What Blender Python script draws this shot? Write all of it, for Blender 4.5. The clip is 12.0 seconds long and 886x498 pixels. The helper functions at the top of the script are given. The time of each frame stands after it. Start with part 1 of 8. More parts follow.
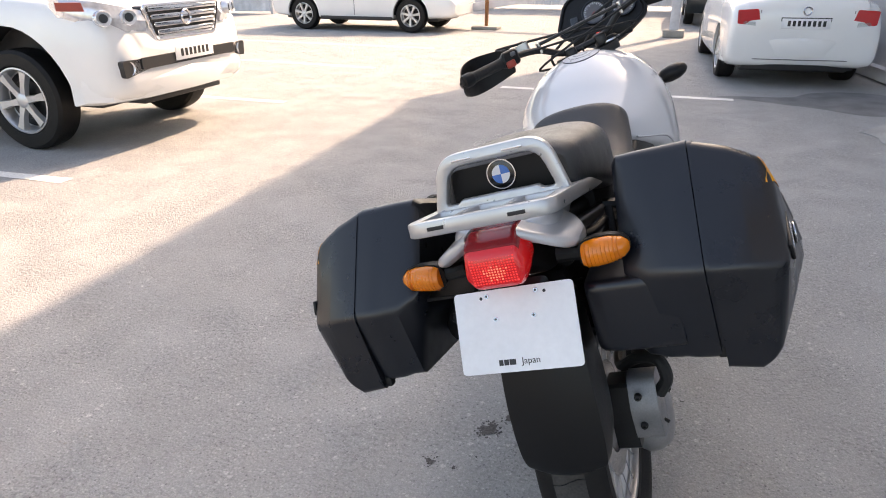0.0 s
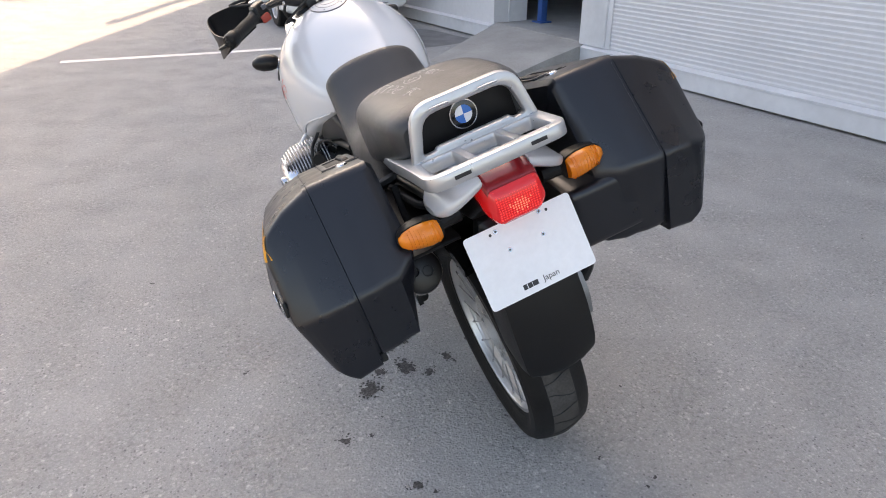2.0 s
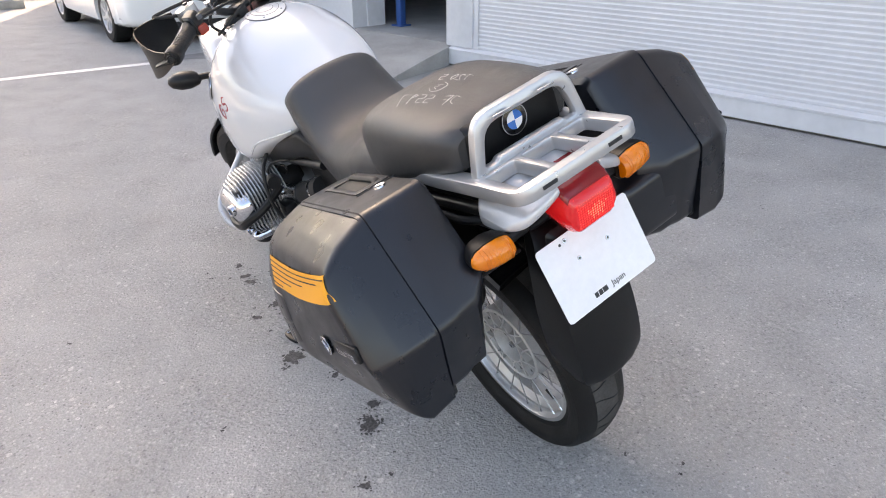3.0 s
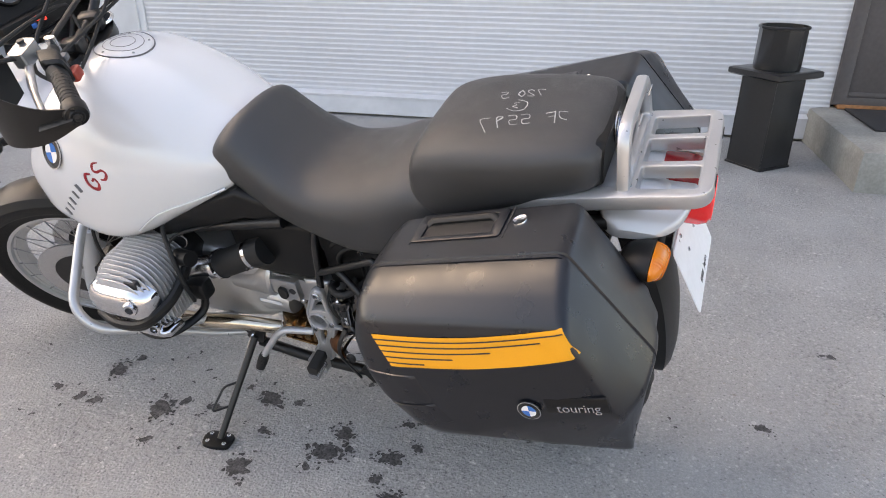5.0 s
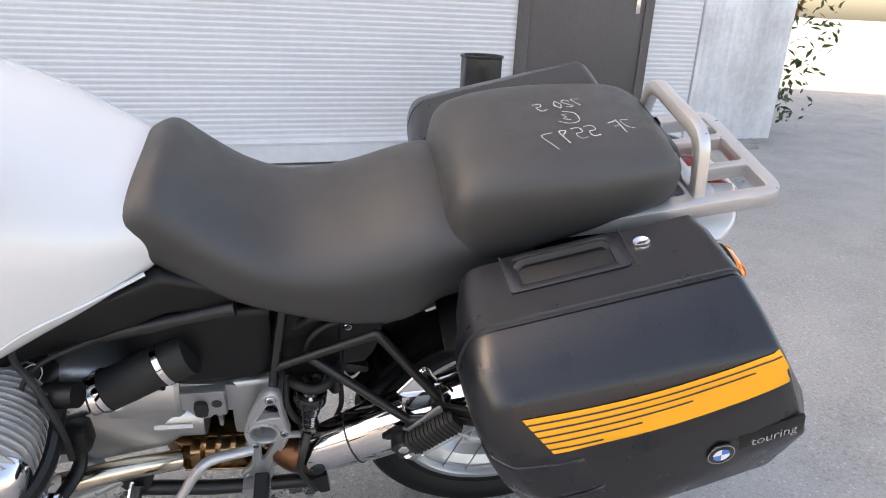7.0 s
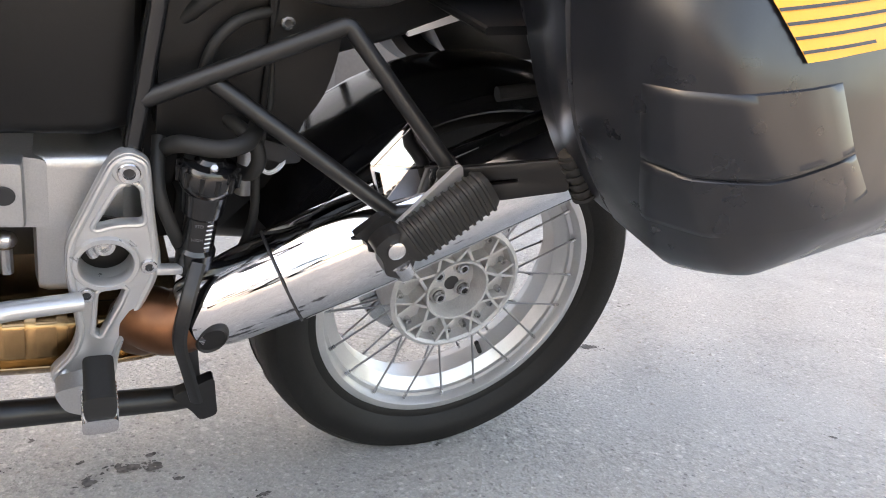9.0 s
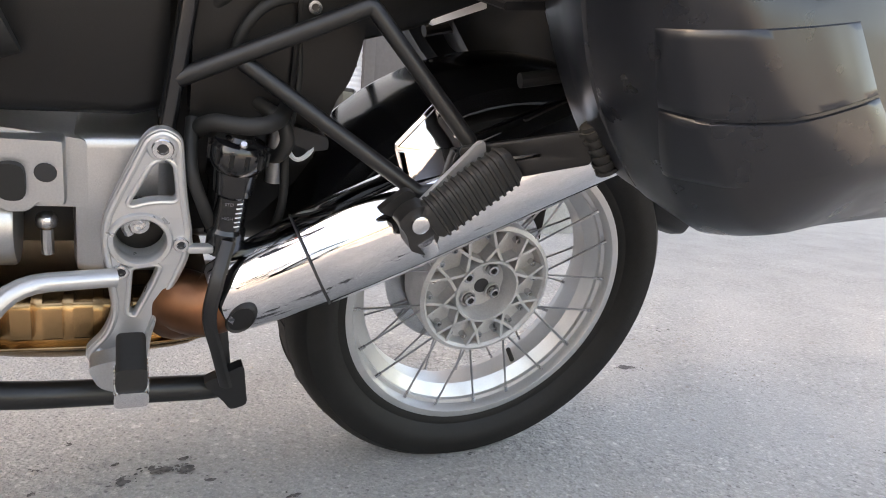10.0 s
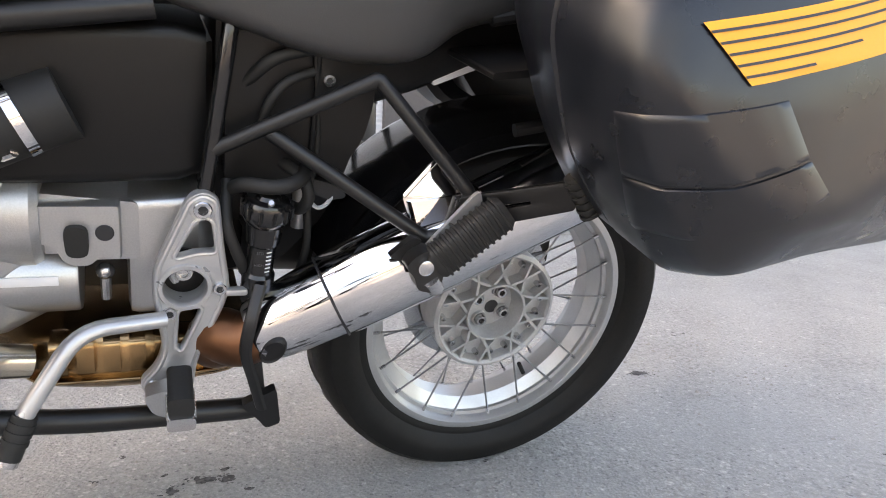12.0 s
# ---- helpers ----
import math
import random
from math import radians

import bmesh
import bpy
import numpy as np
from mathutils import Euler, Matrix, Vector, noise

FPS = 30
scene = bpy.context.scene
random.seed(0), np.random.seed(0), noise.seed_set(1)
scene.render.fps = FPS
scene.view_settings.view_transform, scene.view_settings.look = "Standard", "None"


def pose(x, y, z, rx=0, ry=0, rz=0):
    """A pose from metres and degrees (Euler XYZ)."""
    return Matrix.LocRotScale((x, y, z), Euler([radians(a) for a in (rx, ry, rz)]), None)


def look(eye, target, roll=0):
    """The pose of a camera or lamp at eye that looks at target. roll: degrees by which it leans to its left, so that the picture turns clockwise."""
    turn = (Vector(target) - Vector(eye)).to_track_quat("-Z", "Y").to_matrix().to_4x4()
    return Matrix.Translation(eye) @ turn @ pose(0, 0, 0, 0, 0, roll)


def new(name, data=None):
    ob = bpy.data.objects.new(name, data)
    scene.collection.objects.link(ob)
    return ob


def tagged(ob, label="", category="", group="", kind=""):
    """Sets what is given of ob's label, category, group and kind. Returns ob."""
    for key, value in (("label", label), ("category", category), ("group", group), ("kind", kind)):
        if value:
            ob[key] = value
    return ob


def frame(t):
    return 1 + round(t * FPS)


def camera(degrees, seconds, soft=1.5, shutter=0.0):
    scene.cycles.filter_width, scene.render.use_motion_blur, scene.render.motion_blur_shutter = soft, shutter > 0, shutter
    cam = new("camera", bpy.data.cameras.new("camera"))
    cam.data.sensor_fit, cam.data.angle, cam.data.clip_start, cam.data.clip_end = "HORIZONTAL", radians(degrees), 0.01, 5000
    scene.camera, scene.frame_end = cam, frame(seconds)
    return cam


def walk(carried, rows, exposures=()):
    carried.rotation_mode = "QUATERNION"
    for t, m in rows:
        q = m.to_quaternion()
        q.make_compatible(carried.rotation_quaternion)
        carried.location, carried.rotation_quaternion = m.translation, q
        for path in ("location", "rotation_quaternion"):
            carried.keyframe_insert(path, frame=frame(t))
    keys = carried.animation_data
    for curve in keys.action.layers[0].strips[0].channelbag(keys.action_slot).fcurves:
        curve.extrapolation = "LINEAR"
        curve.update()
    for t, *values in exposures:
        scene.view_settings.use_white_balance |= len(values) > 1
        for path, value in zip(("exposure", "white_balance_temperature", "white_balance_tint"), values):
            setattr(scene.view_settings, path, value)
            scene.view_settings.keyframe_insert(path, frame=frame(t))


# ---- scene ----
cam = camera(66.7, 12.0, soft=1.0)
PATH = [
    (0, (0.008, -1.413, 1.341), (-0.608, 0.319, 0.553), -0.3),
    (0.5, (-0.167, -1.51, 1.352), (-0.482, 0.286, 0.53), -1.3),
    (1, (-0.33, -1.499, 1.323), (-0.383, 0.297, 0.447), -0.7),
    (1.5, (-0.543, -1.413, 1.304), (-0.338, 0.357, 0.396), -2.4),
    (2, (-0.797, -1.396, 1.313), (-0.176, 0.281, 0.419), -0.0),
    (2.5, (-0.965, -1.308, 1.302), (-0.092, 0.249, 0.399), -0.0),
    (3, (-1.106, -1.117, 1.293), (-0.09, 0.362, 0.41), -0.3),
    (3.2, (-1.159, -1.045, 1.286), (-0.067, 0.377, 0.399), 0.6),
    (4.8, (-1.512, -0.434, 1.276), (0.113, 0.363, 0.426), -0.5),
    (5, (-1.55, -0.348, 1.267), (0.136, 0.335, 0.434), 0.4),
    (5.5, (-1.616, -0.152, 1.265), (0.163, 0.224, 0.432), 0.2),
    (6, (-1.576, 0.025, 1.228), (0.253, 0.236, 0.448), 1.2),
    (6.5, (-1.484, 0.203, 1.207), (0.366, 0.198, 0.448), 1.9),
    (6.7, (-1.449, 0.279, 1.192), (0.409, 0.132, 0.465), 2.3),
    (8.3, (-1.082, 0.566, 0.835), (0.605, -0.297, 0.196), 4.9),
    (8.5, (-1.044, 0.566, 0.746), (0.649, -0.328, 0.166), 4.5),
    (9, (-0.996, 0.523, 0.565), (0.704, -0.446, 0.15), 5.2),
    (9.5, (-0.999, 0.519, 0.491), (0.736, -0.406, 0.126), 4.4),
    (10, (-1.02, 0.513, 0.495), (0.759, -0.356, 0.214), 3.9),
    (10.5, (-1.033, 0.516, 0.503), (0.748, -0.349, 0.225), 2.2),
    (11, (-1.064, 0.511, 0.523), (0.719, -0.339, 0.206), 1.4),
    (11.5, (-1.084, 0.515, 0.53), (0.702, -0.324, 0.205), 1.7),
    (12, (-1.107, 0.527, 0.556), (0.705, -0.266, 0.263), 2.1),
]
EXPOSURE = [(0.0, 1.78, 8350, 15), (0.5, 1.53, 8350, 15), (1.0, 1.50, 8350, 15), (1.5, 1.77, 8300, 15), (2.0, 1.95, 8400, 15), (2.5, 2.09, 8400, 15), (3.0, 2.24, 8400, 15), (5.0, 2.12, 8700, 15), (5.5, 2.21, 8900, 15), (6.0, 2.32, 8900, 15), (6.7, 2.25, 8700, 15), (8.5, 3.08, 9000, 15), (9.0, 2.98, 9200, 15), (9.5, 2.86, 9300, 15), (12.0, 2.70, 9000, 15)]
walk(cam, [(t, look(eye, target, roll)) for t, eye, target, roll in PATH], EXPOSURE)

# world and sun: the sun stands over the building, ahead of the motorcycle
SUN_TO = Vector((0.36, 0.93, 0.0)).normalized() * math.cos(radians(40)) + Vector((0, 0, math.sin(radians(40))))
world = bpy.data.worlds.new("sky")
scene.world = world
world.use_nodes = True
wn = world.node_tree
sky = wn.nodes.new("ShaderNodeTexSky")
sky.sky_type, sky.sun_disc = "NISHITA", False
sky.sun_elevation, sky.sun_rotation = radians(40), math.atan2(SUN_TO.x, SUN_TO.y)
sky.air_density, sky.dust_density, sky.ozone_density = 1.0, 3.0, 1.0
wn.links.new(sky.outputs[0], wn.nodes["Background"].inputs[0])
wn.nodes["Background"].inputs[1].default_value = 0.15
sun_data = bpy.data.lights.new("sun", "SUN")
sun_data.energy, sun_data.angle, sun_data.color = 2.4, radians(0.53), (1.0, 0.83, 0.71)
sun = new("sun", sun_data)
sun.matrix_world = look(SUN_TO * 60, (0, 0, 0))
# oil drips on the asphalt, x and y: large, middling and small ones
DRIPS_LARGE = [(-0.26, 1.30), (-0.20, 0.75), (-0.36, 1.03), (-0.48, 0.66), (-0.25, 0.47), (-0.34, 0.48), (-0.43, 0.235), (-0.295, 0.305)]
DRIPS_MID = [(-0.40, 1.40), (-0.41, 1.30), (-0.41, 1.24), (-0.17, 0.85), (-0.31, 0.99), (0.03, 0.86), (-0.49, 0.97), (-0.31, 0.43), (-0.41, 0.50), (-0.38, 0.31), (-0.18, 1.28), (-0.18, 0.66), (-0.33, 0.69), (-0.30, 0.89), (-0.55, 0.04), (-0.42, -0.18), (-0.15, 0.32), (-0.23, 0.26), (0, 0.46), (-0.01, 0.42), (-0.02, 0.51), (0.71, -0.83), (0.22, -0.62)]
DRIPS_SMALL = [(-0.31, 1.65), (-0.24, 1.63), (-0.53, 1.36), (-0.53, 1.41), (-0.47, 1.32), (-0.26, 1.16), (-0.15, 1.18), (-0.12, 1.14), (-0.08, 1.12), (-0.15, 1.03), (-0.48, 0.86), (-0.35, 0.91), (-0.41, 0.99), (-0.41, 0.95), (-0.10, 0.87), (-0.18, 0.98), (-0.28, 0.57), (-0.41, 0.66), (-0.02, 0.62), (-0.32, 0.76), (-0.47, 1.04), (-0.37, 1.35), (-0.40, 0.47), (-0.13, 0.79), (-0.10, 1.28), (-0.25, 0.52), (-0.22, 1.03), (-0.13, 0.29)]
DRIPS_SMALL += [(-0.43, 0.10), (-0.48, 0.04), (-0.38, -0.22), (-0.09, -0.02), (-0.78, 0.455), (-1.07, 1.18), (-0.32, -0.77), (0.05, 0.62), (0.04, 0.52), (0.03, 0.42), (-0.05, 0.39), (0.13, 0.58), (0.07, -0.26), (0.14, -0.39), (0.17, -0.37), (0.30, -0.02), (0.49, -0.98), (0.52, -1.0), (0.50, -1.02), (0.54, -0.97), (1.92, 0.51), (1.95, 0.54)]

from mathutils.bvhtree import BVHTree

# ---- materials ----
def material(name, color, rough=0.5, metal=0.0, grain=0.0, grain_scale=40.0, stain=0.0, stain_scale=3.0, bump=0.0,
             bump_scale=200.0, coat=0.0, transmission=0.0, rough_var=0.0, emission=None, strength=0.0, spec=0.5, detail=6.0):
    """A procedural surface: two scales of colour variation, a fine relief and uneven gloss, in object space."""
    m = bpy.data.materials.new(name)
    m.use_nodes = True
    nt = m.node_tree
    n, l = nt.nodes, nt.links
    b = n["Principled BSDF"]
    b.inputs["Base Color"].default_value = (*color, 1)
    b.inputs["Roughness"].default_value = rough
    b.inputs["Metallic"].default_value = metal
    b.inputs["Coat Weight"].default_value = coat
    b.inputs["Coat Roughness"].default_value = 0.06
    b.inputs["Transmission Weight"].default_value = transmission
    b.inputs["Specular IOR Level"].default_value = spec
    if emission:
        b.inputs["Emission Color"].default_value = (*emission, 1)
        b.inputs["Emission Strength"].default_value = strength
    if not (grain or stain or bump or rough_var):
        return m
    tc = n.new("ShaderNodeTexCoord")

    def noise_node(scale, det=detail):
        t = n.new("ShaderNodeTexNoise")
        t.inputs["Scale"].default_value, t.inputs["Detail"].default_value = scale, det
        l.new(tc.outputs["Object"], t.inputs["Vector"])
        return t.outputs["Fac"]

    value = None
    for amount, scale in ((grain, grain_scale), (stain, stain_scale)):
        if amount:
            r = n.new("ShaderNodeMapRange")
            r.inputs["From Min"].default_value, r.inputs["From Max"].default_value = 0.3, 0.7
            r.inputs["To Min"].default_value, r.inputs["To Max"].default_value = 1 - amount, 1 + amount
            l.new(noise_node(scale), r.inputs["Value"])
            if value is None:
                value = r.outputs[0]
            else:
                k = n.new("ShaderNodeMath")
                k.operation = "MULTIPLY"
                l.new(value, k.inputs[0]), l.new(r.outputs[0], k.inputs[1])
                value = k.outputs[0]
    if value is not None:
        mix = n.new("ShaderNodeVectorMath")
        mix.operation = "SCALE"
        mix.inputs[0].default_value = color
        l.new(value, mix.inputs["Scale"])
        l.new(mix.outputs[0], b.inputs["Base Color"])
    if rough_var:
        r = n.new("ShaderNodeMapRange")
        r.inputs["From Min"].default_value, r.inputs["From Max"].default_value = 0.3, 0.7
        r.inputs["To Min"].default_value, r.inputs["To Max"].default_value = max(rough - rough_var, 0.02), min(rough + rough_var, 1)
        l.new(noise_node(stain_scale * 4), r.inputs["Value"])
        l.new(r.outputs[0], b.inputs["Roughness"])
    if bump:
        bp = n.new("ShaderNodeBump")
        bp.inputs["Strength"].default_value, bp.inputs["Distance"].default_value = bump, 0.002
        l.new(noise_node(bump_scale, 3.0), bp.inputs["Height"])
        l.new(bp.outputs[0], b.inputs["Normal"])
    return m


def asphalt_material():
    m = bpy.data.materials.new("worn_asphalt")
    m.use_nodes = True
    n, l = m.node_tree.nodes, m.node_tree.links
    b = n["Principled BSDF"]
    b.inputs["Roughness"].default_value = 0.9
    b.inputs["Specular IOR Level"].default_value = 0.25
    tc = n.new("ShaderNodeTexCoord")

    def tex(kind, **kw):
        t = n.new(kind)
        for k, v in kw.items():
            t.inputs[k].default_value = v
        l.new(tc.outputs["Object"], t.inputs["Vector"])
        return t

    def ramp(src, stops):
        r = n.new("ShaderNodeValToRGB")
        e = r.color_ramp.elements
        e[0].position, e[0].color = stops[0][0], (*stops[0][1], 1)
        e[1].position, e[1].color = stops[-1][0], (*stops[-1][1], 1)
        for p, c in stops[1:-1]:
            x = e.new(p)
            x.color = (*c, 1)
        l.new(src, r.inputs[0])
        return r.outputs[0]

    def mul(a, c, kind="MULTIPLY", fac=1.0):
        x = n.new("ShaderNodeMix")
        x.data_type, x.blend_type = "RGBA", kind
        x.inputs[0].default_value = fac
        l.new(a, x.inputs[6]), l.new(c, x.inputs[7])
        return x.outputs[2]

    big = tex("ShaderNodeTexNoise", Scale=0.35, Detail=5.0).outputs["Fac"]
    mid = tex("ShaderNodeTexNoise", Scale=4.0, Detail=8.0, Roughness=0.65).outputs["Fac"]
    fine = tex("ShaderNodeTexNoise", Scale=130.0, Detail=6.0, Roughness=0.7).outputs["Fac"]
    chips = tex("ShaderNodeTexVoronoi", Scale=150.0)
    chips2 = tex("ShaderNodeTexVoronoi", Scale=330.0)
    base = ramp(big, [(0.3, (0.345, 0.342, 0.335)), (0.7, (0.384, 0.381, 0.373))])
    base = mul(base, ramp(mid, [(0.25, (0.89, 0.89, 0.893)), (0.5, (1.0, 1.0, 1.0)), (0.8, (1.05, 1.048, 1.045))]))
    base = mul(base, ramp(fine, [(0.3, (0.84, 0.84, 0.84)), (0.5, (1, 1, 1)), (0.72, (1.16, 1.155, 1.15))]))
    base = mul(base, ramp(chips.outputs["Color"], [(0.0, (0.88, 0.88, 0.88)), (0.5, (0.98, 0.98, 0.98)), (0.85, (1.0, 1.0, 1.0)), (1.0, (1.18, 1.175, 1.16))]))
    base = mul(base, ramp(chips2.outputs["Color"], [(0.0, (0.92, 0.92, 0.92)), (1.0, (1.08, 1.078, 1.075))]))
    # sparse pale stones and dark pits, thicker in worn patches
    worn = tex("ShaderNodeTexNoise", Scale=2.2, Detail=4.0).outputs["Fac"]
    for scale, level, tone in ((85.0, 0.80, (1.30, 1.29, 1.275)), (120.0, 0.86, (0.62, 0.62, 0.63)), (45.0, 0.93, (1.36, 1.345, 1.33)), (210.0, 0.70, (1.22, 1.215, 1.20))):
        v = tex("ShaderNodeTexVoronoi", Scale=scale, Randomness=1.0)
        sep = n.new("ShaderNodeSeparateColor")
        l.new(v.outputs["Color"], sep.inputs[0])
        pick = n.new("ShaderNodeMath")
        pick.operation = "MULTIPLY_ADD"
        l.new(worn, pick.inputs[0])
        pick.inputs[1].default_value = 0.55
        l.new(sep.outputs[0], pick.inputs[2])
        near = n.new("ShaderNodeMapRange")
        near.inputs["From Min"].default_value, near.inputs["From Max"].default_value = 0.44, 0.30
        l.new(v.outputs["Distance"], near.inputs["Value"])
        some = n.new("ShaderNodeMapRange")
        some.inputs["From Min"].default_value, some.inputs["From Max"].default_value = level + 0.27, level + 0.37
        l.new(pick.outputs[0], some.inputs["Value"])
        f = n.new("ShaderNodeMath")
        f.operation = "MULTIPLY"
        l.new(near.outputs[0], f.inputs[0]), l.new(some.outputs[0], f.inputs[1])
        x = n.new("ShaderNodeMix")
        x.data_type, x.blend_type = "RGBA", "MULTIPLY"
        l.new(f.outputs[0], x.inputs[0]), l.new(base, x.inputs[6])
        x.inputs[7].default_value = (*tone, 1)
        base = x.outputs[2]
    # washed-out hollows between the stones, in clusters
    hollow = tex("ShaderNodeTexNoise", Scale=58.0, Detail=4.0, Roughness=0.6).outputs["Fac"]
    cluster = tex("ShaderNodeTexNoise", Scale=3.1, Detail=3.0).outputs["Fac"]
    h1, h2 = n.new("ShaderNodeMapRange"), n.new("ShaderNodeMapRange")
    h1.inputs["From Min"].default_value, h1.inputs["From Max"].default_value = 0.50, 0.60
    h2.inputs["From Min"].default_value, h2.inputs["From Max"].default_value = 0.38, 0.66
    l.new(hollow, h1.inputs["Value"]), l.new(cluster, h2.inputs["Value"])
    pit = n.new("ShaderNodeMath")
    pit.operation = "MULTIPLY"
    l.new(h1.outputs[0], pit.inputs[0]), l.new(h2.outputs[0], pit.inputs[1])
    x = n.new("ShaderNodeMix")
    x.data_type, x.blend_type = "RGBA", "MULTIPLY"
    l.new(pit.outputs[0], x.inputs[0]), l.new(base, x.inputs[6])
    x.inputs[7].default_value = (0.80, 0.80, 0.803, 1)
    l.new(x.outputs[2], b.inputs["Base Color"])
    h0 = n.new("ShaderNodeMath")
    h0.operation = "MULTIPLY_ADD"
    l.new(pit.outputs[0], h0.inputs[0]), l.new(fine, h0.inputs[2])
    h0.inputs[1].default_value = -2.6
    h = n.new("ShaderNodeMath")
    h.operation = "ADD"
    l.new(h0.outputs[0], h.inputs[0]), l.new(chips.outputs["Distance"], h.inputs[1])
    bp = n.new("ShaderNodeBump")
    bp.inputs["Strength"].default_value, bp.inputs["Distance"].default_value = 0.6, 0.006
    l.new(h.outputs[0], bp.inputs["Height"])
    l.new(bp.outputs[0], b.inputs["Normal"])
    return m


ASPHALT = asphalt_material()
DARK_ASPHALT = material("dark_asphalt", (0.17, 0.168, 0.17), 0.6, grain=0.25, grain_scale=90, stain=0.25, stain_scale=4, bump=0.4, bump_scale=140, spec=0.3)
OIL = material("oil_soaked_asphalt", (0.065, 0.062, 0.061), 0.75, grain=0.7, grain_scale=150, stain=0.45, stain_scale=40, bump=0.6, bump_scale=160)
LINE_PAINT = material("worn_road_paint", (0.72, 0.71, 0.68), 0.7, grain=0.12, grain_scale=60, stain=0.1, bump=0.4, bump_scale=120)
WHITE_PEARL = material("pearl_white_paint", (0.63, 0.635, 0.65), 0.25, coat=0.9, grain=0.012, grain_scale=900, stain=0.012, stain_scale=4)
SILVER_PAINT = material("silver_paint", (0.52, 0.525, 0.54), 0.34, metal=0.35, coat=0.4, grain=0.05, grain_scale=1200, rough_var=0.05)
DULL_ALU = material("dull_cast_aluminium", (0.27, 0.27, 0.275), 0.5, metal=0.55, grain=0.10, grain_scale=300, bump=0.15, bump_scale=500, stain=0.2, stain_scale=14)
CAST_ALU = material("cast_aluminium", (0.50, 0.50, 0.50), 0.34, metal=0.85, grain=0.06, grain_scale=500, bump=0.12, bump_scale=700, stain=0.06, stain_scale=9)
RACK_ALU = material("satin_aluminium", (0.50, 0.50, 0.505), 0.33, metal=0.65, grain=0.02, grain_scale=700, stain=0.04, stain_scale=12, rough_var=0.06)
RIM_ALU = material("brushed_rim", (0.56, 0.56, 0.565), 0.38, metal=0.8, grain=0.03, grain_scale=300, stain=0.06, stain_scale=14, rough_var=0.06)
HUB_ALU = material("painted_hub", (0.44, 0.44, 0.445), 0.5, metal=0.3, grain=0.08, grain_scale=400, stain=0.12, stain_scale=25)
CHROME = material("chrome", (0.68, 0.68, 0.70), 0.05, metal=1.0, rough_var=0.03, stain_scale=15, grain=0.02, grain_scale=300)
SPOKE_STEEL = material("dull_spoke_steel", (0.36, 0.36, 0.365), 0.34, metal=1.0, grain=0.10, grain_scale=250)
STEEL = material("bright_steel", (0.62, 0.62, 0.63), 0.25, metal=1.0, grain=0.05, grain_scale=300)
BLACK_STEEL = material("black_enamelled_steel", (0.009, 0.009, 0.0095), 0.38, grain=0.15, grain_scale=200, rough_var=0.08, bump=0.05)
CASE_BLACK = material("black_grained_plastic", (0.0060, 0.0072, 0.0108), 0.31, spec=0.55, grain=0.1, grain_scale=500, stain=0.10, stain_scale=5, bump=0.02, bump_scale=1500, rough_var=0.07)
CASE_GREY = material("faded_black_plastic", (0.0060, 0.0074, 0.0112), 0.33, spec=0.58, grain=0.08, grain_scale=500, stain=0.08, stain_scale=6, rough_var=0.06)
BLACK_PLASTIC = material("black_plastic", (0.005, 0.005, 0.0054), 0.42, spec=0.32, grain=0.1, grain_scale=300, stain=0.1, stain_scale=8, bump=0.1, bump_scale=900)
GLOSS_BLACK = material("gloss_black_plastic", (0.006, 0.006, 0.0066), 0.18, coat=0.3, grain=0.05)
RUBBER = material("tyre_rubber", (0.0085, 0.0080, 0.0078), 0.55, spec=0.25, grain=0.15, grain_scale=150, stain=0.2, stain_scale=14, bump=0.25, bump_scale=700)
WORN_RUBBER = material("dusty_worn_rubber", (0.055, 0.052, 0.049), 0.75, spec=0.25, grain=0.2, grain_scale=200, stain=0.25, stain_scale=20, bump=0.3, bump_scale=600)
SOFT_RUBBER = material("black_rubber", (0.009, 0.009, 0.009), 0.65, grain=0.1, grain_scale=200)
VINYL = material("black_seat_vinyl", (0.0345, 0.0343, 0.0353), 0.42, grain=0.08, grain_scale=900, stain=0.10, stain_scale=6, bump=0.35, bump_scale=1400, rough_var=0.06, spec=0.6)
CHALK = material("chalk_mark", (0.46, 0.46, 0.445), 0.9, grain=0.4, grain_scale=250)
PLATE_WHITE = material("white_enamelled_plate", (0.80, 0.80, 0.81), 0.4, grain=0.02, grain_scale=80, stain=0.03, stain_scale=10)
INK = material("black_ink", (0.02, 0.02, 0.022), 0.5)
DARK_RED = material("dark_red_decal", (0.30, 0.012, 0.02), 0.35)
DECAL_GREY = material("dark_grey_decal", (0.10, 0.10, 0.11), 0.4)
YELLOW = material("yellow_reflective_tape", (0.78, 0.325, 0.012), 0.42, grain=0.03, grain_scale=700, stain=0.03)
BLUE_ENAMEL = material("blue_enamel", (0.03, 0.16, 0.50), 0.2, coat=0.5)
WHITE_ENAMEL = material("white_enamel", (0.75, 0.76, 0.78), 0.2, coat=0.5)
AMBER = material("amber_lens", (0.95, 0.25, 0.008), 0.14, transmission=0.2, coat=0.4, bump=0.2, bump_scale=260)
RED_LENS = material("red_lens", (0.50, 0.010, 0.014), 0.16, coat=0.3, bump=0.25, bump_scale=320, emission=(1.0, 0.02, 0.025), strength=0.05)
LIT_LENS = material("lit_red_prisms", (0.62, 0.02, 0.02), 0.14, coat=0.4, emission=(1.0, 0.055, 0.05), strength=0.20)
BULB_GLOW = material("prisms_over_the_bulb", (0.70, 0.08, 0.06), 0.14, coat=0.4, emission=(1.0, 0.22, 0.14), strength=0.34)
DARK_LENS = material("dark_red_lens", (0.24, 0.010, 0.014), 0.22, coat=0.4, grain=0.06, grain_scale=300)
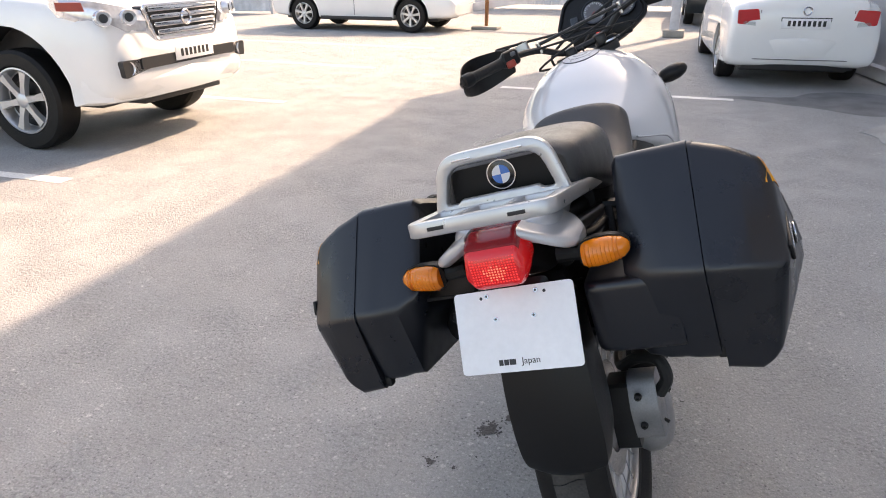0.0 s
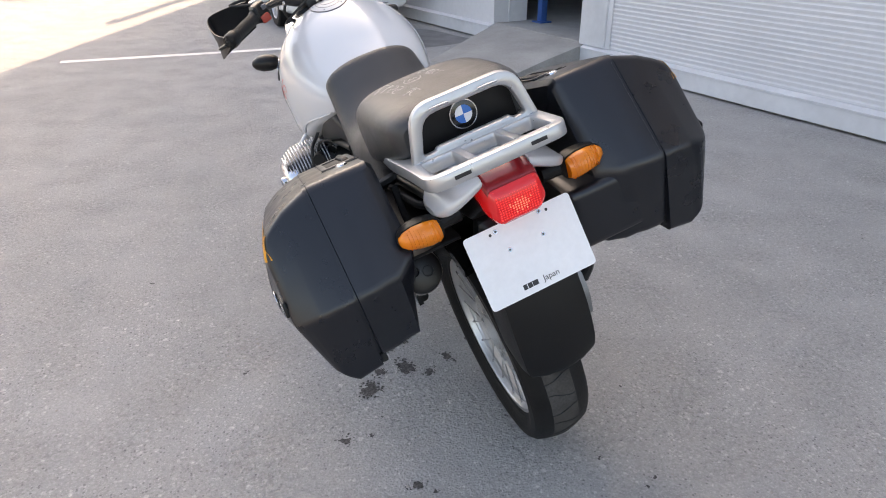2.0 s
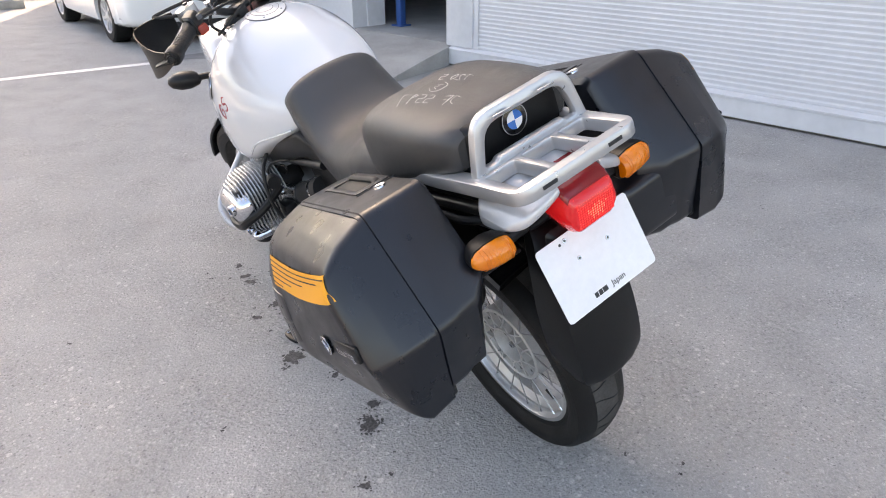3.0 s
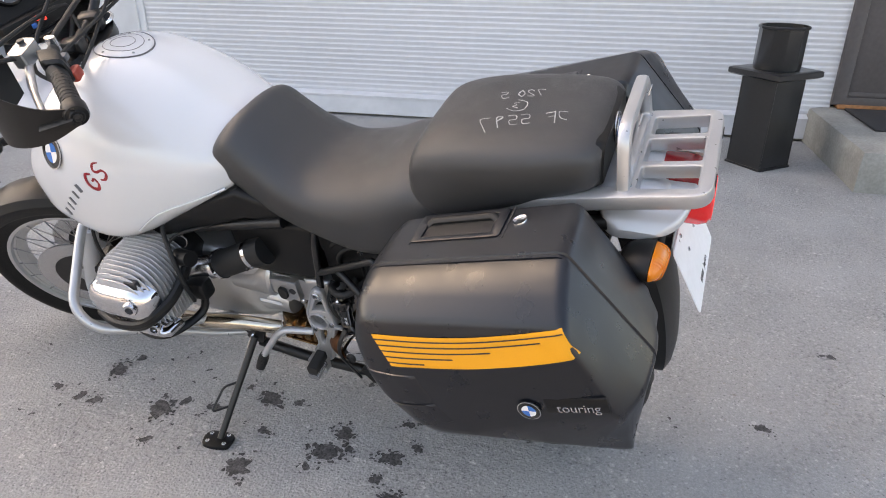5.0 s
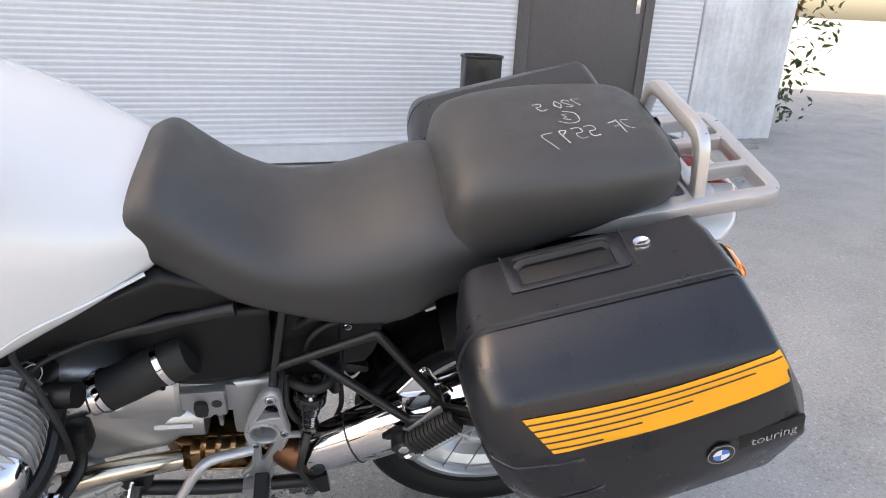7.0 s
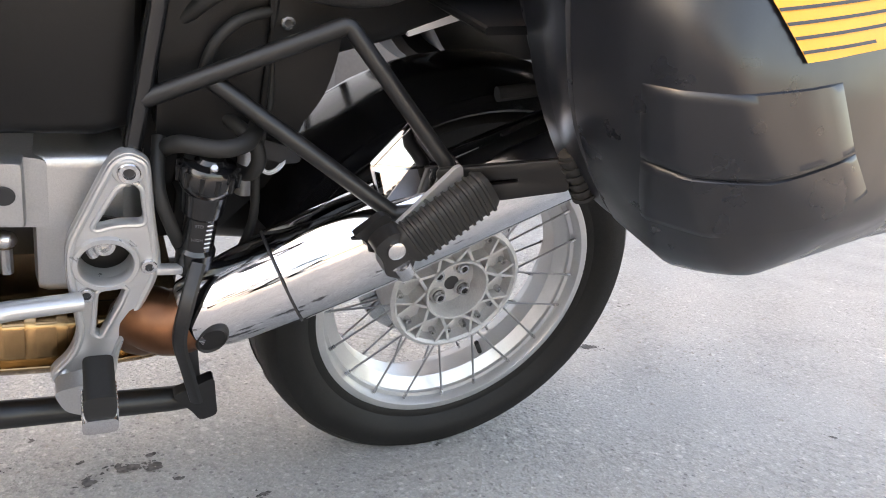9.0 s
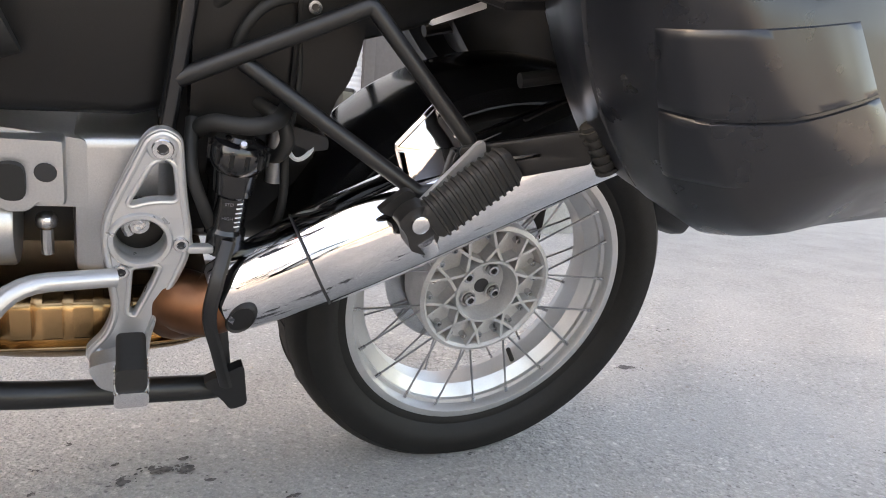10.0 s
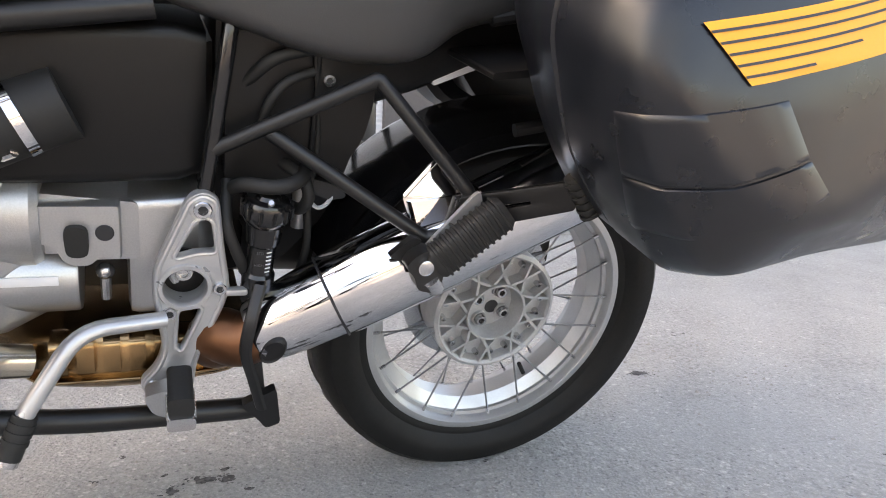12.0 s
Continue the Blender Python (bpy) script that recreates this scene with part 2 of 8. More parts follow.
TELLTALE = material("lit_telltale", (0.8, 0.05, 0.04), 0.3, emission=(1.0, 0.05, 0.04), strength=0.6)
SWITCH_RED = material("orange_red_plastic", (0.34, 0.04, 0.022), 0.45, grain=0.05)
DEEP_BLACK = material("shadowed_black_plastic", (0.004, 0.004, 0.0045), 0.6, grain=0.1)
FIN_ALU = material("bright_cast_fins", (0.70, 0.70, 0.705), 0.24, metal=0.7, grain=0.06, grain_scale=300, stain=0.08, stain_scale=20)
CAP_GREY = material("grey_cap_paint", (0.56, 0.57, 0.585), 0.4, coat=0.3, grain=0.03, grain_scale=400)
CLEAR = material("clear_lens", (0.9, 0.92, 0.93), 0.06, transmission=0.8)
GOLD_PIPE = material("heat_tinted_steel", (0.37, 0.23, 0.115), 0.26, metal=1.0, grain=0.25, grain_scale=18, stain=0.5, stain_scale=11)
BLUED_PIPE = material("exhaust_steel", (0.60, 0.52, 0.42), 0.2, metal=1.0, grain=0.15, grain_scale=18, stain=0.3, stain_scale=8)
BRONZE = material("burnt_bronze_steel", (0.18, 0.08, 0.042), 0.38, metal=0.9, grain=0.25, grain_scale=30, stain=0.3, stain_scale=12)
CAR_WHITE = material("white_car_paint", (0.80, 0.80, 0.79), 0.22, coat=1.0, grain=0.01, grain_scale=500, stain=0.02)
CAR_BLACK = material("dark_trim", (0.02, 0.02, 0.021), 0.5, grain=0.1)
CAR_GLASS = material("tinted_car_glass", (0.02, 0.024, 0.026), 0.04, spec=0.8)
CAR_RED = material("red_car_lamp", (0.55, 0.015, 0.02), 0.12, coat=0.8)
HEADLAMP = material("headlamp_reflector", (0.75, 0.77, 0.80), 0.12, metal=0.7, coat=0.8, grain=0.15, grain_scale=25)
CONCRETE = material("rough_concrete", (0.29, 0.282, 0.258), 0.9, grain=0.12, grain_scale=60, stain=0.22, stain_scale=4, bump=0.7, bump_scale=90)
RAMP_CONCRETE = material("ramp_concrete", (0.33, 0.32, 0.305), 0.9, grain=0.12, grain_scale=70, stain=0.15, stain_scale=3, bump=0.6, bump_scale=80)
SIDING = material("light_grey_painted_siding", (0.585, 0.583, 0.600), 0.5, grain=0.03, grain_scale=20, stain=0.05, stain_scale=0.8, bump=0.05, bump_scale=60)
FLASHING = material("light_grey_flashing", (0.61, 0.612, 0.63), 0.42, grain=0.04, grain_scale=15, stain=0.07, stain_scale=2.2, bump=0.1, bump_scale=10)
CORRUGATED = material("weathered_zinc_sheet", (0.52, 0.54, 0.58), 0.45, metal=0.3, grain=0.08, grain_scale=25, stain=0.2, stain_scale=2.5)
DOOR_BROWN = material("brown_grey_door_paint", (0.085, 0.074, 0.074), 0.55, grain=0.08, grain_scale=40, stain=0.08, stain_scale=2)
THRESHOLD_WOOD = material("orange_stained_wood", (0.30, 0.13, 0.05), 0.7, grain=0.25, grain_scale=30, stain=0.2)
MAT_RUBBER = material("black_door_mat", (0.035, 0.034, 0.035), 0.85, grain=0.2, grain_scale=150, bump=0.8, bump_scale=300)
BIN_BLACK = material("black_painted_bin", (0.014, 0.014, 0.015), 0.3, grain=0.15, grain_scale=50, coat=0.2)
SHADED_INSIDE = material("garage_interior_in_shade", (0.10, 0.10, 0.105), 0.8, grain=0.15, grain_scale=8, stain=0.2, stain_scale=1.0)
BLUE_PAINT = material("blue_painted_steel", (0.02, 0.09, 0.30), 0.5, grain=0.1)
FENCE_WHITE = material("white_fence_sheet", (0.60, 0.60, 0.62), 0.6, grain=0.06, grain_scale=10, stain=0.1, stain_scale=1.0)
GREEN_TARP = material("dusty_green_leaf", (0.05, 0.085, 0.035), 0.7, grain=0.3, grain_scale=30)
DIRT = material("dry_gravel", (0.33, 0.31, 0.29), 0.95, grain=0.25, grain_scale=120, bump=0.8, bump_scale=120)


# ---- mesh helpers ----
def link_mesh(name, bm, mat, parent=None, label="", smooth=35):
    me = bpy.data.meshes.new(name)
    bmesh.ops.recalc_face_normals(bm, faces=bm.faces)
    bm.to_mesh(me)
    bm.free()
    me.materials.append(mat)
    if smooth:
        me.shade_smooth()
        me.set_sharp_from_angle(angle=radians(smooth))
    ob = new(name, me)
    if parent:
        ob.parent = parent
    if label:
        ob["label"] = label
    return ob


def part(name, bm, mat, parent, label="", smooth=35):
    """One mesh under a thing or a part."""
    return link_mesh(name, bm, mat, parent, label, smooth)


def empty(name, m=None):
    ob = new(name)
    if m:
        ob.matrix_world = m
    return ob


def structure(name, bm, mat, label, category, m=None, smooth=35):
    ob = link_mesh(name, bm, mat, None, "", smooth)
    if m:
        ob.matrix_world = m
    return tagged(ob, label, category, "", "structure")


def box(bm, lo, hi, bevel=0.0, m=None, seg=2):
    lo, hi = Vector(lo), Vector(hi)
    c, s = (lo + hi) / 2, hi - lo
    r = bmesh.ops.create_cube(bm, size=1.0, matrix=Matrix.Translation(c) @ Matrix.Diagonal((*s, 1)))
    vs = r["verts"]
    if bevel:
        es = list({e for v in vs for e in v.link_edges})
        g = bmesh.ops.bevel(bm, geom=es, offset=bevel, segments=seg, affect="EDGES", profile=0.5)
        vs = list({v for f in g["faces"] for v in f.verts} | {v for v in vs if v.is_valid})
    if m:
        bmesh.ops.transform(bm, matrix=m, verts=vs)
    return bm


def new_box(lo, hi, bevel=0.0, m=None, seg=2):
    return box(bmesh.new(), lo, hi, bevel, m, seg)


def loft(bm, rings, cap=True, closed=True):
    """A skin through rings of equal length."""
    vr = [[bm.verts.new(p) for p in ring] for ring in rings]
    n = len(vr[0])
    for a, b in zip(vr, vr[1:]):
        for i in range(n if closed else n - 1):
            j = (i + 1) % n
            bm.faces.new((a[i], a[j], b[j], b[i]))
    if cap and closed:
        for ring, flip in ((vr[0], True), (vr[-1], False)):
            c = bm.verts.new(sum((v.co for v in ring), Vector()) / n)
            for i in range(n):
                j = (i + 1) % n
                bm.faces.new((ring[j], ring[i], c) if flip else (ring[i], ring[j], c))
    return bm


def smooth_line(pts, per=6, closed=False):
    """A Catmull-Rom line through points of any length."""
    p = [np.array(q, float) for q in pts]
    n = len(p)
    out = []
    for i in range(n if closed else n - 1):
        a, b = p[i], p[(i + 1) % n]
        z = p[(i - 1) % n] if closed or i > 0 else 2 * a - b
        c = p[(i + 2) % n] if closed or i < n - 2 else 2 * b - a
        for k in range(per):
            t = k / per
            out.append(0.5 * (2 * a + (b - z) * t + (2 * z - 5 * a + 4 * b - c) * t * t + (3 * a - z - 3 * b + c) * t ** 3))
    if not closed:
        out.append(p[-1])
    return [q.tolist() for q in out]


def round_path(pts, radius, seg=5):
    """A line of straight runs with rounded bends."""
    p = [Vector(q) for q in pts]
    out = [p[0]]
    for a, b, c in zip(p, p[1:], p[2:]):
        u, v = (a - b), (c - b)
        r = min(radius, u.length * 0.48, v.length * 0.48)
        s, e = b + u.normalized() * r, b + v.normalized() * r
        for k in range(seg + 1):
            t = k / seg
            out.append(s * (1 - t) ** 2 + b * 2 * t * (1 - t) + e * t * t)
    out.append(p[-1])
    return out


def tube(bm, pts, radius, seg=12, flat=1.0, closed=False, up=None):
    """A round or flattened bar along a line; radius may be one number or one for each point."""
    p = [Vector(q) for q in pts]
    n = len(p)
    rad = radius if hasattr(radius, "__len__") else [radius] * n
    t0 = (p[1] - p[0]).normalized()
    ref = Vector(up) if up else (Vector((0, 0, 1)) if abs(t0.z) < 0.9 else Vector((1, 0, 0)))
    nrm = (ref - t0 * ref.dot(t0)).normalized()
    rings = []
    for i in range(n):
        a, b = p[i - 1] if i or closed else p[0], p[(i + 1) % n] if i < n - 1 or closed else p[-1]
        t = (b - a).normalized()
        nrm = (nrm - t * nrm.dot(t)).normalized()
        if up:
            r2 = Vector(up)
            r2 = r2 - t * r2.dot(t)
            if r2.length > 0.1:
                nrm = r2.normalized()
        side = t.cross(nrm)
        rings.append([p[i] + (nrm * math.cos(k) * flat + side * math.sin(k)) * rad[i] for k in (2 * math.pi * j / seg for j in range(seg))])
    if closed:
        rings.append(rings[0])
        loft(bm, rings, cap=False)
        bmesh.ops.remove_doubles(bm, verts=bm.verts, dist=1e-6)
    else:
        loft(bm, rings)
    return bm


def new_tube(pts, radius, seg=12, flat=1.0, closed=False, up=None):
    return tube(bmesh.new(), pts, radius, seg, flat, closed, up)


def lathe(bm, profile, m=None, seg=48, closed=False):
    """A profile of (radius, height) turned round the local z axis, laid out by m."""
    m = m or Matrix()
    rings = [[m @ Vector((r * math.cos(a), r * math.sin(a), h)) for r, h in profile] for a in (2 * math.pi * k / seg for k in range(seg))]
    vr = [[bm.verts.new(q) for q in ring] for ring in rings]
    k = len(profile)
    for i in range(seg):
        a, b = vr[i], vr[(i + 1) % seg]
        for j in range(k if closed else k - 1):
            j2 = (j + 1) % k
            bm.faces.new((a[j], a[j2], b[j2], b[j]))
    bmesh.ops.remove_doubles(bm, verts=bm.verts, dist=1e-6)
    return bm


def along(a, b):
    """A pose at a whose local z points to b."""
    d = Vector(b) - Vector(a)
    return Matrix.Translation(a) @ d.to_track_quat("Z", "Y").to_matrix().to_4x4()


def disc(r, h, bevel=0.0):
    """The profile of a turned disc from 0 to h."""
    b = min(bevel, r * 0.9, abs(h) * 0.45)
    return [(0, 0), (r - b, 0), (r, b), (r, h - b), (r - b, h), (0, h)]


def rounded(poly, r, seg=4):
    """A polygon (2D) with its corners rounded; r one radius or one for each corner."""
    n = len(poly)
    rs = r if hasattr(r, "__len__") else [r] * n
    out = []
    for i in range(n):
        a, b, c = (np.array(poly[k % n], float) for k in (i - 1, i, i + 1))
        u, v = a - b, c - b
        lu, lv = np.linalg.norm(u), np.linalg.norm(v)
        q = min(rs[i], lu * 0.45, lv * 0.45)
        s, e = b + u / lu * q, b + v / lv * q
        for k in range(seg + 1):
            t = k / seg
            out.append(tuple(s * (1 - t) ** 2 + b * 2 * t * (1 - t) + e * t * t))
    return out


def cut_plate(name, outline, holes, thick, m, mat, parent, bevel=0.0, label="", inset=0.0):
    """A flat plate with holes: outline and holes in its own x, y; thick along its z; laid out by m."""
    cu = bpy.data.curves.new(name, "CURVE")
    cu.dimensions, cu.fill_mode, cu.extrude, cu.bevel_depth, cu.bevel_resolution = "2D", "BOTH", thick / 2 - bevel, bevel, 1
    cu.offset = -inset
    for line in (outline, *holes):
        sp = cu.splines.new("POLY")
        sp.points.add(len(line) - 1)
        for q, pt in zip(line, sp.points):
            pt.co = (q[0], q[1], 0, 1)
        sp.use_cyclic_u = True
    return from_curve(name, cu, m, mat, parent, label)


def from_curve(name, cu, m, mat, parent, label=""):
    tmp = bpy.data.objects.new(name + "_line", cu)
    scene.collection.objects.link(tmp)
    me = bpy.data.meshes.new_from_object(tmp.evaluated_get(bpy.context.evaluated_depsgraph_get()))
    bpy.data.objects.remove(tmp)
    bpy.data.curves.remove(cu)
    bm = bmesh.new()
    bm.from_mesh(me)
    bmesh.ops.remove_doubles(bm, verts=bm.verts, dist=2e-6)
    bm.to_mesh(me)
    bm.free()
    me.transform(m)
    me.materials.clear()
    me.materials.append(mat)
    me.shade_smooth()
    me.set_sharp_from_angle(angle=radians(35))
    me.name = name
    ob = new(name, me)
    if parent:
        ob.parent = parent
    if label:
        ob["label"] = label
    return ob


def lettering(name, text, size, m, mat, parent, depth=0.0004, shear=0.0, space=1.0, label=""):
    cu = bpy.data.curves.new(name, "FONT")
    cu.body, cu.size, cu.extrude, cu.shear, cu.space_character = text, size, depth, shear, space
    cu.align_x, cu.align_y = "CENTER", "CENTER"
    return from_curve(name, cu, m, mat, parent, label)


def circle(r, n=32, cx=0.0, cy=0.0):
    return [(cx + r * math.cos(2 * math.pi * k / n), cy + r * math.sin(2 * math.pi * k / n)) for k in range(n)]


def facing(origin, normal, up=(0, 0, 1)):
    """A pose at origin whose local z is the normal and whose local y is as near to up as can be."""
    z = Vector(normal).normalized()
    y = Vector(up)
    y = (y - z * y.dot(z)).normalized()
    x = y.cross(z)
    return Matrix.Translation(origin) @ Matrix((x, y, z)).transposed().to_4x4()


def bolt(name, at, normal, r, h, mat, parent, socket=True):
    """A cap bolt with a dark socket."""
    bm = lathe(bmesh.new(), [(0, h * 0.45), (r * 0.5, h * 0.45), (r * 0.55, h), (r * 0.9, h), (r, h * 0.8), (r, 0)] if socket
               else [(0, h), (r * 0.8, h), (r, h * 0.75), (r, 0)], facing(at, normal), 14)
    if socket and r > 0.007:
        part("hex_socket", lathe(bmesh.new(), [(0, h * 0.5), (r * 0.52, h * 0.5), (r * 0.52, h * 0.3)], facing(at, normal), 6), INK, parent)
    return part(name, bm, mat, parent)


def roundel(at, normal, up, r, parent):
    """A round badge: dark ring and four quarters in two colours."""
    m = facing(at, normal, up)
    base = part("badge", lathe(bmesh.new(), [(0, 0.002), (r * 0.9, 0.002), (r, 0.0008), (r, -0.001)], m, 36), GLOSS_BLACK, parent, "round black badge with blue and white quarters")
    part("badge_rim", lathe(bmesh.new(), [(r * 0.93, 0.0022), (r, 0.0022), (r, 0.0), (r * 0.93, 0.0)], m, 36), STEEL, base)
    for k in range(4):
        bm = bmesh.new()
        vs = [bm.verts.new(m @ Vector((0, 0, 0.0026)))]
        vs += [bm.verts.new(m @ Vector((r * 0.62 * math.cos(a), r * 0.62 * math.sin(a), 0.0026))) for a in (math.pi / 2 * (k + i / 8) for i in range(9))]
        bm.faces.new(vs)
        part("badge_quarter", bm, WHITE_ENAMEL if k % 2 else BLUE_ENAMEL, base, smooth=0)
    return base

# ---- ground ----
bm = bmesh.new()
STEP = [-900, -300, -100, -40, -20, -12, -6, -3, 0, 3, 6, 12, 20, 40, 100, 300, 900]
grid = [[bm.verts.new((x, y, 0)) for x in STEP] for y in STEP]
for i in range(len(STEP) - 1):
    for j in range(len(STEP) - 1):
        bm.faces.new((grid[i][j], grid[i][j + 1], grid[i + 1][j + 1], grid[i + 1][j]))
structure("ground", bm, ASPHALT, "worn light grey asphalt yard with loose grit", "ground", smooth=0)


def blob(bm, x, y, r, z, rng, stretch=1.0, turn=0.0):
    """An uneven flat spot."""
    n = 16
    ph = [rng.uniform(0, 6.28) for _ in range(4)]
    am = [rng.uniform(0.08, 0.22), rng.uniform(0.05, 0.18), rng.uniform(0.04, 0.14), rng.uniform(0.02, 0.1)]
    vs = []
    for k in range(n):
        a = 2 * math.pi * k / n
        q = r * (1 + am[0] * math.cos(2 * a + ph[0]) + am[1] * math.cos(3 * a + ph[1]) + am[2] * math.cos(5 * a + ph[2]) + am[3] * math.cos(9 * a + ph[3]))
        u, v = q * stretch * math.cos(a), q * math.sin(a) / stretch
        vs.append(bm.verts.new((x + u * math.cos(turn) - v * math.sin(turn), y + u * math.sin(turn) + v * math.cos(turn), z)))
    bm.faces.new(vs)


rng = random.Random(7)
bm = bmesh.new()
# each drip: a ragged core of a few spots, with spatter round it
for places, size, cores, spatter in ((DRIPS_LARGE, 0.038, 9, 30), (DRIPS_MID, 0.021, 5, 12), (DRIPS_SMALL, 0.0095, 2, 4)):
    for x, y in places:
        r, turn, long = size * rng.uniform(0.8, 1.2), rng.uniform(0, 3.14), rng.uniform(1.0, 1.5)
        for k in range(cores + spatter):
            a = rng.uniform(0, 6.28)
            d = r * (0.55 * rng.random() ** 0.6 if k < cores else 0.75 + 0.6 * rng.random() ** 1.5)
            u, v = d * long * math.cos(a), d / long * math.sin(a)
            q = r * (rng.uniform(0.30, 0.52) if k < cores else rng.uniform(0.05, 0.17))
            blob(bm, x + u * math.cos(turn) - v * math.sin(turn), y + u * math.sin(turn) + v * math.cos(turn), q, 0.0015 + 0.000015 * k, rng, rng.uniform(0.8, 1.4), rng.uniform(0, 3))
tagged(link_mesh("oil_stains", bm, OIL, None, "", 0), "dark oil drips soaked into the asphalt under the motorcycle", "oil stain", "", "stuff")

# darker patch of asphalt behind the saloon, with an uneven edge
bm = bmesh.new()
line = smooth_line(((0.30, 6.36), (0.75, 6.45), (1.09, 6.54), (1.32, 6.86), (1.75, 7.02), (2.10, 6.85), (2.24, 6.30), (2.30, 6.02), (1.98, 5.80), (1.60, 5.73), (1.25, 5.95), (0.85, 6.14), (0.52, 6.26)), 5)
vs = [bm.verts.new((x + 0.03 * noise.noise(Vector((x * 7, y * 7, 1))), y + 0.03 * noise.noise(Vector((x * 7, y * 7, 5))), 0.0012)) for x, y in line]
bmesh.ops.triangulate(bm, faces=[bm.faces.new(vs)])
tagged(link_mesh("dark_patch", bm, DARK_ASPHALT, None, "", 0), "dark patch on the asphalt behind the saloon", "damp patch", "", "structure")

# loose grit on the asphalt round the motorcycle
bm = bmesh.new()
for k in range(22000):
    x, y = rng.uniform(-2.6, 2.4), rng.uniform(-1.4, 3.2)
    if noise.noise(Vector((x * 1.6, y * 1.6, 3.0))) + 0.9 * noise.noise(Vector((x * 7.0, y * 7.0, 8.0))) < rng.uniform(-0.05, 0.65):
        continue
    r = rng.uniform(0.0012, 0.0034) if rng.random() < 0.88 else rng.uniform(0.0034, 0.0065)
    t = rng.uniform(0, 6.28)
    p = [Vector((x + r * math.cos(t + a) * rng.uniform(0.7, 1.3), y + r * math.sin(t + a) * rng.uniform(0.7, 1.3), 0)) for a in (0, 1.6, 3.1, 4.7)]
    low = [bm.verts.new(q) for q in p]
    top = bm.verts.new((x, y, r * rng.uniform(0.5, 0.9)))
    for i in range(4):
        bm.faces.new((low[i], low[(i + 1) % 4], top))
tagged(link_mesh("loose_grit", bm, DIRT, None, "", 0), "scattered pale grit lying on the asphalt", "grit", "", "stuff")


def road_line(x0, y0, x1, y1, w):
    d = Vector((x1 - x0, y1 - y0, 0))
    s = Vector((-d.y, d.x, 0)).normalized() * w / 2
    bm = bmesh.new()
    n = max(int(d.length / 0.25), 1)
    a = [Vector((x0, y0, 0.003)) + d * k / n for k in range(n + 1)]
    rows = [(bm.verts.new(p + s * rng.uniform(0.85, 1.1)), bm.verts.new(p - s * rng.uniform(0.85, 1.1))) for p in a]
    for p, q in zip(rows, rows[1:]):
        bm.faces.new((p[0], p[1], q[1], q[0]))
    ob = link_mesh("parking_line", bm, LINE_PAINT, None, "", 0)
    return tagged(ob, "worn white parking line painted on the asphalt", "road marking", "parking lines", "structure")


for line in ((-6.2, 1.70, -3.80, 1.81, 0.11), (-6.6, 4.62, -3.88, 4.64, 0.10), (-8.0, 7.42, -4.02, 7.13, 0.10), (-9.2, 9.70, -4.0, 9.46, 0.10),
             (-1.98, 6.20, 0.50, 6.18, 0.12)):
    road_line(*line)

# ---- building: local y runs along the wall, local x into it ----
WALL = pose(3.564, 0, 0, 0, 0, 10)


def wall_piece(name, lo, hi, mat, label, category, bevel=0.0):
    return structure(name, new_box(lo, hi, bevel), mat, label, category, WALL)


H_WALL = 8.6
PITCH = 0.0372


def siding(name, y0, y1, z0, z1, label):
    """Ribbed siding: one sheet folded into shallow horizontal ribs, with a plain back."""
    bm = bmesh.new()
    line = []
    z = z0
    while z < z1:
        line += [(0.000, z), (-0.0036, z + PITCH * 0.25), (-0.0042, z + PITCH * 0.62), (-0.0006, z + PITCH * 0.80)]
        z += PITCH
    line.append((0.0, z))
    line += [(0.12, z), (0.12, z0)]
    loft(bm, [[(x, y, h) for x, h in line] for y in (y0, y1)], cap=False)
    a, b = ([v for v in bm.verts if abs(v.co.y - y) < 1e-6] for y in (y0, y1))
    bm.faces.new(a), bm.faces.new(b)
    return structure(name, bm, SIDING, label, "wall", WALL, 25)


# ribbed wall beside the motorcycle, with flashing below
siding("wall_siding", -1.088, 4.16, 0.180, 3.4, "light grey ribbed metal siding of a low building")
siding("wall_siding_end", -2.76, -2.255, 0.12, 3.4, "light grey ribbed metal siding beside the brown door")
wall_piece("wall_upper", (0.0, -2.76, 3.42), (0.20, 14.9, H_WALL), SIDING, "unseen plain light grey upper wall, added to shade the yard", "wall")
wall_piece("wall_far", (0.001, 6.0, 0.0), (0.20, 14.9, 3.42), SIDING, "plain light grey wall beyond the garage opening", "wall")
wall_piece("wall_end", (0.20, 14.7, 0.0), (7.7, 14.9, H_WALL), SIDING, "plain light grey end wall of the building", "wall")
wall_piece("wall_back", (0.20, -2.76, 0.0), (7.7, -2.64, H_WALL), SIDING, "plain light grey side wall of the building", "wall")
bm = loft(bmesh.new(), [[(x, y, z) for x, y in ((-2.97, -9.0), (7.9, -9.0), (7.9, 24.0), (0.20, 14.82))] for z in (H_WALL, H_WALL + 0.25)])
structure("roof", bm, FLASHING, "unseen flat roof slab, added and skewed to cast the yard's shadow edge", "roof", WALL, 0)
wall_piece("pier_trim", (-0.03, 4.16, 0.184), (0.4, 4.50, 3.42), FLASHING, "smooth light grey pier at the garage opening", "wall", 0.006)
wall_piece("corner_trim", (-0.012, 4.10, 0.184), (-0.008, 4.159, 3.40), FLASHING, "narrow light grey corner strip on the siding", "trim")
wall_piece("reveal_far", (0.20, 5.98, 0.0), (0.45, 6.18, 3.42), FLASHING, "smooth light grey reveal of the garage opening", "wall")
wall_piece("lintel", (0.0, 4.50, 2.9), (0.2, 6.0, 3.42), SIDING, "light grey lintel over the garage opening", "wall")
# skirting flashing: folded sheet with a lip
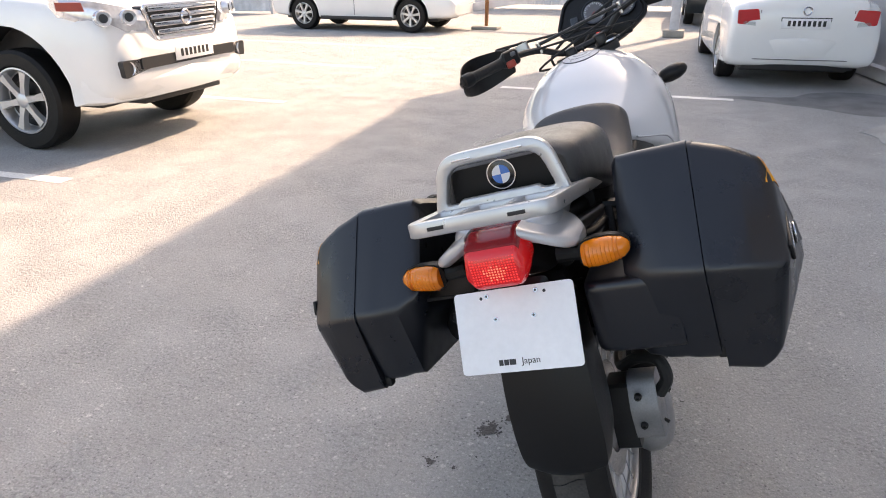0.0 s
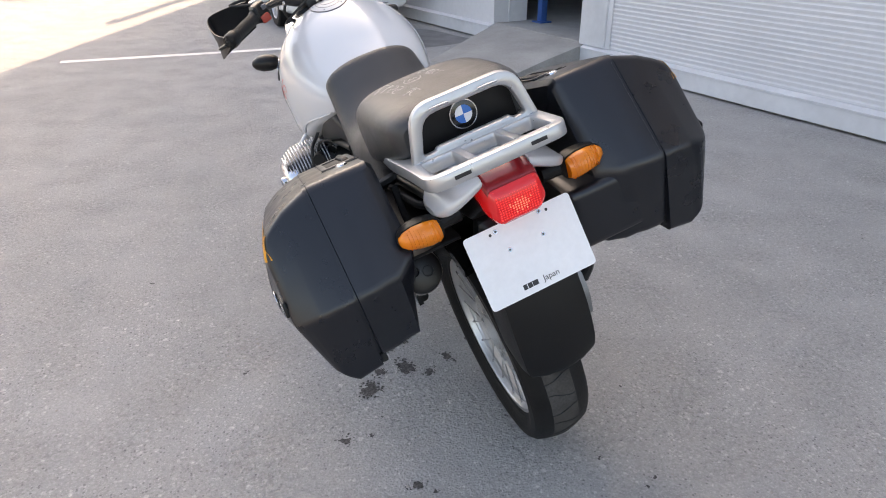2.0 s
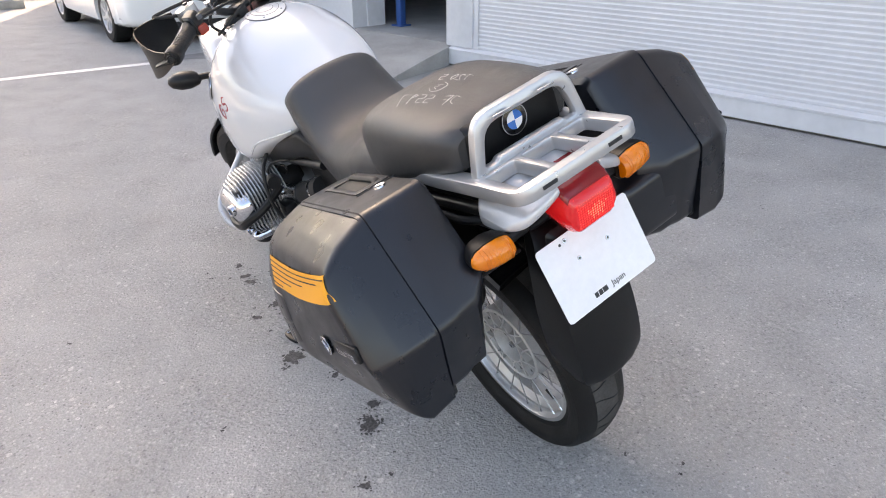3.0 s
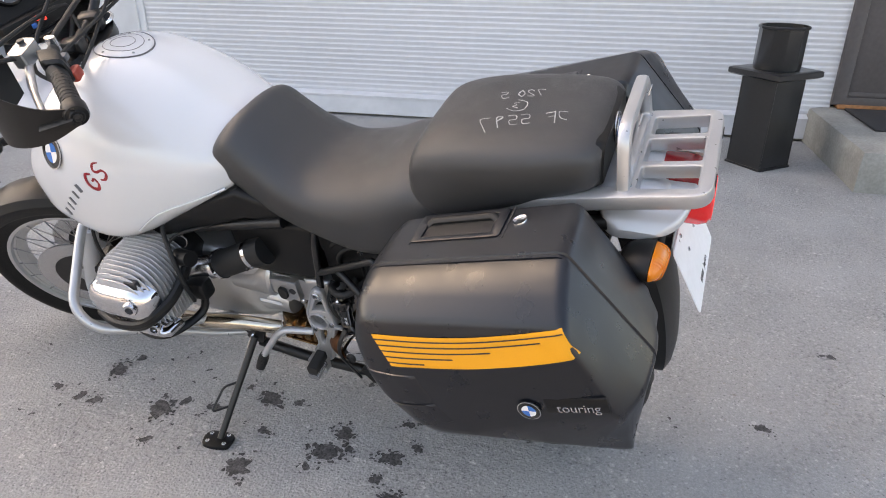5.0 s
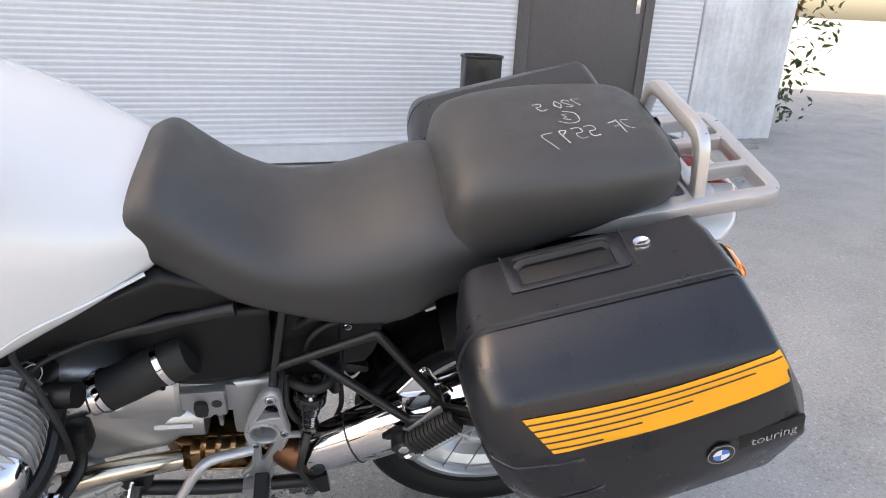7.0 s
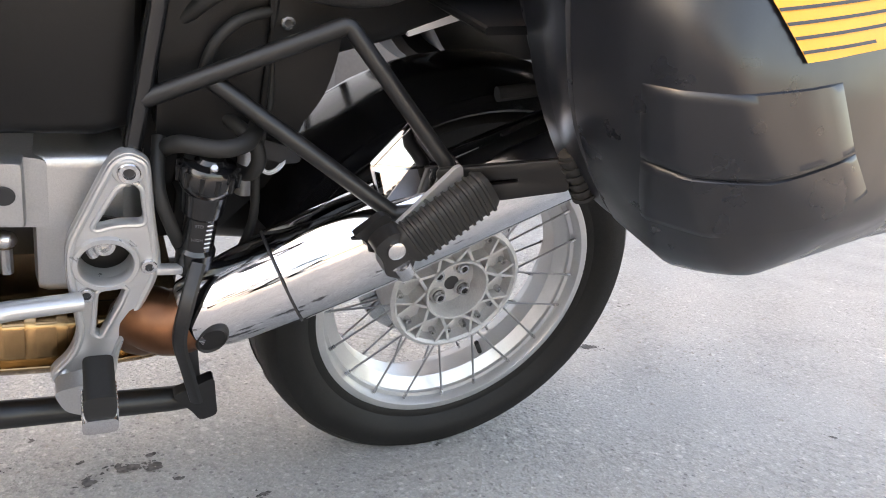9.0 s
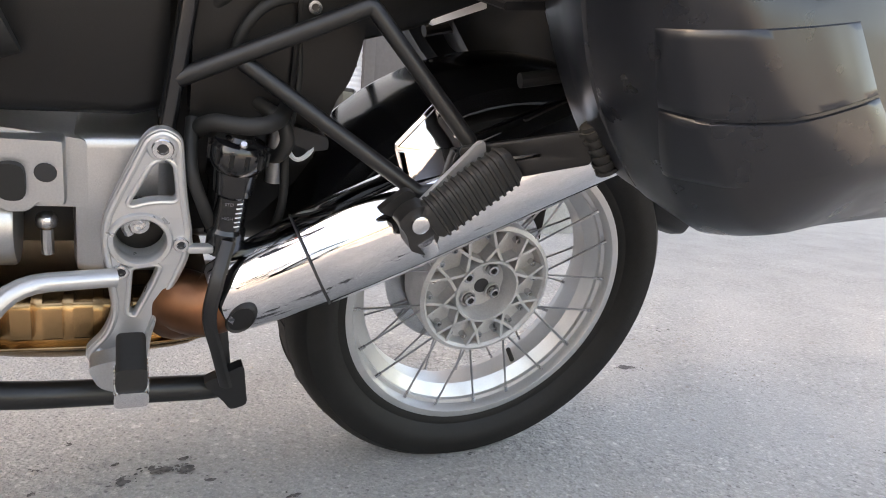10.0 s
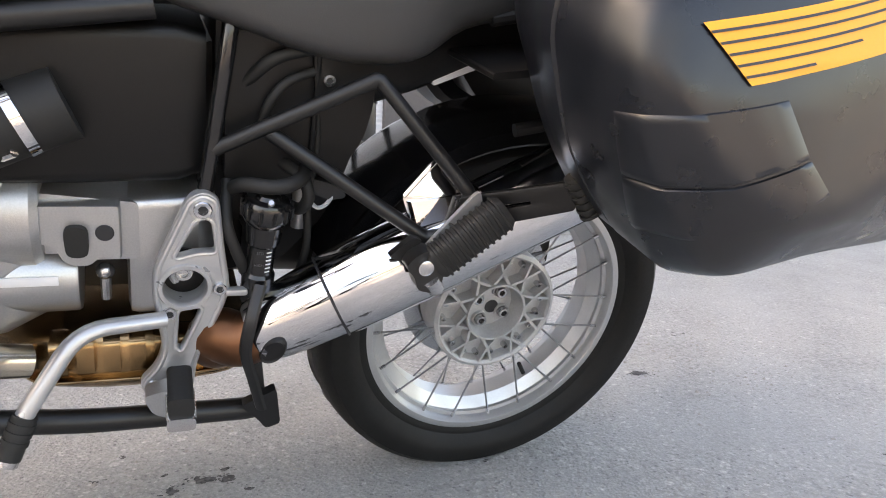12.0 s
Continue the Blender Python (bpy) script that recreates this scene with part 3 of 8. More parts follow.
for name, y0, y1, top in (("skirting", -0.952, 4.50, 0.168), ("skirting_far", 6.0, 14.9, 0.165)):
    bm = bmesh.new()
    prof = [(-0.005, 0.022), (-0.055, 0.020), (-0.058, top - 0.022), (-0.064, top - 0.018), (-0.066, top - 0.004), (-0.012, top + 0.014), (0.02, top + 0.014), (0.02, 0.022)]
    rings = []
    for k in range(15):
        y = y0 + (y1 - y0) * k / 14
        w = 0.004 * math.sin(k * 2.3)
        rings.append([(x - (w if i in (1, 2) else 0), y, z) for i, (x, z) in enumerate(prof)])
    loft(bm, rings)
    structure(name, bm, FLASHING, "light grey sheet metal skirting with a white lip", "skirting", WALL, 25)
wall_piece("plinth", (0.0, -0.952, 0.0), (0.2, 4.49, 0.021), CONCRETE, "dark concrete plinth under the sheet skirting", "wall")
wall_piece("plinth_far", (0.0, 6.0, 0.0), (0.2, 14.9, 0.021), CONCRETE, "dark concrete plinth of the far wall", "wall")
# window of the far wall
bm = new_box((-0.03, 6.3, 0.60), (0.05, 7.9, 0.66), 0.006)
structure("window_sill_far", bm, FLASHING, "white metal window sill of the far wall", "window sill", WALL)
win = empty("window_far", WALL)
tagged(win, "white framed window in the grey wall", "window", "", "structure")
cut_plate("window_frame", [(6.3, 0.661), (7.9, 0.661), (7.9, 2.1), (6.3, 2.1)], [[(6.37, 0.74), (7.06, 0.74), (7.06, 2.03), (6.37, 2.03)], [(7.13, 0.74), (7.83, 0.74), (7.83, 2.03), (7.13, 2.03)]], 0.05,
          Matrix(((0, 0, 1, -0.024), (1, 0, 0, 0), (0, 1, 0, 0), (0, 0, 0, 1))), FLASHING, win)
for y in (6.38, 7.14):
    part("pane", new_box((-0.012, y, 0.75), (-0.004, y + 0.67, 2.02)), CAR_GLASS, win)
# garage interior behind the opening
wall_piece("garage_floor", (0.02, 4.4, 0.0), (6.0, 14.6, 0.19), RAMP_CONCRETE, "grey concrete garage floor", "floor")
wall_piece("garage_back", (6.0, 2.0, 0.0), (6.1, 14.7, 3.4), SHADED_INSIDE, "back wall of the garage, its shade put into a dark colour", "wall")
wall_piece("garage_side", (0.4, 4.2, 0.0), (6.0, 4.35, 3.4), SHADED_INSIDE, "side wall of the garage, its shade put into a dark colour", "wall")
wall_piece("garage_ceiling", (0.2, 4.2, 3.4), (6.1, 14.7, 3.5), SHADED_INSIDE, "ceiling of the garage, its shade put into a dark colour", "ceiling")
door = empty("roller_post", WALL)
tagged(door, "blue painted steel guide post inside the garage opening", "post")
part("post", new_box((0.46, 5.72, 0.19), (0.54, 5.80, 2.8), 0.008), BLUE_PAINT, door)
part("post_foot", new_box((0.42, 5.68, 0.19), (0.58, 5.84, 0.205), 0.004), BLUE_PAINT, door)
# ramp
bm = bmesh.new()
foot = [(-1.20, 5.29), (-1.13, 4.21)]
head = [(0.06, 6.0), (0.06, 4.46)]
N = 10
rows = []
for k in range(N + 1):
    t = k / N
    rows.append([(foot[1][0] + (foot[0][0] - foot[1][0]) * t + 0.03 * math.sin(k * 1.7), foot[1][1] + (foot[0][1] - foot[1][1]) * t, 0.006),
                 ((foot[1][0] * 0.5 + head[1][0] * 0.5) * (1 - t) + (foot[0][0] * 0.5 + head[0][0] * 0.5) * t, (foot[1][1] + head[1][1]) / 2 * (1 - t) + (foot[0][1] + head[0][1]) / 2 * t, 0.105 + 0.004 * math.sin(k * 2.1)),
                 (head[1][0] * (1 - t) + head[0][0] * t, head[1][1] * (1 - t) + head[0][1] * t, 0.192)])
tv = [[bm.verts.new(p) for p in r] for r in rows]
bv = [[bm.verts.new((p[0], p[1], -0.02)) for p in r] for r in rows]
for a, b in zip(range(N), range(1, N + 1)):
    for j in range(2):
        bm.faces.new((tv[a][j], tv[a][j + 1], tv[b][j + 1], tv[b][j]))
        bm.faces.new((bv[a][j + 1], bv[a][j], bv[b][j], bv[b][j + 1]))
    bm.faces.new((tv[b][0], bv[b][0], bv[a][0], tv[a][0]))
    bm.faces.new((tv[a][2], bv[a][2], bv[b][2], tv[b][2]))
for r, q in ((tv[0], bv[0]), (tv[-1], bv[-1])):
    for j in range(2):
        bm.faces.new((r[j], r[j + 1], q[j + 1], q[j]))
structure("ramp", bm, RAMP_CONCRETE, "rough concrete ramp up to the garage opening", "ramp", WALL, 30)

# brown steel door with frame, threshold and step
d1 = empty("door_1", WALL)
tagged(d1, "closed brown-grey painted steel door in its frame", "door", "", "structure")
cut_plate("door_frame", [(-2.255, 0.27), (-1.088, 0.27), (-1.088, 2.38), (-2.255, 2.38)], [[(-2.182, 0.315), (-1.165, 0.315), (-1.165, 2.31), (-2.182, 2.31)]], 0.06,
          Matrix(((0, 0, 1, -0.012), (1, 0, 0, 0), (0, 1, 0, 0), (0, 0, 0, 1))), DOOR_BROWN, d1, 0.004)
leaf = part("door_leaf", new_box((-0.030, -2.178, 0.320), (0.012, -1.169, 2.306), 0.004), DOOR_BROWN, d1)
part("door_bottom_rail", new_box((-0.036, -2.174, 0.322), (-0.028, -1.173, 0.352), 0.002), DOOR_BROWN, leaf)
hd = part("door_handle", new_tube(round_path([(-0.03, -2.11, 1.26), (-0.075, -2.11, 1.26), (-0.075, -2.00, 1.26)], 0.015), 0.009, 10), STEEL, leaf, "steel lever handle")
part("handle_plate", new_box((-0.036, -2.13, 1.12), (-0.029, -2.09, 1.33), 0.002), STEEL, hd)
wall_piece("wall_over_door", (0.0, -2.255, 2.38), (0.2, -1.088, 3.42), SIDING, "light grey panel over the brown door", "wall")
wall_piece("wall_behind_door", (0.05, -2.255, 0.0), (0.2, -1.088, 2.38), SHADED_INSIDE, "reveal behind the door, its shade put into a dark colour", "wall")
wall_piece("threshold", (-0.06, -2.22, 0.241), (0.05, -1.12, 0.2695), THRESHOLD_WOOD, "orange-brown wooden door threshold", "threshold", 0.004)
bm = bmesh.new()
# one cast block with worn, uneven faces
NX, NY, NZ = 14, 20, 5
def step_at(i, j, k):
    p = Vector((-1.13 + 1.17 * i / NX, -2.36 + 1.405 * j / NY, 0.236 * k / NZ))
    n = noise.noise(p * 6.0) * 0.008 + noise.noise(p * 19.0) * 0.004
    e = 0.010 if k == NZ and (i == 0 or j in (0, NY)) else 0.0
    return (p.x + (-n + e if i == 0 else 0), p.y + (n + e if j == 0 else n - e if j == NY else 0), p.z + (n * 0.5 - e if k == NZ else 0))
grid = {}
def step_vert(i, j, k):
    if (i, j, k) not in grid:
        grid[(i, j, k)] = bm.verts.new(step_at(i, j, k))
    return grid[(i, j, k)]
for i in range(NX):
    for j in range(NY):
        for k in (0, NZ):
            bm.faces.new([step_vert(i + a, j + b, k) for a, b in ((0, 0), (1, 0), (1, 1), (0, 1))])
for k in range(NZ):
    for i in range(NX):
        for j in (0, NY):
            bm.faces.new([step_vert(i + a, j, k + b) for a, b in ((0, 0), (1, 0), (1, 1), (0, 1))])
    for j in range(NY):
        for i in (0, NX):
            bm.faces.new([step_vert(i, j + a, k + b) for a, b in ((0, 0), (1, 0), (1, 1), (0, 1))])
structure("step", bm, CONCRETE, "chipped rough concrete doorstep below the brown door", "step", WALL, 40)
tagged(link_mesh("door_mat", new_box((-0.66, -2.22, 0.240), (-0.07, -1.16, 0.252), 0.004), MAT_RUBBER), "black ribbed rubber mat on the doorstep", "door mat").matrix_world = WALL
# crumbled mortar at the end of the step
bm = bmesh.new()
for k in range(90):
    x, y = rng.uniform(-1.05, 0.1), -2.37 - 0.40 * rng.random() ** 2
    r = rng.uniform(0.006, 0.03)
    bmesh.ops.create_icosphere(bm, subdivisions=1, radius=r, matrix=Matrix.Translation((x, y, r * 0.3)) @ Euler((rng.uniform(0, 6), rng.uniform(0, 6), 0)).to_matrix().to_4x4() @ Matrix.Diagonal((1, rng.uniform(0.5, 1), rng.uniform(0.4, 0.8), 1)))
ob = tagged(link_mesh("rubble", bm, CONCRETE, None, "", 0), "crumbled concrete bits beside the doorstep", "rubble", "", "stuff")
ob.matrix_world = WALL

# vertical corrugated sheet past the siding
bm = bmesh.new()
top, bot = [], []
y = -2.77
k = 0
while y > -3.64:
    prof = [(0.0, 0), (0.0, 0.040), (-0.016, 0.06), (-0.016, 0.100), (0.0, 0.12)]
    for dx, dy in prof[:4] if y - 0.12 > -3.64 else prof:
        top.append((dx - 0.02, y - dy, 2.6)), bot.append((dx - 0.02, y - dy, 0.10))
    y -= 0.12
for line in (top, bot):
    line += [(0.01, line[-1][1], line[-1][2]), (0.01, line[0][1], line[0][2])]
loft(bm, [bot, top], cap=False)
fs = [bm.verts[:]]
bm.verts.ensure_lookup_table()
n = len(bot)
bm.faces.new(bm.verts[:n]), bm.faces.new(bm.verts[n:])
structure("corrugated_sheet", bm, CORRUGATED, "weathered light grey corrugated metal sheet screen", "screen", WALL, 25)
wall_piece("screen_foot", (-0.03, -3.64, 0.0), (0.03, -2.77, 0.05), CONCRETE, "broken concrete kerb under the metal sheet", "kerb", 0.01)

# shrub beyond the screen
shrub = empty("shrub", WALL)
tagged(shrub, "dusty green shrub beyond the metal screen", "shrub")
bm = bmesh.new()
for k in range(7):
    a = rng.uniform(0, 6.28)
    tube(bm, smooth_line([(0.6, -4.0, 0), (0.6 + 0.15 * math.cos(a), -4.0 + 0.2 * math.sin(a), 0.8), (0.6 + 0.4 * math.cos(a), -4.0 + 0.45 * math.sin(a), 1.7)], 4), [0.02 - 0.0018 * i for i in range(9)], 6)
part("stems", bm, THRESHOLD_WOOD, shrub)
bm = bmesh.new()
for k in range(900):
    a, h = rng.uniform(0, 6.28), rng.uniform(0.15, 2.3)
    r = (0.75 - 0.2 * abs(h - 1.0)) * rng.random() ** 0.5
    c = Vector((0.6 + r * math.cos(a), -4.05 + r * 0.75 * math.sin(a), h))
    e = Euler((rng.uniform(-1, 1), rng.uniform(-1, 1), rng.uniform(0, 6))).to_matrix()
    s = rng.uniform(0.03, 0.06)
    bm.faces.new([bm.verts.new(c + e @ Vector(p) * s) for p in ((-1, 0, 0), (0, -0.4, 0.1), (1, 0, 0), (0, 0.4, 0.1))])
part("crown", bm, GREEN_TARP, shrub, smooth=0)

# black street ash bin: square stand with a collar and an insert
BIN = WALL @ pose(-0.68, -0.53, 0, 0, 0, 38)
ash = empty("litter_bin", BIN)
tagged(ash, "black painted square litter bin with a collar, on the asphalt", "litter bin")


def square_ring(w, z, r=0.012):
    return [(x, y, z) for x, y in rounded([(-w, -w), (w, -w), (w, w), (-w, w)], r, 2)]


part("stand", loft(bmesh.new(), [square_ring(0.126, 0.012), square_ring(0.126, 0.03), square_ring(0.123, 0.40), square_ring(0.123, 0.56)]), BIN_BLACK, ash)
part("base", loft(bmesh.new(), [square_ring(0.136, 0.0), square_ring(0.136, 0.012)]), BIN_BLACK, ash)
part("collar", loft(bmesh.new(), [square_ring(0.178, 0.548), square_ring(0.188, 0.556), square_ring(0.188, 0.584), square_ring(0.178, 0.590), square_ring(0.12, 0.586)]), BIN_BLACK, ash)
part("insert", lathe(bmesh.new(), [(0.128, 0.586), (0.132, 0.60), (0.132, 0.815), (0.139, 0.818), (0.141, 0.830), (0.136, 0.836), (0.128, 0.834), (0.124, 0.66), (0.0, 0.655)], Matrix(), 10), BIN_BLACK, ash, "faceted black bucket with a rolled rim")
for k in range(4):
    a = math.pi / 2 * k
    m = Matrix.Rotation(a, 4, "Z")
    part("corner_strip", new_tube([m @ Vector((0.122, 0.122, 0.014)), m @ Vector((0.120, 0.120, 0.40)), m @ Vector((0.120, 0.120, 0.55))], 0.006, 6), BIN_BLACK, ash)

# ---- motorcycle: own axes x to its right, y ahead, z up from the rear tyre's foot; it leans on its side stand ----
LEAN = 17.757
bike = empty("motorcycle", pose(0, 0, 0, 0, -LEAN, 0))
tagged(bike, "white touring motorcycle with black side cases leaning on its side stand", "motorcycle")
AXLE_Z = 0.316


def superloft(stations, power_top=2.4, power_bot=3.2, n=28, mid=0.45):
    """Rings across y: each station is (y, bottom, top, half width); mid is the height share of the widest point."""
    rings = []
    for y, zb, zt, w in stations:
        zm = zb + (zt - zb) * mid
        ring = []
        for k in range(n):
            a = 2 * math.pi * k / n
            c, s = math.cos(a), math.sin(a)
            p = power_top if s >= 0 else power_bot
            x = w * math.copysign(abs(c) ** (2 / p), c)
            z = zm + (zt - zm if s >= 0 else zm - zb) * math.copysign(abs(s) ** (2 / p), s)
            ring.append((x, y, z))
        rings.append(ring)
    return rings


def dense(stations, per=4):
    return smooth_line(stations, per)


# -- rear wheel --
def wheel(parent, name, tyre_r, tyre_w, rim_r, rim_w, hub_r, spokes, xf=None, label=""):
    """A spoked wheel centred on the origin of xf, its axle along x."""
    xf = xf or Matrix()
    ax = xf @ Matrix.Rotation(radians(90), 4, "Y")
    hw, tw = rim_w / 2, tyre_w / 2
    rim = part(name, lathe(bmesh.new(), [(rim_r - 0.004, -hw), (rim_r, -hw + 0.001), (rim_r + 0.001, -hw + 0.004), (rim_r - 0.012, -hw + 0.007), (rim_r - 0.016, -hw + 0.014),
                                         (rim_r - 0.018, -hw * 0.55), (rim_r - 0.033, -hw * 0.38), (rim_r - 0.034, hw * 0.38), (rim_r - 0.018, hw * 0.55), (rim_r - 0.016, hw - 0.014), (rim_r - 0.012, hw - 0.007),
                                         (rim_r + 0.001, hw - 0.004), (rim_r, hw - 0.001), (rim_r - 0.004, hw), (rim_r - 0.012, hw - 0.001), (rim_r - 0.0145, hw - 0.006), (rim_r - 0.016, hw * 0.70), (rim_r - 0.022, hw * 0.66), (rim_r - 0.023, hw * 0.56), (rim_r - 0.030, hw * 0.46), (rim_r - 0.040, hw * 0.30),
                                         (rim_r - 0.040, -hw * 0.30), (rim_r - 0.030, -hw * 0.46), (rim_r - 0.023, -hw * 0.56), (rim_r - 0.022, -hw * 0.66), (rim_r - 0.016, -hw * 0.70), (rim_r - 0.0145, -hw + 0.006), (rim_r - 0.012, -hw + 0.001)], ax, 96, True), RIM_ALU, parent, label)
    b = rim_r - 0.006
    sec = [(b, -hw + 0.004), (b + 0.006, -hw - 0.001), (b + 0.016, -hw - 0.003), (b + 0.03, -tw + 0.004), (b + (tyre_r - b) * 0.52, -tw), (b + (tyre_r - b) * 0.72, -tw * 0.975), (b + (tyre_r - b) * 0.86, -tw * 0.82), (b + (tyre_r - b) * 0.955, -tw * 0.50), (b + (tyre_r - b) * 0.99, -tw * 0.22), (tyre_r, 0.0)]
    sec = sec + [(r, -h) for r, h in reversed(sec[:-1])]
    tyre = part("tyre", lathe(bmesh.new(), sec + [(b - 0.004, hw - 0.01), (b - 0.004, -hw + 0.01)], ax, 112, True), RUBBER, rim, "black tyre with worn tread")
    # dusty worn band round the crown, with wavy grooves across it
    def crown(u):
        u = abs(u)
        return b + (tyre_r - b) * (1 - 0.01 * u / 0.22 if u < 0.22 else 0.99 - 0.035 * (u - 0.22) / 0.28)

    band = [0.44, 0.33, 0.22, 0.11, 0.0, -0.11, -0.22, -0.33, -0.44]
    part("tread_band", lathe(bmesh.new(), [(crown(u) - 0.002, tw * u) for u in (0.44,)] + [(crown(u) + 0.0005, tw * u) for u in band] + [(crown(0.44) - 0.002, -tw * 0.44)], ax, 112), WORN_RUBBER, tyre, "dusty worn tread")
    bm = bmesh.new()
    for k in range(36):
        a0 = 2 * math.pi * k / 36
        line = []
        for i in range(11):
            u = -0.46 + 0.092 * i
            a, r = a0 + 0.030 * math.sin(4.2 * u * (1 if k % 2 else -1)) + 0.02 * u, crown(u) + 0.0007
            line.append(ax @ Vector((r * math.cos(a), r * math.sin(a), tw * u)))
        tube(bm, line, [0.0006 + 0.0019 * math.sin(math.pi * (i + 0.4) / 10.8) for i in range(11)], 5, 0.35)
    part("tread_grooves", bm, INK, tyre)
    for k in range(spokes):
        side = -1 if k % 2 else 1   # pairs that part from one point of the hub
        a = 2 * math.pi * (k // 4 + (0.5 if side > 0 else 0.08)) / (spokes / 4)
        sw = 0.17 if (k // 2) % 2 else -0.17
        p = Vector((hub_r * math.cos(a + sw * 0.15), hub_r * math.sin(a + sw * 0.15), side * 0.034))
        q = Vector(((rim_r - 0.0165) * math.cos(a + sw), (rim_r - 0.0165) * math.sin(a + sw), side * (hw - 0.012)))
        sp = part("spoke", new_tube([ax @ p, ax @ q], 0.0018, 6), SPOKE_STEEL, rim)
        d = (q - p).normalized()
        part("nipple", new_tube([ax @ (q - d * 0.010), ax @ q], 0.0029, 6), STEEL, sp)
    part("valve", new_tube([ax @ Vector(((rim_r - 0.036) * math.cos(-0.588), (rim_r - 0.036) * math.sin(-0.588), -0.008)), ax @ Vector(((rim_r - 0.072) * math.cos(-0.588), (rim_r - 0.072) * math.sin(-0.588), -0.014))], 0.0042, 8), SOFT_RUBBER, rim, "black valve stem")
    return rim


RW = Matrix.Translation((0, 0, AXLE_Z))
rear = wheel(bike, "rear_wheel", 0.313, 0.156, 0.231, 0.112, 0.104, 40, RW, "silver wire-spoked rear rim")
# dished hub with star ribs and a bolted centre
AX = RW @ Matrix.Rotation(radians(90), 4, "Y")
hub = part("hub", lathe(bmesh.new(), [(0.0, -0.010), (0.043, -0.010), (0.0485, -0.040), (0.050, -0.043), (0.0535, -0.043), (0.0565, -0.016), (0.097, -0.018), (0.100, -0.036), (0.104, -0.040), (0.110, -0.037), (0.111, -0.030), (0.110, 0.030), (0.100, 0.034), (0.05, 0.034), (0.030, 0.05), (0.0, 0.05)], AX, 72), HUB_ALU, rear, "grey painted star hub")
bm = bmesh.new()


def rib_wall(bm, p, q, half, z0, z1):
    """A thin upright wall from p to q on the hub's face."""
    d = (Vector(q) - Vector(p)).normalized()
    n = Vector((-d.y, d.x)) * half
    lo, hi = ([bm.verts.new(AX @ Vector((c.x, c.y, z))) for c in (Vector(p) - n, Vector(p) + n, Vector(q) + n, Vector(q) - n)] for z in (z0, z1))
    bm.faces.new(hi)
    for i in range(4):
        bm.faces.new((lo[i], lo[(i + 1) % 4], hi[(i + 1) % 4], hi[i]))


def ring_at(r, a):
    return (r * math.cos(a), r * math.sin(a))


for k in range(10):
    a = 2 * math.pi * k / 10
    for s in (-1, 1):
        rib_wall(bm, ring_at(0.054, a + s * 0.26), ring_at(0.073, a), 0.0023, -0.014, -0.0395)
        rib_wall(bm, ring_at(0.073, a), ring_at(0.102, a + s * 0.12), 0.0021, -0.014, -0.0385)
part("star_ribs", bm, HUB_ALU, hub)
for k in range(4):
    a = math.pi / 2 * k + 0.5
    part("bolt_seat", lathe(bmesh.new(), [(0.0115, -0.008), (0.0115, 0.006), (0.0135, 0.006), (0.0135, -0.008)], facing(AX @ Vector((0.030 * math.cos(a), 0.030 * math.sin(a), -0.010)), (-1, 0, 0)), 20, True), HUB_ALU, hub)
    bolt("hub_bolt", AX @ Vector((0.030 * math.cos(a), 0.030 * math.sin(a), -0.010)), (-1, 0, 0), 0.0095, 0.014, STEEL, hub)
part("axle_bore", lathe(bmesh.new(), [(0.0, -0.0110), (0.0125, -0.0110), (0.0125, -0.0095)], AX @ Matrix.Translation((0.006, -0.006, 0)), 20), INK, hub)
for k in range(20):
    a = 2 * math.pi * (k + 0.5) / 20
    bolt("spoke_end", AX @ Vector((0.090 * math.cos(a), 0.090 * math.sin(a), -0.017)), (-1, 0, 0), 0.0052, 0.012, STEEL, hub)
part("brake_disc", lathe(bmesh.new(), [(0.085, 0.040), (0.138, 0.040), (0.138, 0.045), (0.085, 0.045)], AX, 64, True), STEEL, rear, "drilled steel brake disc")

# -- single-sided swingarm and final drive, right of the wheel --
arm = part("swingarm", loft(bmesh.new(), [[(cx + r * math.cos(a), y, cz + 1.15 * r * math.sin(a)) for a in (2 * math.pi * k / 16 for k in range(16))]
           for y, cx, cz, r in dense([(0.50, 0.10, 0.40, 0.050), (0.36, 0.115, 0.39, 0.046), (0.20, 0.125, 0.365, 0.044), (0.10, 0.125, 0.34, 0.055)], 3)]), BLACK_STEEL, bike, "black single-sided swingarm")
fd = part("final_drive", lathe(bmesh.new(), [(0, 0.080), (0.046, 0.080), (0.075, 0.100), (0.086, 0.125), (0.082, 0.150), (0.066, 0.172), (0.045, 0.182), (0.0, 0.186)], AX, 40), DULL_ALU, bike, "dull silver cast final drive housing")
part("filler_plug", lathe(bmesh.new(), disc(0.012, 0.010, 0.002), facing((0.135, -0.082, 0.335), (0.2, -1, 0)), 16), BLACK_STEEL, fd)
cal = part("caliper", loft(bmesh.new(), [[(x, y, z) for y, z in rounded([(-0.165, 0.36), (-0.085, 0.37), (-0.065, 0.44), (-0.085, 0.50), (-0.140, 0.505), (-0.172, 0.44)], 0.02, 3)] for x in (0.128, 0.134, 0.178, 0.186)]), DULL_ALU, bike, "dull silver cast brake caliper")
part("caliper_inner", loft(bmesh.new(), [[(x, y, z) for y, z in rounded([(-0.160, 0.33), (-0.060, 0.34), (-0.060, 0.48), (-0.150, 0.495)], 0.02, 3)] for x in (0.080, 0.088, 0.124, 0.130)]), BLACK_STEEL, cal, "dark inner half of the caliper")
for z in (0.405, 0.475):
    bolt("caliper_bolt", (0.150, -0.168, z), (0, -1, 0.1), 0.008, 0.010, BLACK_STEEL, cal)
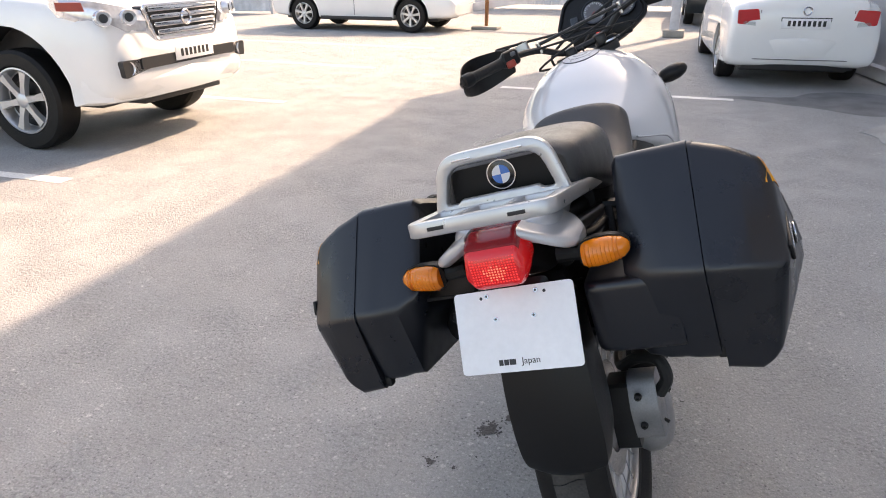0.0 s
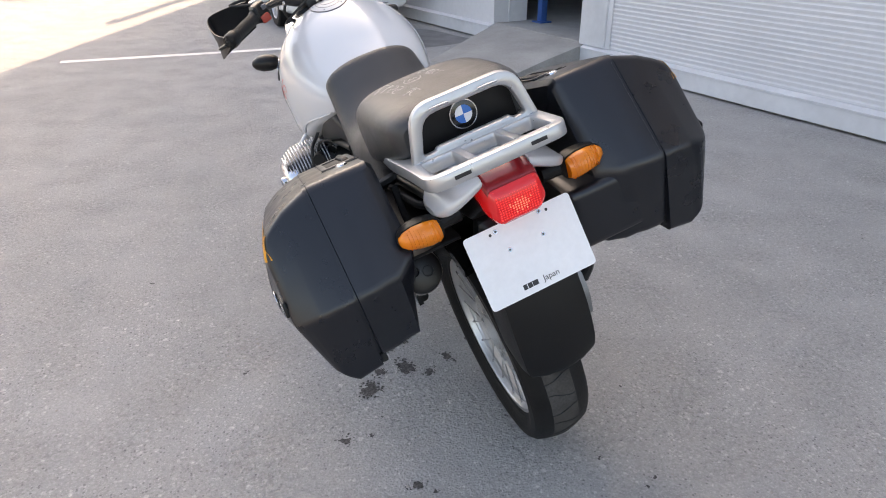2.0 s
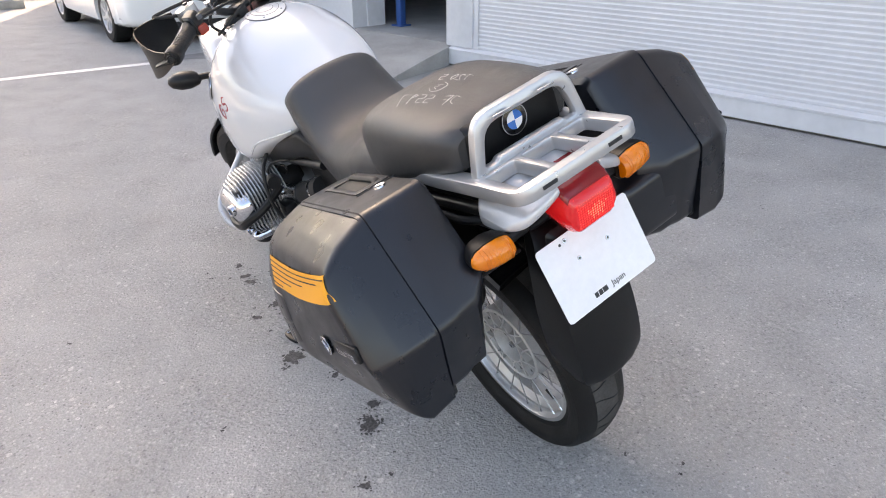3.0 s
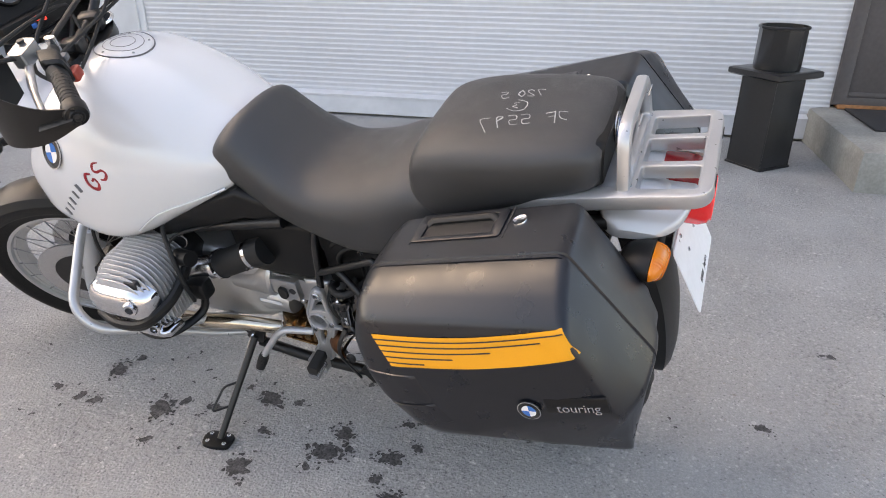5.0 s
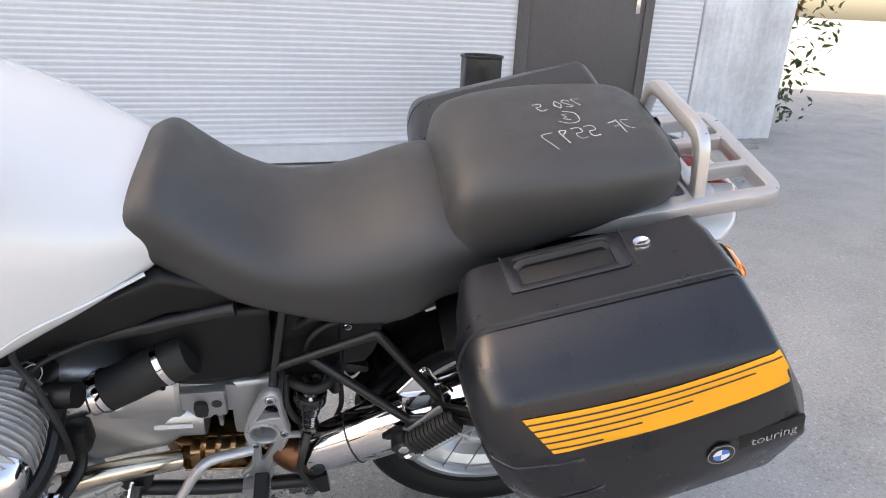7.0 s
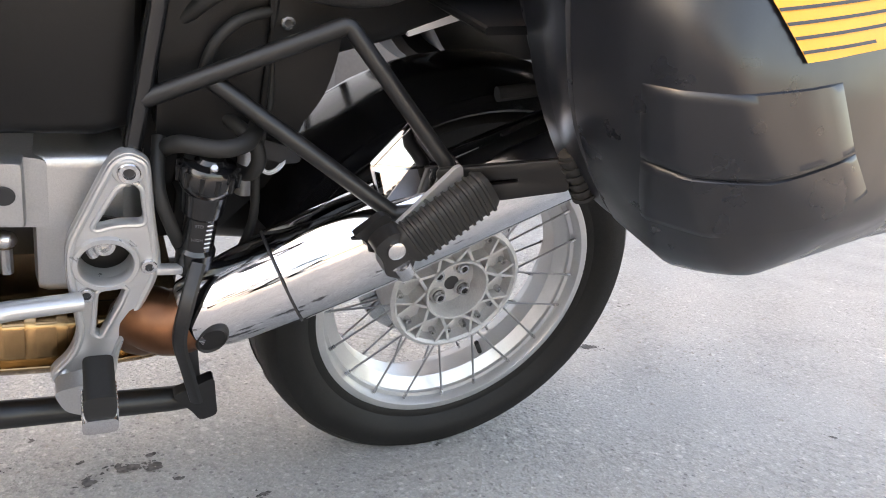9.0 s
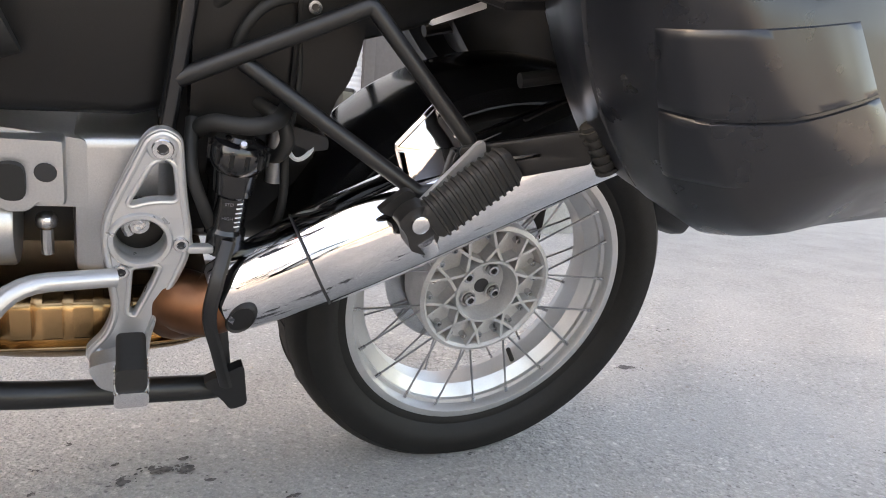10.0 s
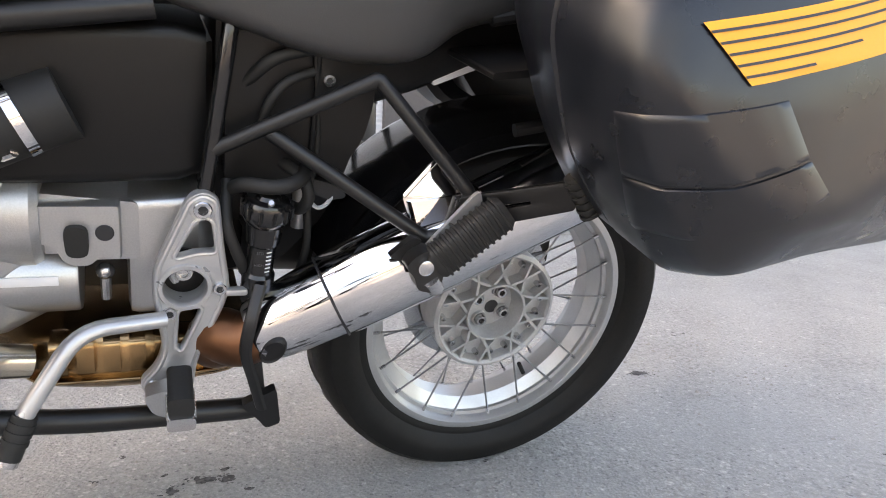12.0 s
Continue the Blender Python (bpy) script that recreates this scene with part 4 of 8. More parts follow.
part("bleed_nipple", new_tube([(0.186, -0.13, 0.39), (0.196, -0.135, 0.385)], 0.004, 8), BLACK_STEEL, cal)
part("torque_arm", new_tube(round_path([(0.14, 0.04, 0.24), (0.15, 0.20, 0.26), (0.12, 0.46, 0.28)], 0.05), 0.011, 10), BLACK_STEEL, bike)
part("brake_hose", new_tube(smooth_line([(0.190, -0.140, 0.462), (0.212, -0.142, 0.500), (0.200, -0.130, 0.536), (0.152, -0.090, 0.522), (0.105, -0.050, 0.485), (0.100, 0.04, 0.50), (0.12, 0.14, 0.54)], 6), 0.0135, 10), SOFT_RUBBER, bike)

part("guard_edge", new_box((0.125, -0.203, 0.60), (0.128, -0.197, 0.705), 0.001), STEEL, bike)
# -- hugger and mudguard --
def arc_guard(y0, y1, r0, a0, a1, w0, w1, drop, n=16, thick=0.004):
    """A curved guard over the rear wheel; angles in degrees from straight ahead, turning up and back."""
    rings = []
    for k in range(n + 1):
        t = k / n
        a = radians(a0 + (a1 - a0) * t)
        w = w0 + (w1 - w0) * t
        ring = []
        prof = [(-w, -drop), (-w * 0.99, -drop * 0.4), (-w * 0.86, -0.008), (-w * 0.5, 0.003), (0, 0.006), (w * 0.5, 0.003), (w * 0.86, -0.008), (w * 0.99, -drop * 0.4), (w, -drop)]
        for x, d in prof + [(x * 0.965, d - thick) for x, d in reversed(prof)]:
            r = r0 + (y1 - y0) * t + d
            ring.append((x, r * math.cos(a), AXLE_Z + r * math.sin(a)))
        rings.append(ring)
    return loft(bmesh.new(), rings)


part("hugger", arc_guard(0, 0.0, 0.345, 22, 112, 0.088, 0.088, 0.035), GLOSS_BLACK, bike, "gloss black wheel hugger")
# mudguard behind the wheel: a trough that hangs from the tail
rows = [(-0.235, 0.800, 0.062, 0.03), (-0.285, 0.740, 0.086, 0.055), (-0.318, 0.660, 0.092, 0.085), (-0.338, 0.57, 0.096, 0.105), (-0.347, 0.48, 0.095, 0.105), (-0.345, 0.432, 0.088, 0.09), (-0.339, 0.418, 0.068, 0.05)]
rings = []
for y, z, w, d in dense(rows, 4):
    prof = [(-w, d), (-w * 1.0, d * 0.4), (-w * 0.93, 0.012), (-w * 0.55, 0.0), (-w * 0.1, -0.004), (w * 0.1, -0.004), (w * 0.55, 0.0), (w * 0.93, 0.012), (w, d * 0.4), (w, d)]
    rings.append([(x + 0.016, y + f, z + f * 0.25) for x, f in prof] + [(x * 0.96 + 0.016, y + f + 0.005, z + f * 0.25) for x, f in reversed(prof)])
part("mudguard", loft(bmesh.new(), rings), BLACK_PLASTIC, bike, "matt black rear mudguard")

# -- tail: carrier, hoop, cowl, lamp, plate --
part("pillion_tail", loft(bmesh.new(), [[(x, y, z) for x, z in rounded([(-w, zb), (w, zb), (w * 0.93, zt), (-w * 0.93, zt)], 0.018, 3)] for y, w, zb, zt in ((-0.12, 0.125, 0.945, 1.035), (-0.17, 0.122, 0.945, 1.038), (-0.184, 0.112, 0.952, 1.032))]), BLACK_PLASTIC, bike)
HOOP = facing((0, -0.218, 1.015), (0, -1, 0.10)) @ Matrix.Translation((0, -1.015, 0))
hoop = cut_plate("grab_hoop", rounded([(-0.139, 0.950), (0.139, 0.950), (0.108, 1.070), (-0.108, 1.070)], [0.012, 0.012, 0.042, 0.042], 6),
                 [rounded([(-0.114, 0.972), (-0.085, 0.972), (-0.078, 0.979), (0.078, 0.979), (0.085, 0.972), (0.114, 0.972), (0.091, 1.048), (-0.091, 1.048)], [0.012, 0.006, 0.006, 0.006, 0.006, 0.012, 0.03, 0.03], 4)],
                 0.022, HOOP, RACK_ALU, bike, 0.006, "satin silver cast grab hoop", 0.004)
for x in (-0.055, 0.048):
    part("hoop_slot", new_box((x - 0.02, -0.2345, 1.0575), (x + 0.02, -0.2325, 1.0620), 0.0006), CHROME, hoop)
roundel((0.0, -0.1870, 1.007), (0, -1, 0.08), (0, 0, 1), 0.0295, bike)
# carrier: rim bar, two inner bars and a front cross piece
RACK = facing((0, -0.16, 0.9420), (0, 0.162, 1), (0, 1, 0)) @ Matrix.Translation((0, 0.16, 0))
rack = cut_plate("luggage_carrier", rounded([(-0.150, 0.06), (-0.158, -0.10), (-0.150, -0.22), (-0.146, -0.366), (0.131, -0.366), (0.137, -0.22), (0.150, -0.10), (0.150, 0.06)], [0.01, 0.05, 0.05, 0.034, 0.034, 0.05, 0.05, 0.01], 6),
                 [rounded([(-0.127, 0.05), (-0.130, -0.10), (-0.124, -0.213), (0.113, -0.213), (0.124, -0.10), (0.127, 0.05)], 0.012, 3)]
                 + [rounded([(x0, -0.349), (x1, -0.349), (x1, -0.242), (x0, -0.242)], 0.010, 3) for x0, x1 in ((-0.130, -0.056), (-0.046, 0.036), (0.046, 0.115))], 0.028, RACK, RACK_ALU, bike, 0.004, "satin silver cast luggage carrier")
for x in (-0.085, 0.068):
    part("carrier_slot", new_box((x - 0.016, -0.3690, 0.972), (x + 0.016, -0.3665, 0.979), 0.0006), INK, rack)
for x in (-0.12, 0.12):
    bolt("carrier_bolt", (x, -0.231, 0.9655), (0, 0.16, 1), 0.006, 0.004, STEEL, rack)
# cowl: silver-white shell below the carrier with a wing each side
rings = []
for y, w, zb, zt in dense([(0.06, 0.075, 0.855, 0.90), (-0.08, 0.098, 0.858, 0.925), (-0.18, 0.108, 0.862, 0.940), (-0.25, 0.110, 0.872, 0.942), (-0.285, 0.095, 0.888, 0.940), (-0.300, 0.07, 0.900, 0.935)], 4):
    rings.append([(x, y, z) for x, z in rounded([(-w * 0.72, zb), (w * 0.72, zb), (w, zb + (zt - zb) * 0.4), (w * 0.85, zt), (-w * 0.85, zt), (-w, zb + (zt - zb) * 0.4)], 0.02, 3)])
cowl = part("tail_cowl", loft(bmesh.new(), rings), SILVER_PAINT, bike, "silver-white painted tail cowl")
for s in (-1, 1):
    rings = []
    for x, y0, y1, z0, z1 in dense([(0.050, -0.19, -0.345, 0.910, 0.940), (0.085, -0.18, -0.338, 0.890, 0.922), (0.115, -0.185, -0.325, 0.873, 0.905), (0.132, -0.20, -0.305, 0.866, 0.892), (0.140, -0.215, -0.290, 0.868, 0.884)], 3):
        rings.append([(s * x, y, z) for y, z in rounded([(y0, z0 - 0.004), (y1 + 0.03, z0), (y1, z0 + 0.014), (y1 + 0.004, z1), (y0, z1)], 0.010, 3)])
    part("cowl_wing", loft(bmesh.new(), rings), SILVER_PAINT, cowl)
part("lamp_housing", loft(bmesh.new(), [[(x, y, z) for x, z in rounded([(-w, zb), (w, zb), (w, zt), (-w, zt)], 0.015, 3)] for y, w, zb, zt in ((-0.18, 0.070, 0.80, 0.90), (-0.26, 0.072, 0.82, 0.93), (-0.300, 0.052, 0.855, 0.935))]), BLACK_PLASTIC, bike)
# tail lamp: ribbed red lens shell in front of a bulb
rings = []
for y, w, zb, zt in ((-0.272, 0.056, 0.850, 0.940), (-0.310, 0.058, 0.845, 0.940), (-0.330, 0.0605, 0.840, 0.937), (-0.352, 0.060, 0.840, 0.925), (-0.366, 0.056, 0.845, 0.912), (-0.372, 0.048, 0.853, 0.900)):
    rings.append([(x, y, z) for x, z in rounded([(-w * 0.72, zb), (w * 0.72, zb), (w * 0.98, zb + (zt - zb) * 0.30), (w, zb + (zt - zb) * 0.45), (w * 0.86, zt), (-w * 0.86, zt), (-w, zb + (zt - zb) * 0.45), (-w * 0.98, zb + (zt - zb) * 0.30)], 0.010, 4)])
lamp = part("tail_lamp", loft(bmesh.new(), rings), RED_LENS, bike, "lit red ribbed tail lamp lens")
# grid of small prisms over the lit part, brightest in front of the bulb
lit, glow = bmesh.new(), bmesh.new()
for i in range(16):
    for k in range(12):
        x, z = -0.0405 + 0.0054 * i, 0.8575 + 0.0050 * k
        y = -0.3722 if z < 0.899 else -0.3722 + (z - 0.899) * 0.62
        near = math.hypot((x - 0.002) / 1.5, z - 0.876)
        bm = glow if near < 0.013 + 0.004 * math.sin(3.1 * i + 1.7 * k) else lit
        c = [bm.verts.new((x + u, y + 0.0008, z + v)) for u, v in ((-0.0023, -0.0021), (0.0023, -0.0021), (0.0023, 0.0021), (-0.0023, 0.0021))]
        tip = bm.verts.new((x, y - 0.0012, z))
        for a, b in zip(c, c[1:] + c[:1]):
            bm.faces.new((a, b, tip))
part("lens_prisms", lit, LIT_LENS, lamp, "lit grid of small red prisms", 0)
part("bulb_glow", glow, BULB_GLOW, lamp, "bright spot over the lit bulb", 0)
part("lens_cap", loft(bmesh.new(), [[(x, y, z) for x, z in rounded([(-w, zt - 0.013), (w, zt - 0.013), (w * 0.90, zt + 0.0012), (-w * 0.90, zt + 0.0012)], 0.006, 3)] for y, w, zt in ((-0.275, 0.0515, 0.940), (-0.312, 0.0535, 0.940), (-0.332, 0.0555, 0.937), (-0.3525, 0.0552, 0.9255), (-0.3600, 0.0535, 0.9190))]), DARK_LENS, lamp, "dark red upper lens")
# plate
TL, TR, BL = Vector((-0.114, -0.319, 0.823)), Vector((0.120, -0.319, 0.823)), Vector((-0.114, -0.384, 0.683))
pu, pv = (TR - TL), (TL - BL)
PN = pu.cross(pv).normalized()
PL = facing((BL + TR) / 2, PN, pv)
pw, ph = pu.length / 2, pv.length / 2
plate = cut_plate("number_plate", rounded([(-pw, -ph), (pw, -ph), (pw, ph), (-pw, ph)], 0.009, 4), [circle(0.0032, 10, -0.062, ph - 0.014), circle(0.0032, 10, 0.062, ph - 0.014)], 0.0018, PL, PLATE_WHITE, bike, 0.0, "blank white dealer plate with small black print")
for x, y in ((-0.050, ph - 0.011), (0.046, ph - 0.011), (-0.037, 0.022), (0.037, 0.022)):
    bolt("plate_screw", PL @ Vector((x, y, 0.001)), PN, 0.0046, 0.0022, STEEL, plate)
    part("screw_socket", lathe(bmesh.new(), [(0, 0.0002), (0.0024, 0.0002), (0.0024, -0.0004)], PL @ Matrix.Translation((x, y, 0.0024)), 8), INK, plate)
for x in (-0.062, 0.062):
    part("plate_hole", lathe(bmesh.new(), [(0, 0), (0.0032, 0)], PL @ Matrix.Translation((x, ph - 0.014, 0.0004)), 10), INK, plate)
for k, (x, w) in enumerate(((-0.038, 0.0085), (-0.0275, 0.0095), (-0.0155, 0.0125))):
    part("print_bar", new_box((x - w / 2, -ph + 0.0130, 0.0009), (x + w / 2, -ph + 0.0235, 0.0012), 0, PL), INK, plate)
lettering("print", "Japan", 0.0170, PL @ Matrix.Translation((0.020, -ph + 0.0185, 0.0011)), INK, plate)
part("plate_bracket", loft(bmesh.new(), [[(x, y, z) for x, z in rounded([(-w, zb), (w, zb), (w, zt), (-w, zt)], 0.01, 2)] for y, w, zb, zt in ((-0.300, 0.07, 0.74, 0.83), (-0.312, 0.06, 0.76, 0.818))]), BLACK_PLASTIC, bike)


def indicator(parent, s, base, tip, label):
    """A lamp on a stalk: dark back shell and a ribbed amber lens that tapers outwards."""
    b, t = Vector(base), Vector(tip)
    d = (t - b)
    rings = []
    for u, r in ((0.0, 0.024), (0.08, 0.029), (0.30, 0.032), (0.60, 0.030), (0.85, 0.023), (0.97, 0.013), (1.0, 0.006)):
        c = b + d * u
        rings.append([c + Vector((0, -0.80 * r * max(math.cos(a), 0) - 0.004, 0.82 * r * math.sin(a))) for a in (2 * math.pi * k / 24 for k in range(24))])
    lens = part("indicator", loft(bmesh.new(), rings), AMBER, parent, label)
    bm = bmesh.new()
    for k in range(9):
        c = b + d * (0.10 + 0.085 * k)
        r = 0.0305 - 0.016 * max(0.085 * k - 0.35, 0) ** 1.5
        tube(bm, [c + Vector((0, -0.82 * r * math.cos(a) - 0.004, 0.80 * r * math.sin(a))) for a in (radians(-80 + 16 * i) for i in range(11))], 0.0010, 4)
    part("lens_ribs", bm, AMBER, lens)
    rings = []
    for u, r in ((-0.10, 0.016), (-0.02, 0.027), (0.08, 0.032), (0.30, 0.0345), (0.60, 0.032), (0.85, 0.025), (0.97, 0.015), (1.01, 0.006)):
        c = b + d * u
        rings.append([c + Vector((0, 1.65 * r * max(-math.cos(a), 0) - 0.003, 0.84 * r * math.sin(a))) for a in (2 * math.pi * k / 24 for k in range(24))])
    part("lamp_back", loft(bmesh.new(), rings), BLACK_PLASTIC, lens, "black lamp housing")
    part("stalk", new_tube([b + Vector((0, 0.012, 0)), b - d * 0.6 + Vector((0, 0.018, 0.006))], [0.014, 0.017], 10), BLACK_PLASTIC, lens)
    return lens


for s in (-1, 1):
    indicator(bike, s, (s * 0.142, -0.287, 0.853), (s * 0.225, -0.283, 0.858), "amber rear indicator lens")

# -- seats --
seat = part("rider_seat", loft(bmesh.new(), superloft(dense([(0.702, 0.868, 0.890, 0.075), (0.694, 0.862, 0.912, 0.118), (0.674, 0.862, 0.943, 0.138), (0.650, 0.856, 0.968, 0.145), (0.617, 0.832, 0.981, 0.148), (0.577, 0.800, 0.950, 0.151), (0.515, 0.768, 0.901, 0.157), (0.44, 0.748, 0.872, 0.165),
            (0.34, 0.724, 0.890, 0.173), (0.25, 0.730, 0.926, 0.174), (0.19, 0.770, 0.940, 0.166), (0.09, 0.80, 0.938, 0.15), (0.03, 0.84, 0.93, 0.12)], 4), 2.5, 8.0, 44, 0.50)), VINYL, bike, "smooth black vinyl rider seat with a raised nose")
pil = part("pillion_seat", loft(bmesh.new(), superloft(dense([(0.190, 0.870, 0.950, 0.120), (0.178, 0.850, 0.992, 0.146), (0.148, 0.846, 1.016, 0.159), (0.08, 0.862, 1.034, 0.165), (0.0, 0.892, 1.042, 0.166), (-0.08, 0.922, 1.047, 0.161), (-0.14, 0.944, 1.048, 0.151), (-0.168, 0.952, 1.041, 0.140), (-0.180, 0.962, 1.030, 0.128)], 4), 3.6, 7.0, 44, 0.5)), VINYL, bike, "smooth black vinyl pillion seat with chalk marks")


def on_top(x, y):
    """The height of the pillion seat's top at x, y."""
    st = [(0.186, 0.955, 0.115), (0.14, 1.016, 0.158), (0.08, 1.034, 0.164), (0.0, 1.042, 0.165), (-0.08, 1.047, 0.160), (-0.14, 1.048, 0.150), (-0.18, 1.030, 0.128)]
    for (y0, z0, w0), (y1, z1, w1) in zip(st, st[1:]):
        if y1 <= y <= y0:
            t = (y0 - y) / (y0 - y1)
            z, w = z0 + (z1 - z0) * t, w0 + (w1 - w0) * t
            zm = z - 0.075
            return zm + 0.085 * max(1 - abs(x / w) ** 3.6, 0.0) ** (1 / 3.6)
    return 1.0


def chalk(name, strokes, scale, cx, cy, turn=0.0):
    """Hand-drawn chalk strokes on the seat; glyph x runs back along the bike, glyph y to its left."""
    bm = bmesh.new()
    for x0, stroke in enumerate(strokes):
        line = smooth_line(stroke, 5) if len(stroke) > 2 else [stroke[0], [(stroke[0][0] + stroke[1][0]) / 2, (stroke[0][1] + stroke[1][1]) / 2], stroke[1]]
        c, n = math.cos(turn), math.sin(turn)
        pts = [(cx + scale * (v * c + u * n), cy + scale * (u * c - v * n)) for u, v in line]
        tube(bm, [(x, y, on_top(x, y) + 0.0010) for x, y in pts], [0.0006 + 0.0006 * abs(math.sin(3.1 * k + x0)) for k in range(len(pts))], 6, 0.35, up=(0, 0, 1))
    return part(name, bm, CHALK, pil, "white chalk writing")


# -- tank --
TANK = [(0.560, 0.880, 0.915, 0.060), (0.585, 0.862, 0.935, 0.105), (0.640, 0.832, 0.958, 0.152), (0.71, 0.795, 0.996, 0.194), (0.78, 0.760, 1.040, 0.224), (0.86, 0.716, 1.079, 0.248), (0.94, 0.682, 1.103, 0.257), (1.02, 0.672, 1.095, 0.254), (1.10, 0.686, 1.055, 0.241), (1.16, 0.712, 1.000, 0.228), (1.20, 0.748, 0.945, 0.205), (1.222, 0.785, 0.90, 0.165)]
tank = part("fuel_tank", loft(bmesh.new(), superloft(dense(TANK, 4), 2.1, 5.5, 44, 0.37)), WHITE_PEARL, bike, "pearl white painted fuel tank")


def tank_side(y, z, out=0.0008):
    """A place on the tank's left flank and the normal there."""
    for a, b in zip(TANK, TANK[1:]):
        if a[0] <= y <= b[0]:
            t = (y - a[0]) / (b[0] - a[0])
            zb, zt, w = (a[i] + (b[i] - a[i]) * t for i in (1, 2, 3))
            zm = zb + (zt - zb) * 0.37
            p, h = (2.1, zt - zm) if z >= zm else (5.5, zm - zb)
            u = min(abs(z - zm) / h, 0.999)
            x = w * (1 - u ** p) ** (1 / p)
            return Vector((-x - out, y, z))
    return Vector((-0.2, y, z))


def tank_frame(y, z, out=0.0012):
    p = tank_side(y, z, out)
    dy, dz = tank_side(y + 0.01, z, out) - p, tank_side(y, z + 0.01, out) - p
    nrm = dy.cross(dz)
    if nrm.x > 0:
        nrm = -nrm
    return p, nrm.normalized()


# flush filler cap, laid on the tank's curve
tank_bm = bmesh.new()
tank_bm.from_mesh(tank.data)
tank_tree = BVHTree.FromBMesh(tank_bm)
tank_bm.free()


def tank_top(x, y):
    return tank_tree.ray_cast(Vector((x, y, 2.0)), Vector((0, 0, -1)))[0].z


def drape(profile, cx, cy, seg=48, stretch=1.12):
    """A turned profile of (radius, height) whose heights count from the tank's surface."""
    bm = bmesh.new()
    rings = []
    for r, h in profile:
        ring = []
        for k in range(seg):
            a = 2 * math.pi * k / seg
            x, y = cx + r * math.cos(a), cy + r * stretch * math.sin(a)
            ring.append((x, y, tank_top(x, y) + h))
        rings.append(ring)
    return loft(bm, rings, cap=False)


cap = part("filler_cap", drape([(0.0005, 0.0022), (0.02, 0.0022), (0.040, 0.0022), (0.0455, 0.0020), (0.056, 0.0018), (0.0615, 0.0016), (0.0625, 0.0004), (0.0625, -0.004)], 0.0, 0.945), CAP_GREY, bike, "flush light grey filler cap")
for r, w in ((0.0632, 0.0008), (0.0430, 0.0007), (0.0260, 0.0006)):
    part("cap_seam", drape([(r - w, 0.0), (r - w, 0.0026), (r + w, 0.0026), (r + w, 0.0)], 0.0, 0.945), DECAL_GREY, cap)
for k in range(5):
    a = 2 * math.pi * k / 5 + 0.4
    x, y = 0.053 * math.cos(a), 0.945 + 0.059 * math.sin(a)
    bolt("cap_screw", (x, y, tank_top(x, y) + 0.0012), (x * 0.8, 0, 1), 0.003, 0.0022, STEEL, cap)
p, nrm = tank_frame(1.043, 0.936, 0.0005)
roundel(p, nrm, (0, 0.25, 1), 0.040, tank)
# model lettering on the flank, drawn as plain bars
for k in range(5):
    y, z = 1.083 - 0.0255 * k, 0.768 + 0.0235 * k
    p, nrm = tank_frame(y, z)
    m = facing(p, nrm, (0, 0.6, 1))
    part("flank_bar", new_box((-0.0030 if k % 2 else -0.0075, -0.011, -0.0005), (0.0040, 0.011, 0.0006), 0.0, m), DECAL_GREY, tank)
# two red brush strokes: a hooked arc and a double curve, slanting up the flank
for cy, cz, stroke in ((0.9285, 0.8870, ((0.95, 0.80), (0.55, 1.0), (0.12, 0.72), (0.05, 0.28), (0.40, 0.0), (0.80, 0.15), (0.88, 0.48), (0.55, 0.50))),
                       (0.9000, 0.9130, ((0.95, 0.82), (0.52, 1.0), (0.12, 0.80), (0.30, 0.55), (0.72, 0.42), (0.82, 0.14), (0.42, 0.0), (0.02, 0.16)))):
    line = smooth_line(stroke, 4)
    pts = [tank_side(cy + 0.030 * (-0.735 * (a - 0.5)) + 0.042 * 0.678 * (b - 0.5), cz + 0.030 * 0.678 * (a - 0.5) + 0.042 * 0.735 * (b - 0.5), 0.0008) for a, b in line]
    part("flank_mark", new_tube(pts, [0.0030 + 0.0022 * math.sin(math.pi * k / (len(pts) - 1)) for k in range(len(pts))], 6, 0.20, up=(1, 0, 0)), DARK_RED, tank, "red brush-stroke mark")
# same on the right flank
for k in range(8):
    y, z = 1.02 - 0.018 * k, 0.99 - 0.002 * k
    q = tank_side(y, z, 0.0006)
    part("flank_bar", new_box((-0.006, -0.009, -0.0005), (0.006, 0.009, 0.0006), 0.0, facing((-q.x, q.y, q.z), (1, 0, 0.5), (0, 0, 1))), DECAL_GREY, tank)
# folded lip along the tank's lower rear edge
for s in (-1, 1):
    part("tank_lip", new_tube(smooth_line([(s * 0.244, 0.868, 0.748), (s * 0.234, 0.815, 0.789), (s * 0.221, 0.775, 0.808), (s * 0.192, 0.706, 0.828), (s * 0.160, 0.640, 0.848)], 5), 0.0042, 8, 0.7), WHITE_PEARL, tank)
# dark trim below the tank's rear flank
for s in (-1, 1):
    part("side_trim", loft(bmesh.new(), [[(s * x, y, z) for x, z in rounded([(0.06, zb), (w, zb), (w, zt), (0.06, zt)], 0.014, 3)] for y, w, zb, zt in ((0.52, 0.145, 0.755, 0.80), (0.62, 0.165, 0.765, 0.845), (0.74, 0.190, 0.730, 0.80), (0.86, 0.195, 0.690, 0.745), (0.93, 0.18, 0.675, 0.705))]), BLACK_PLASTIC, bike, "matt black trim below the tank")
part("tank_tongue", loft(bmesh.new(), [[(x, y, z) for x, z in rounded([(-w, zb), (w, zb), (w, zt), (-w, zt)], 0.012, 3)] for y, w, zb, zt in ((0.845, 0.175, 0.662, 0.69), (0.90, 0.198, 0.652, 0.695), (1.01, 0.200, 0.65, 0.70))]), SILVER_PAINT, bike)
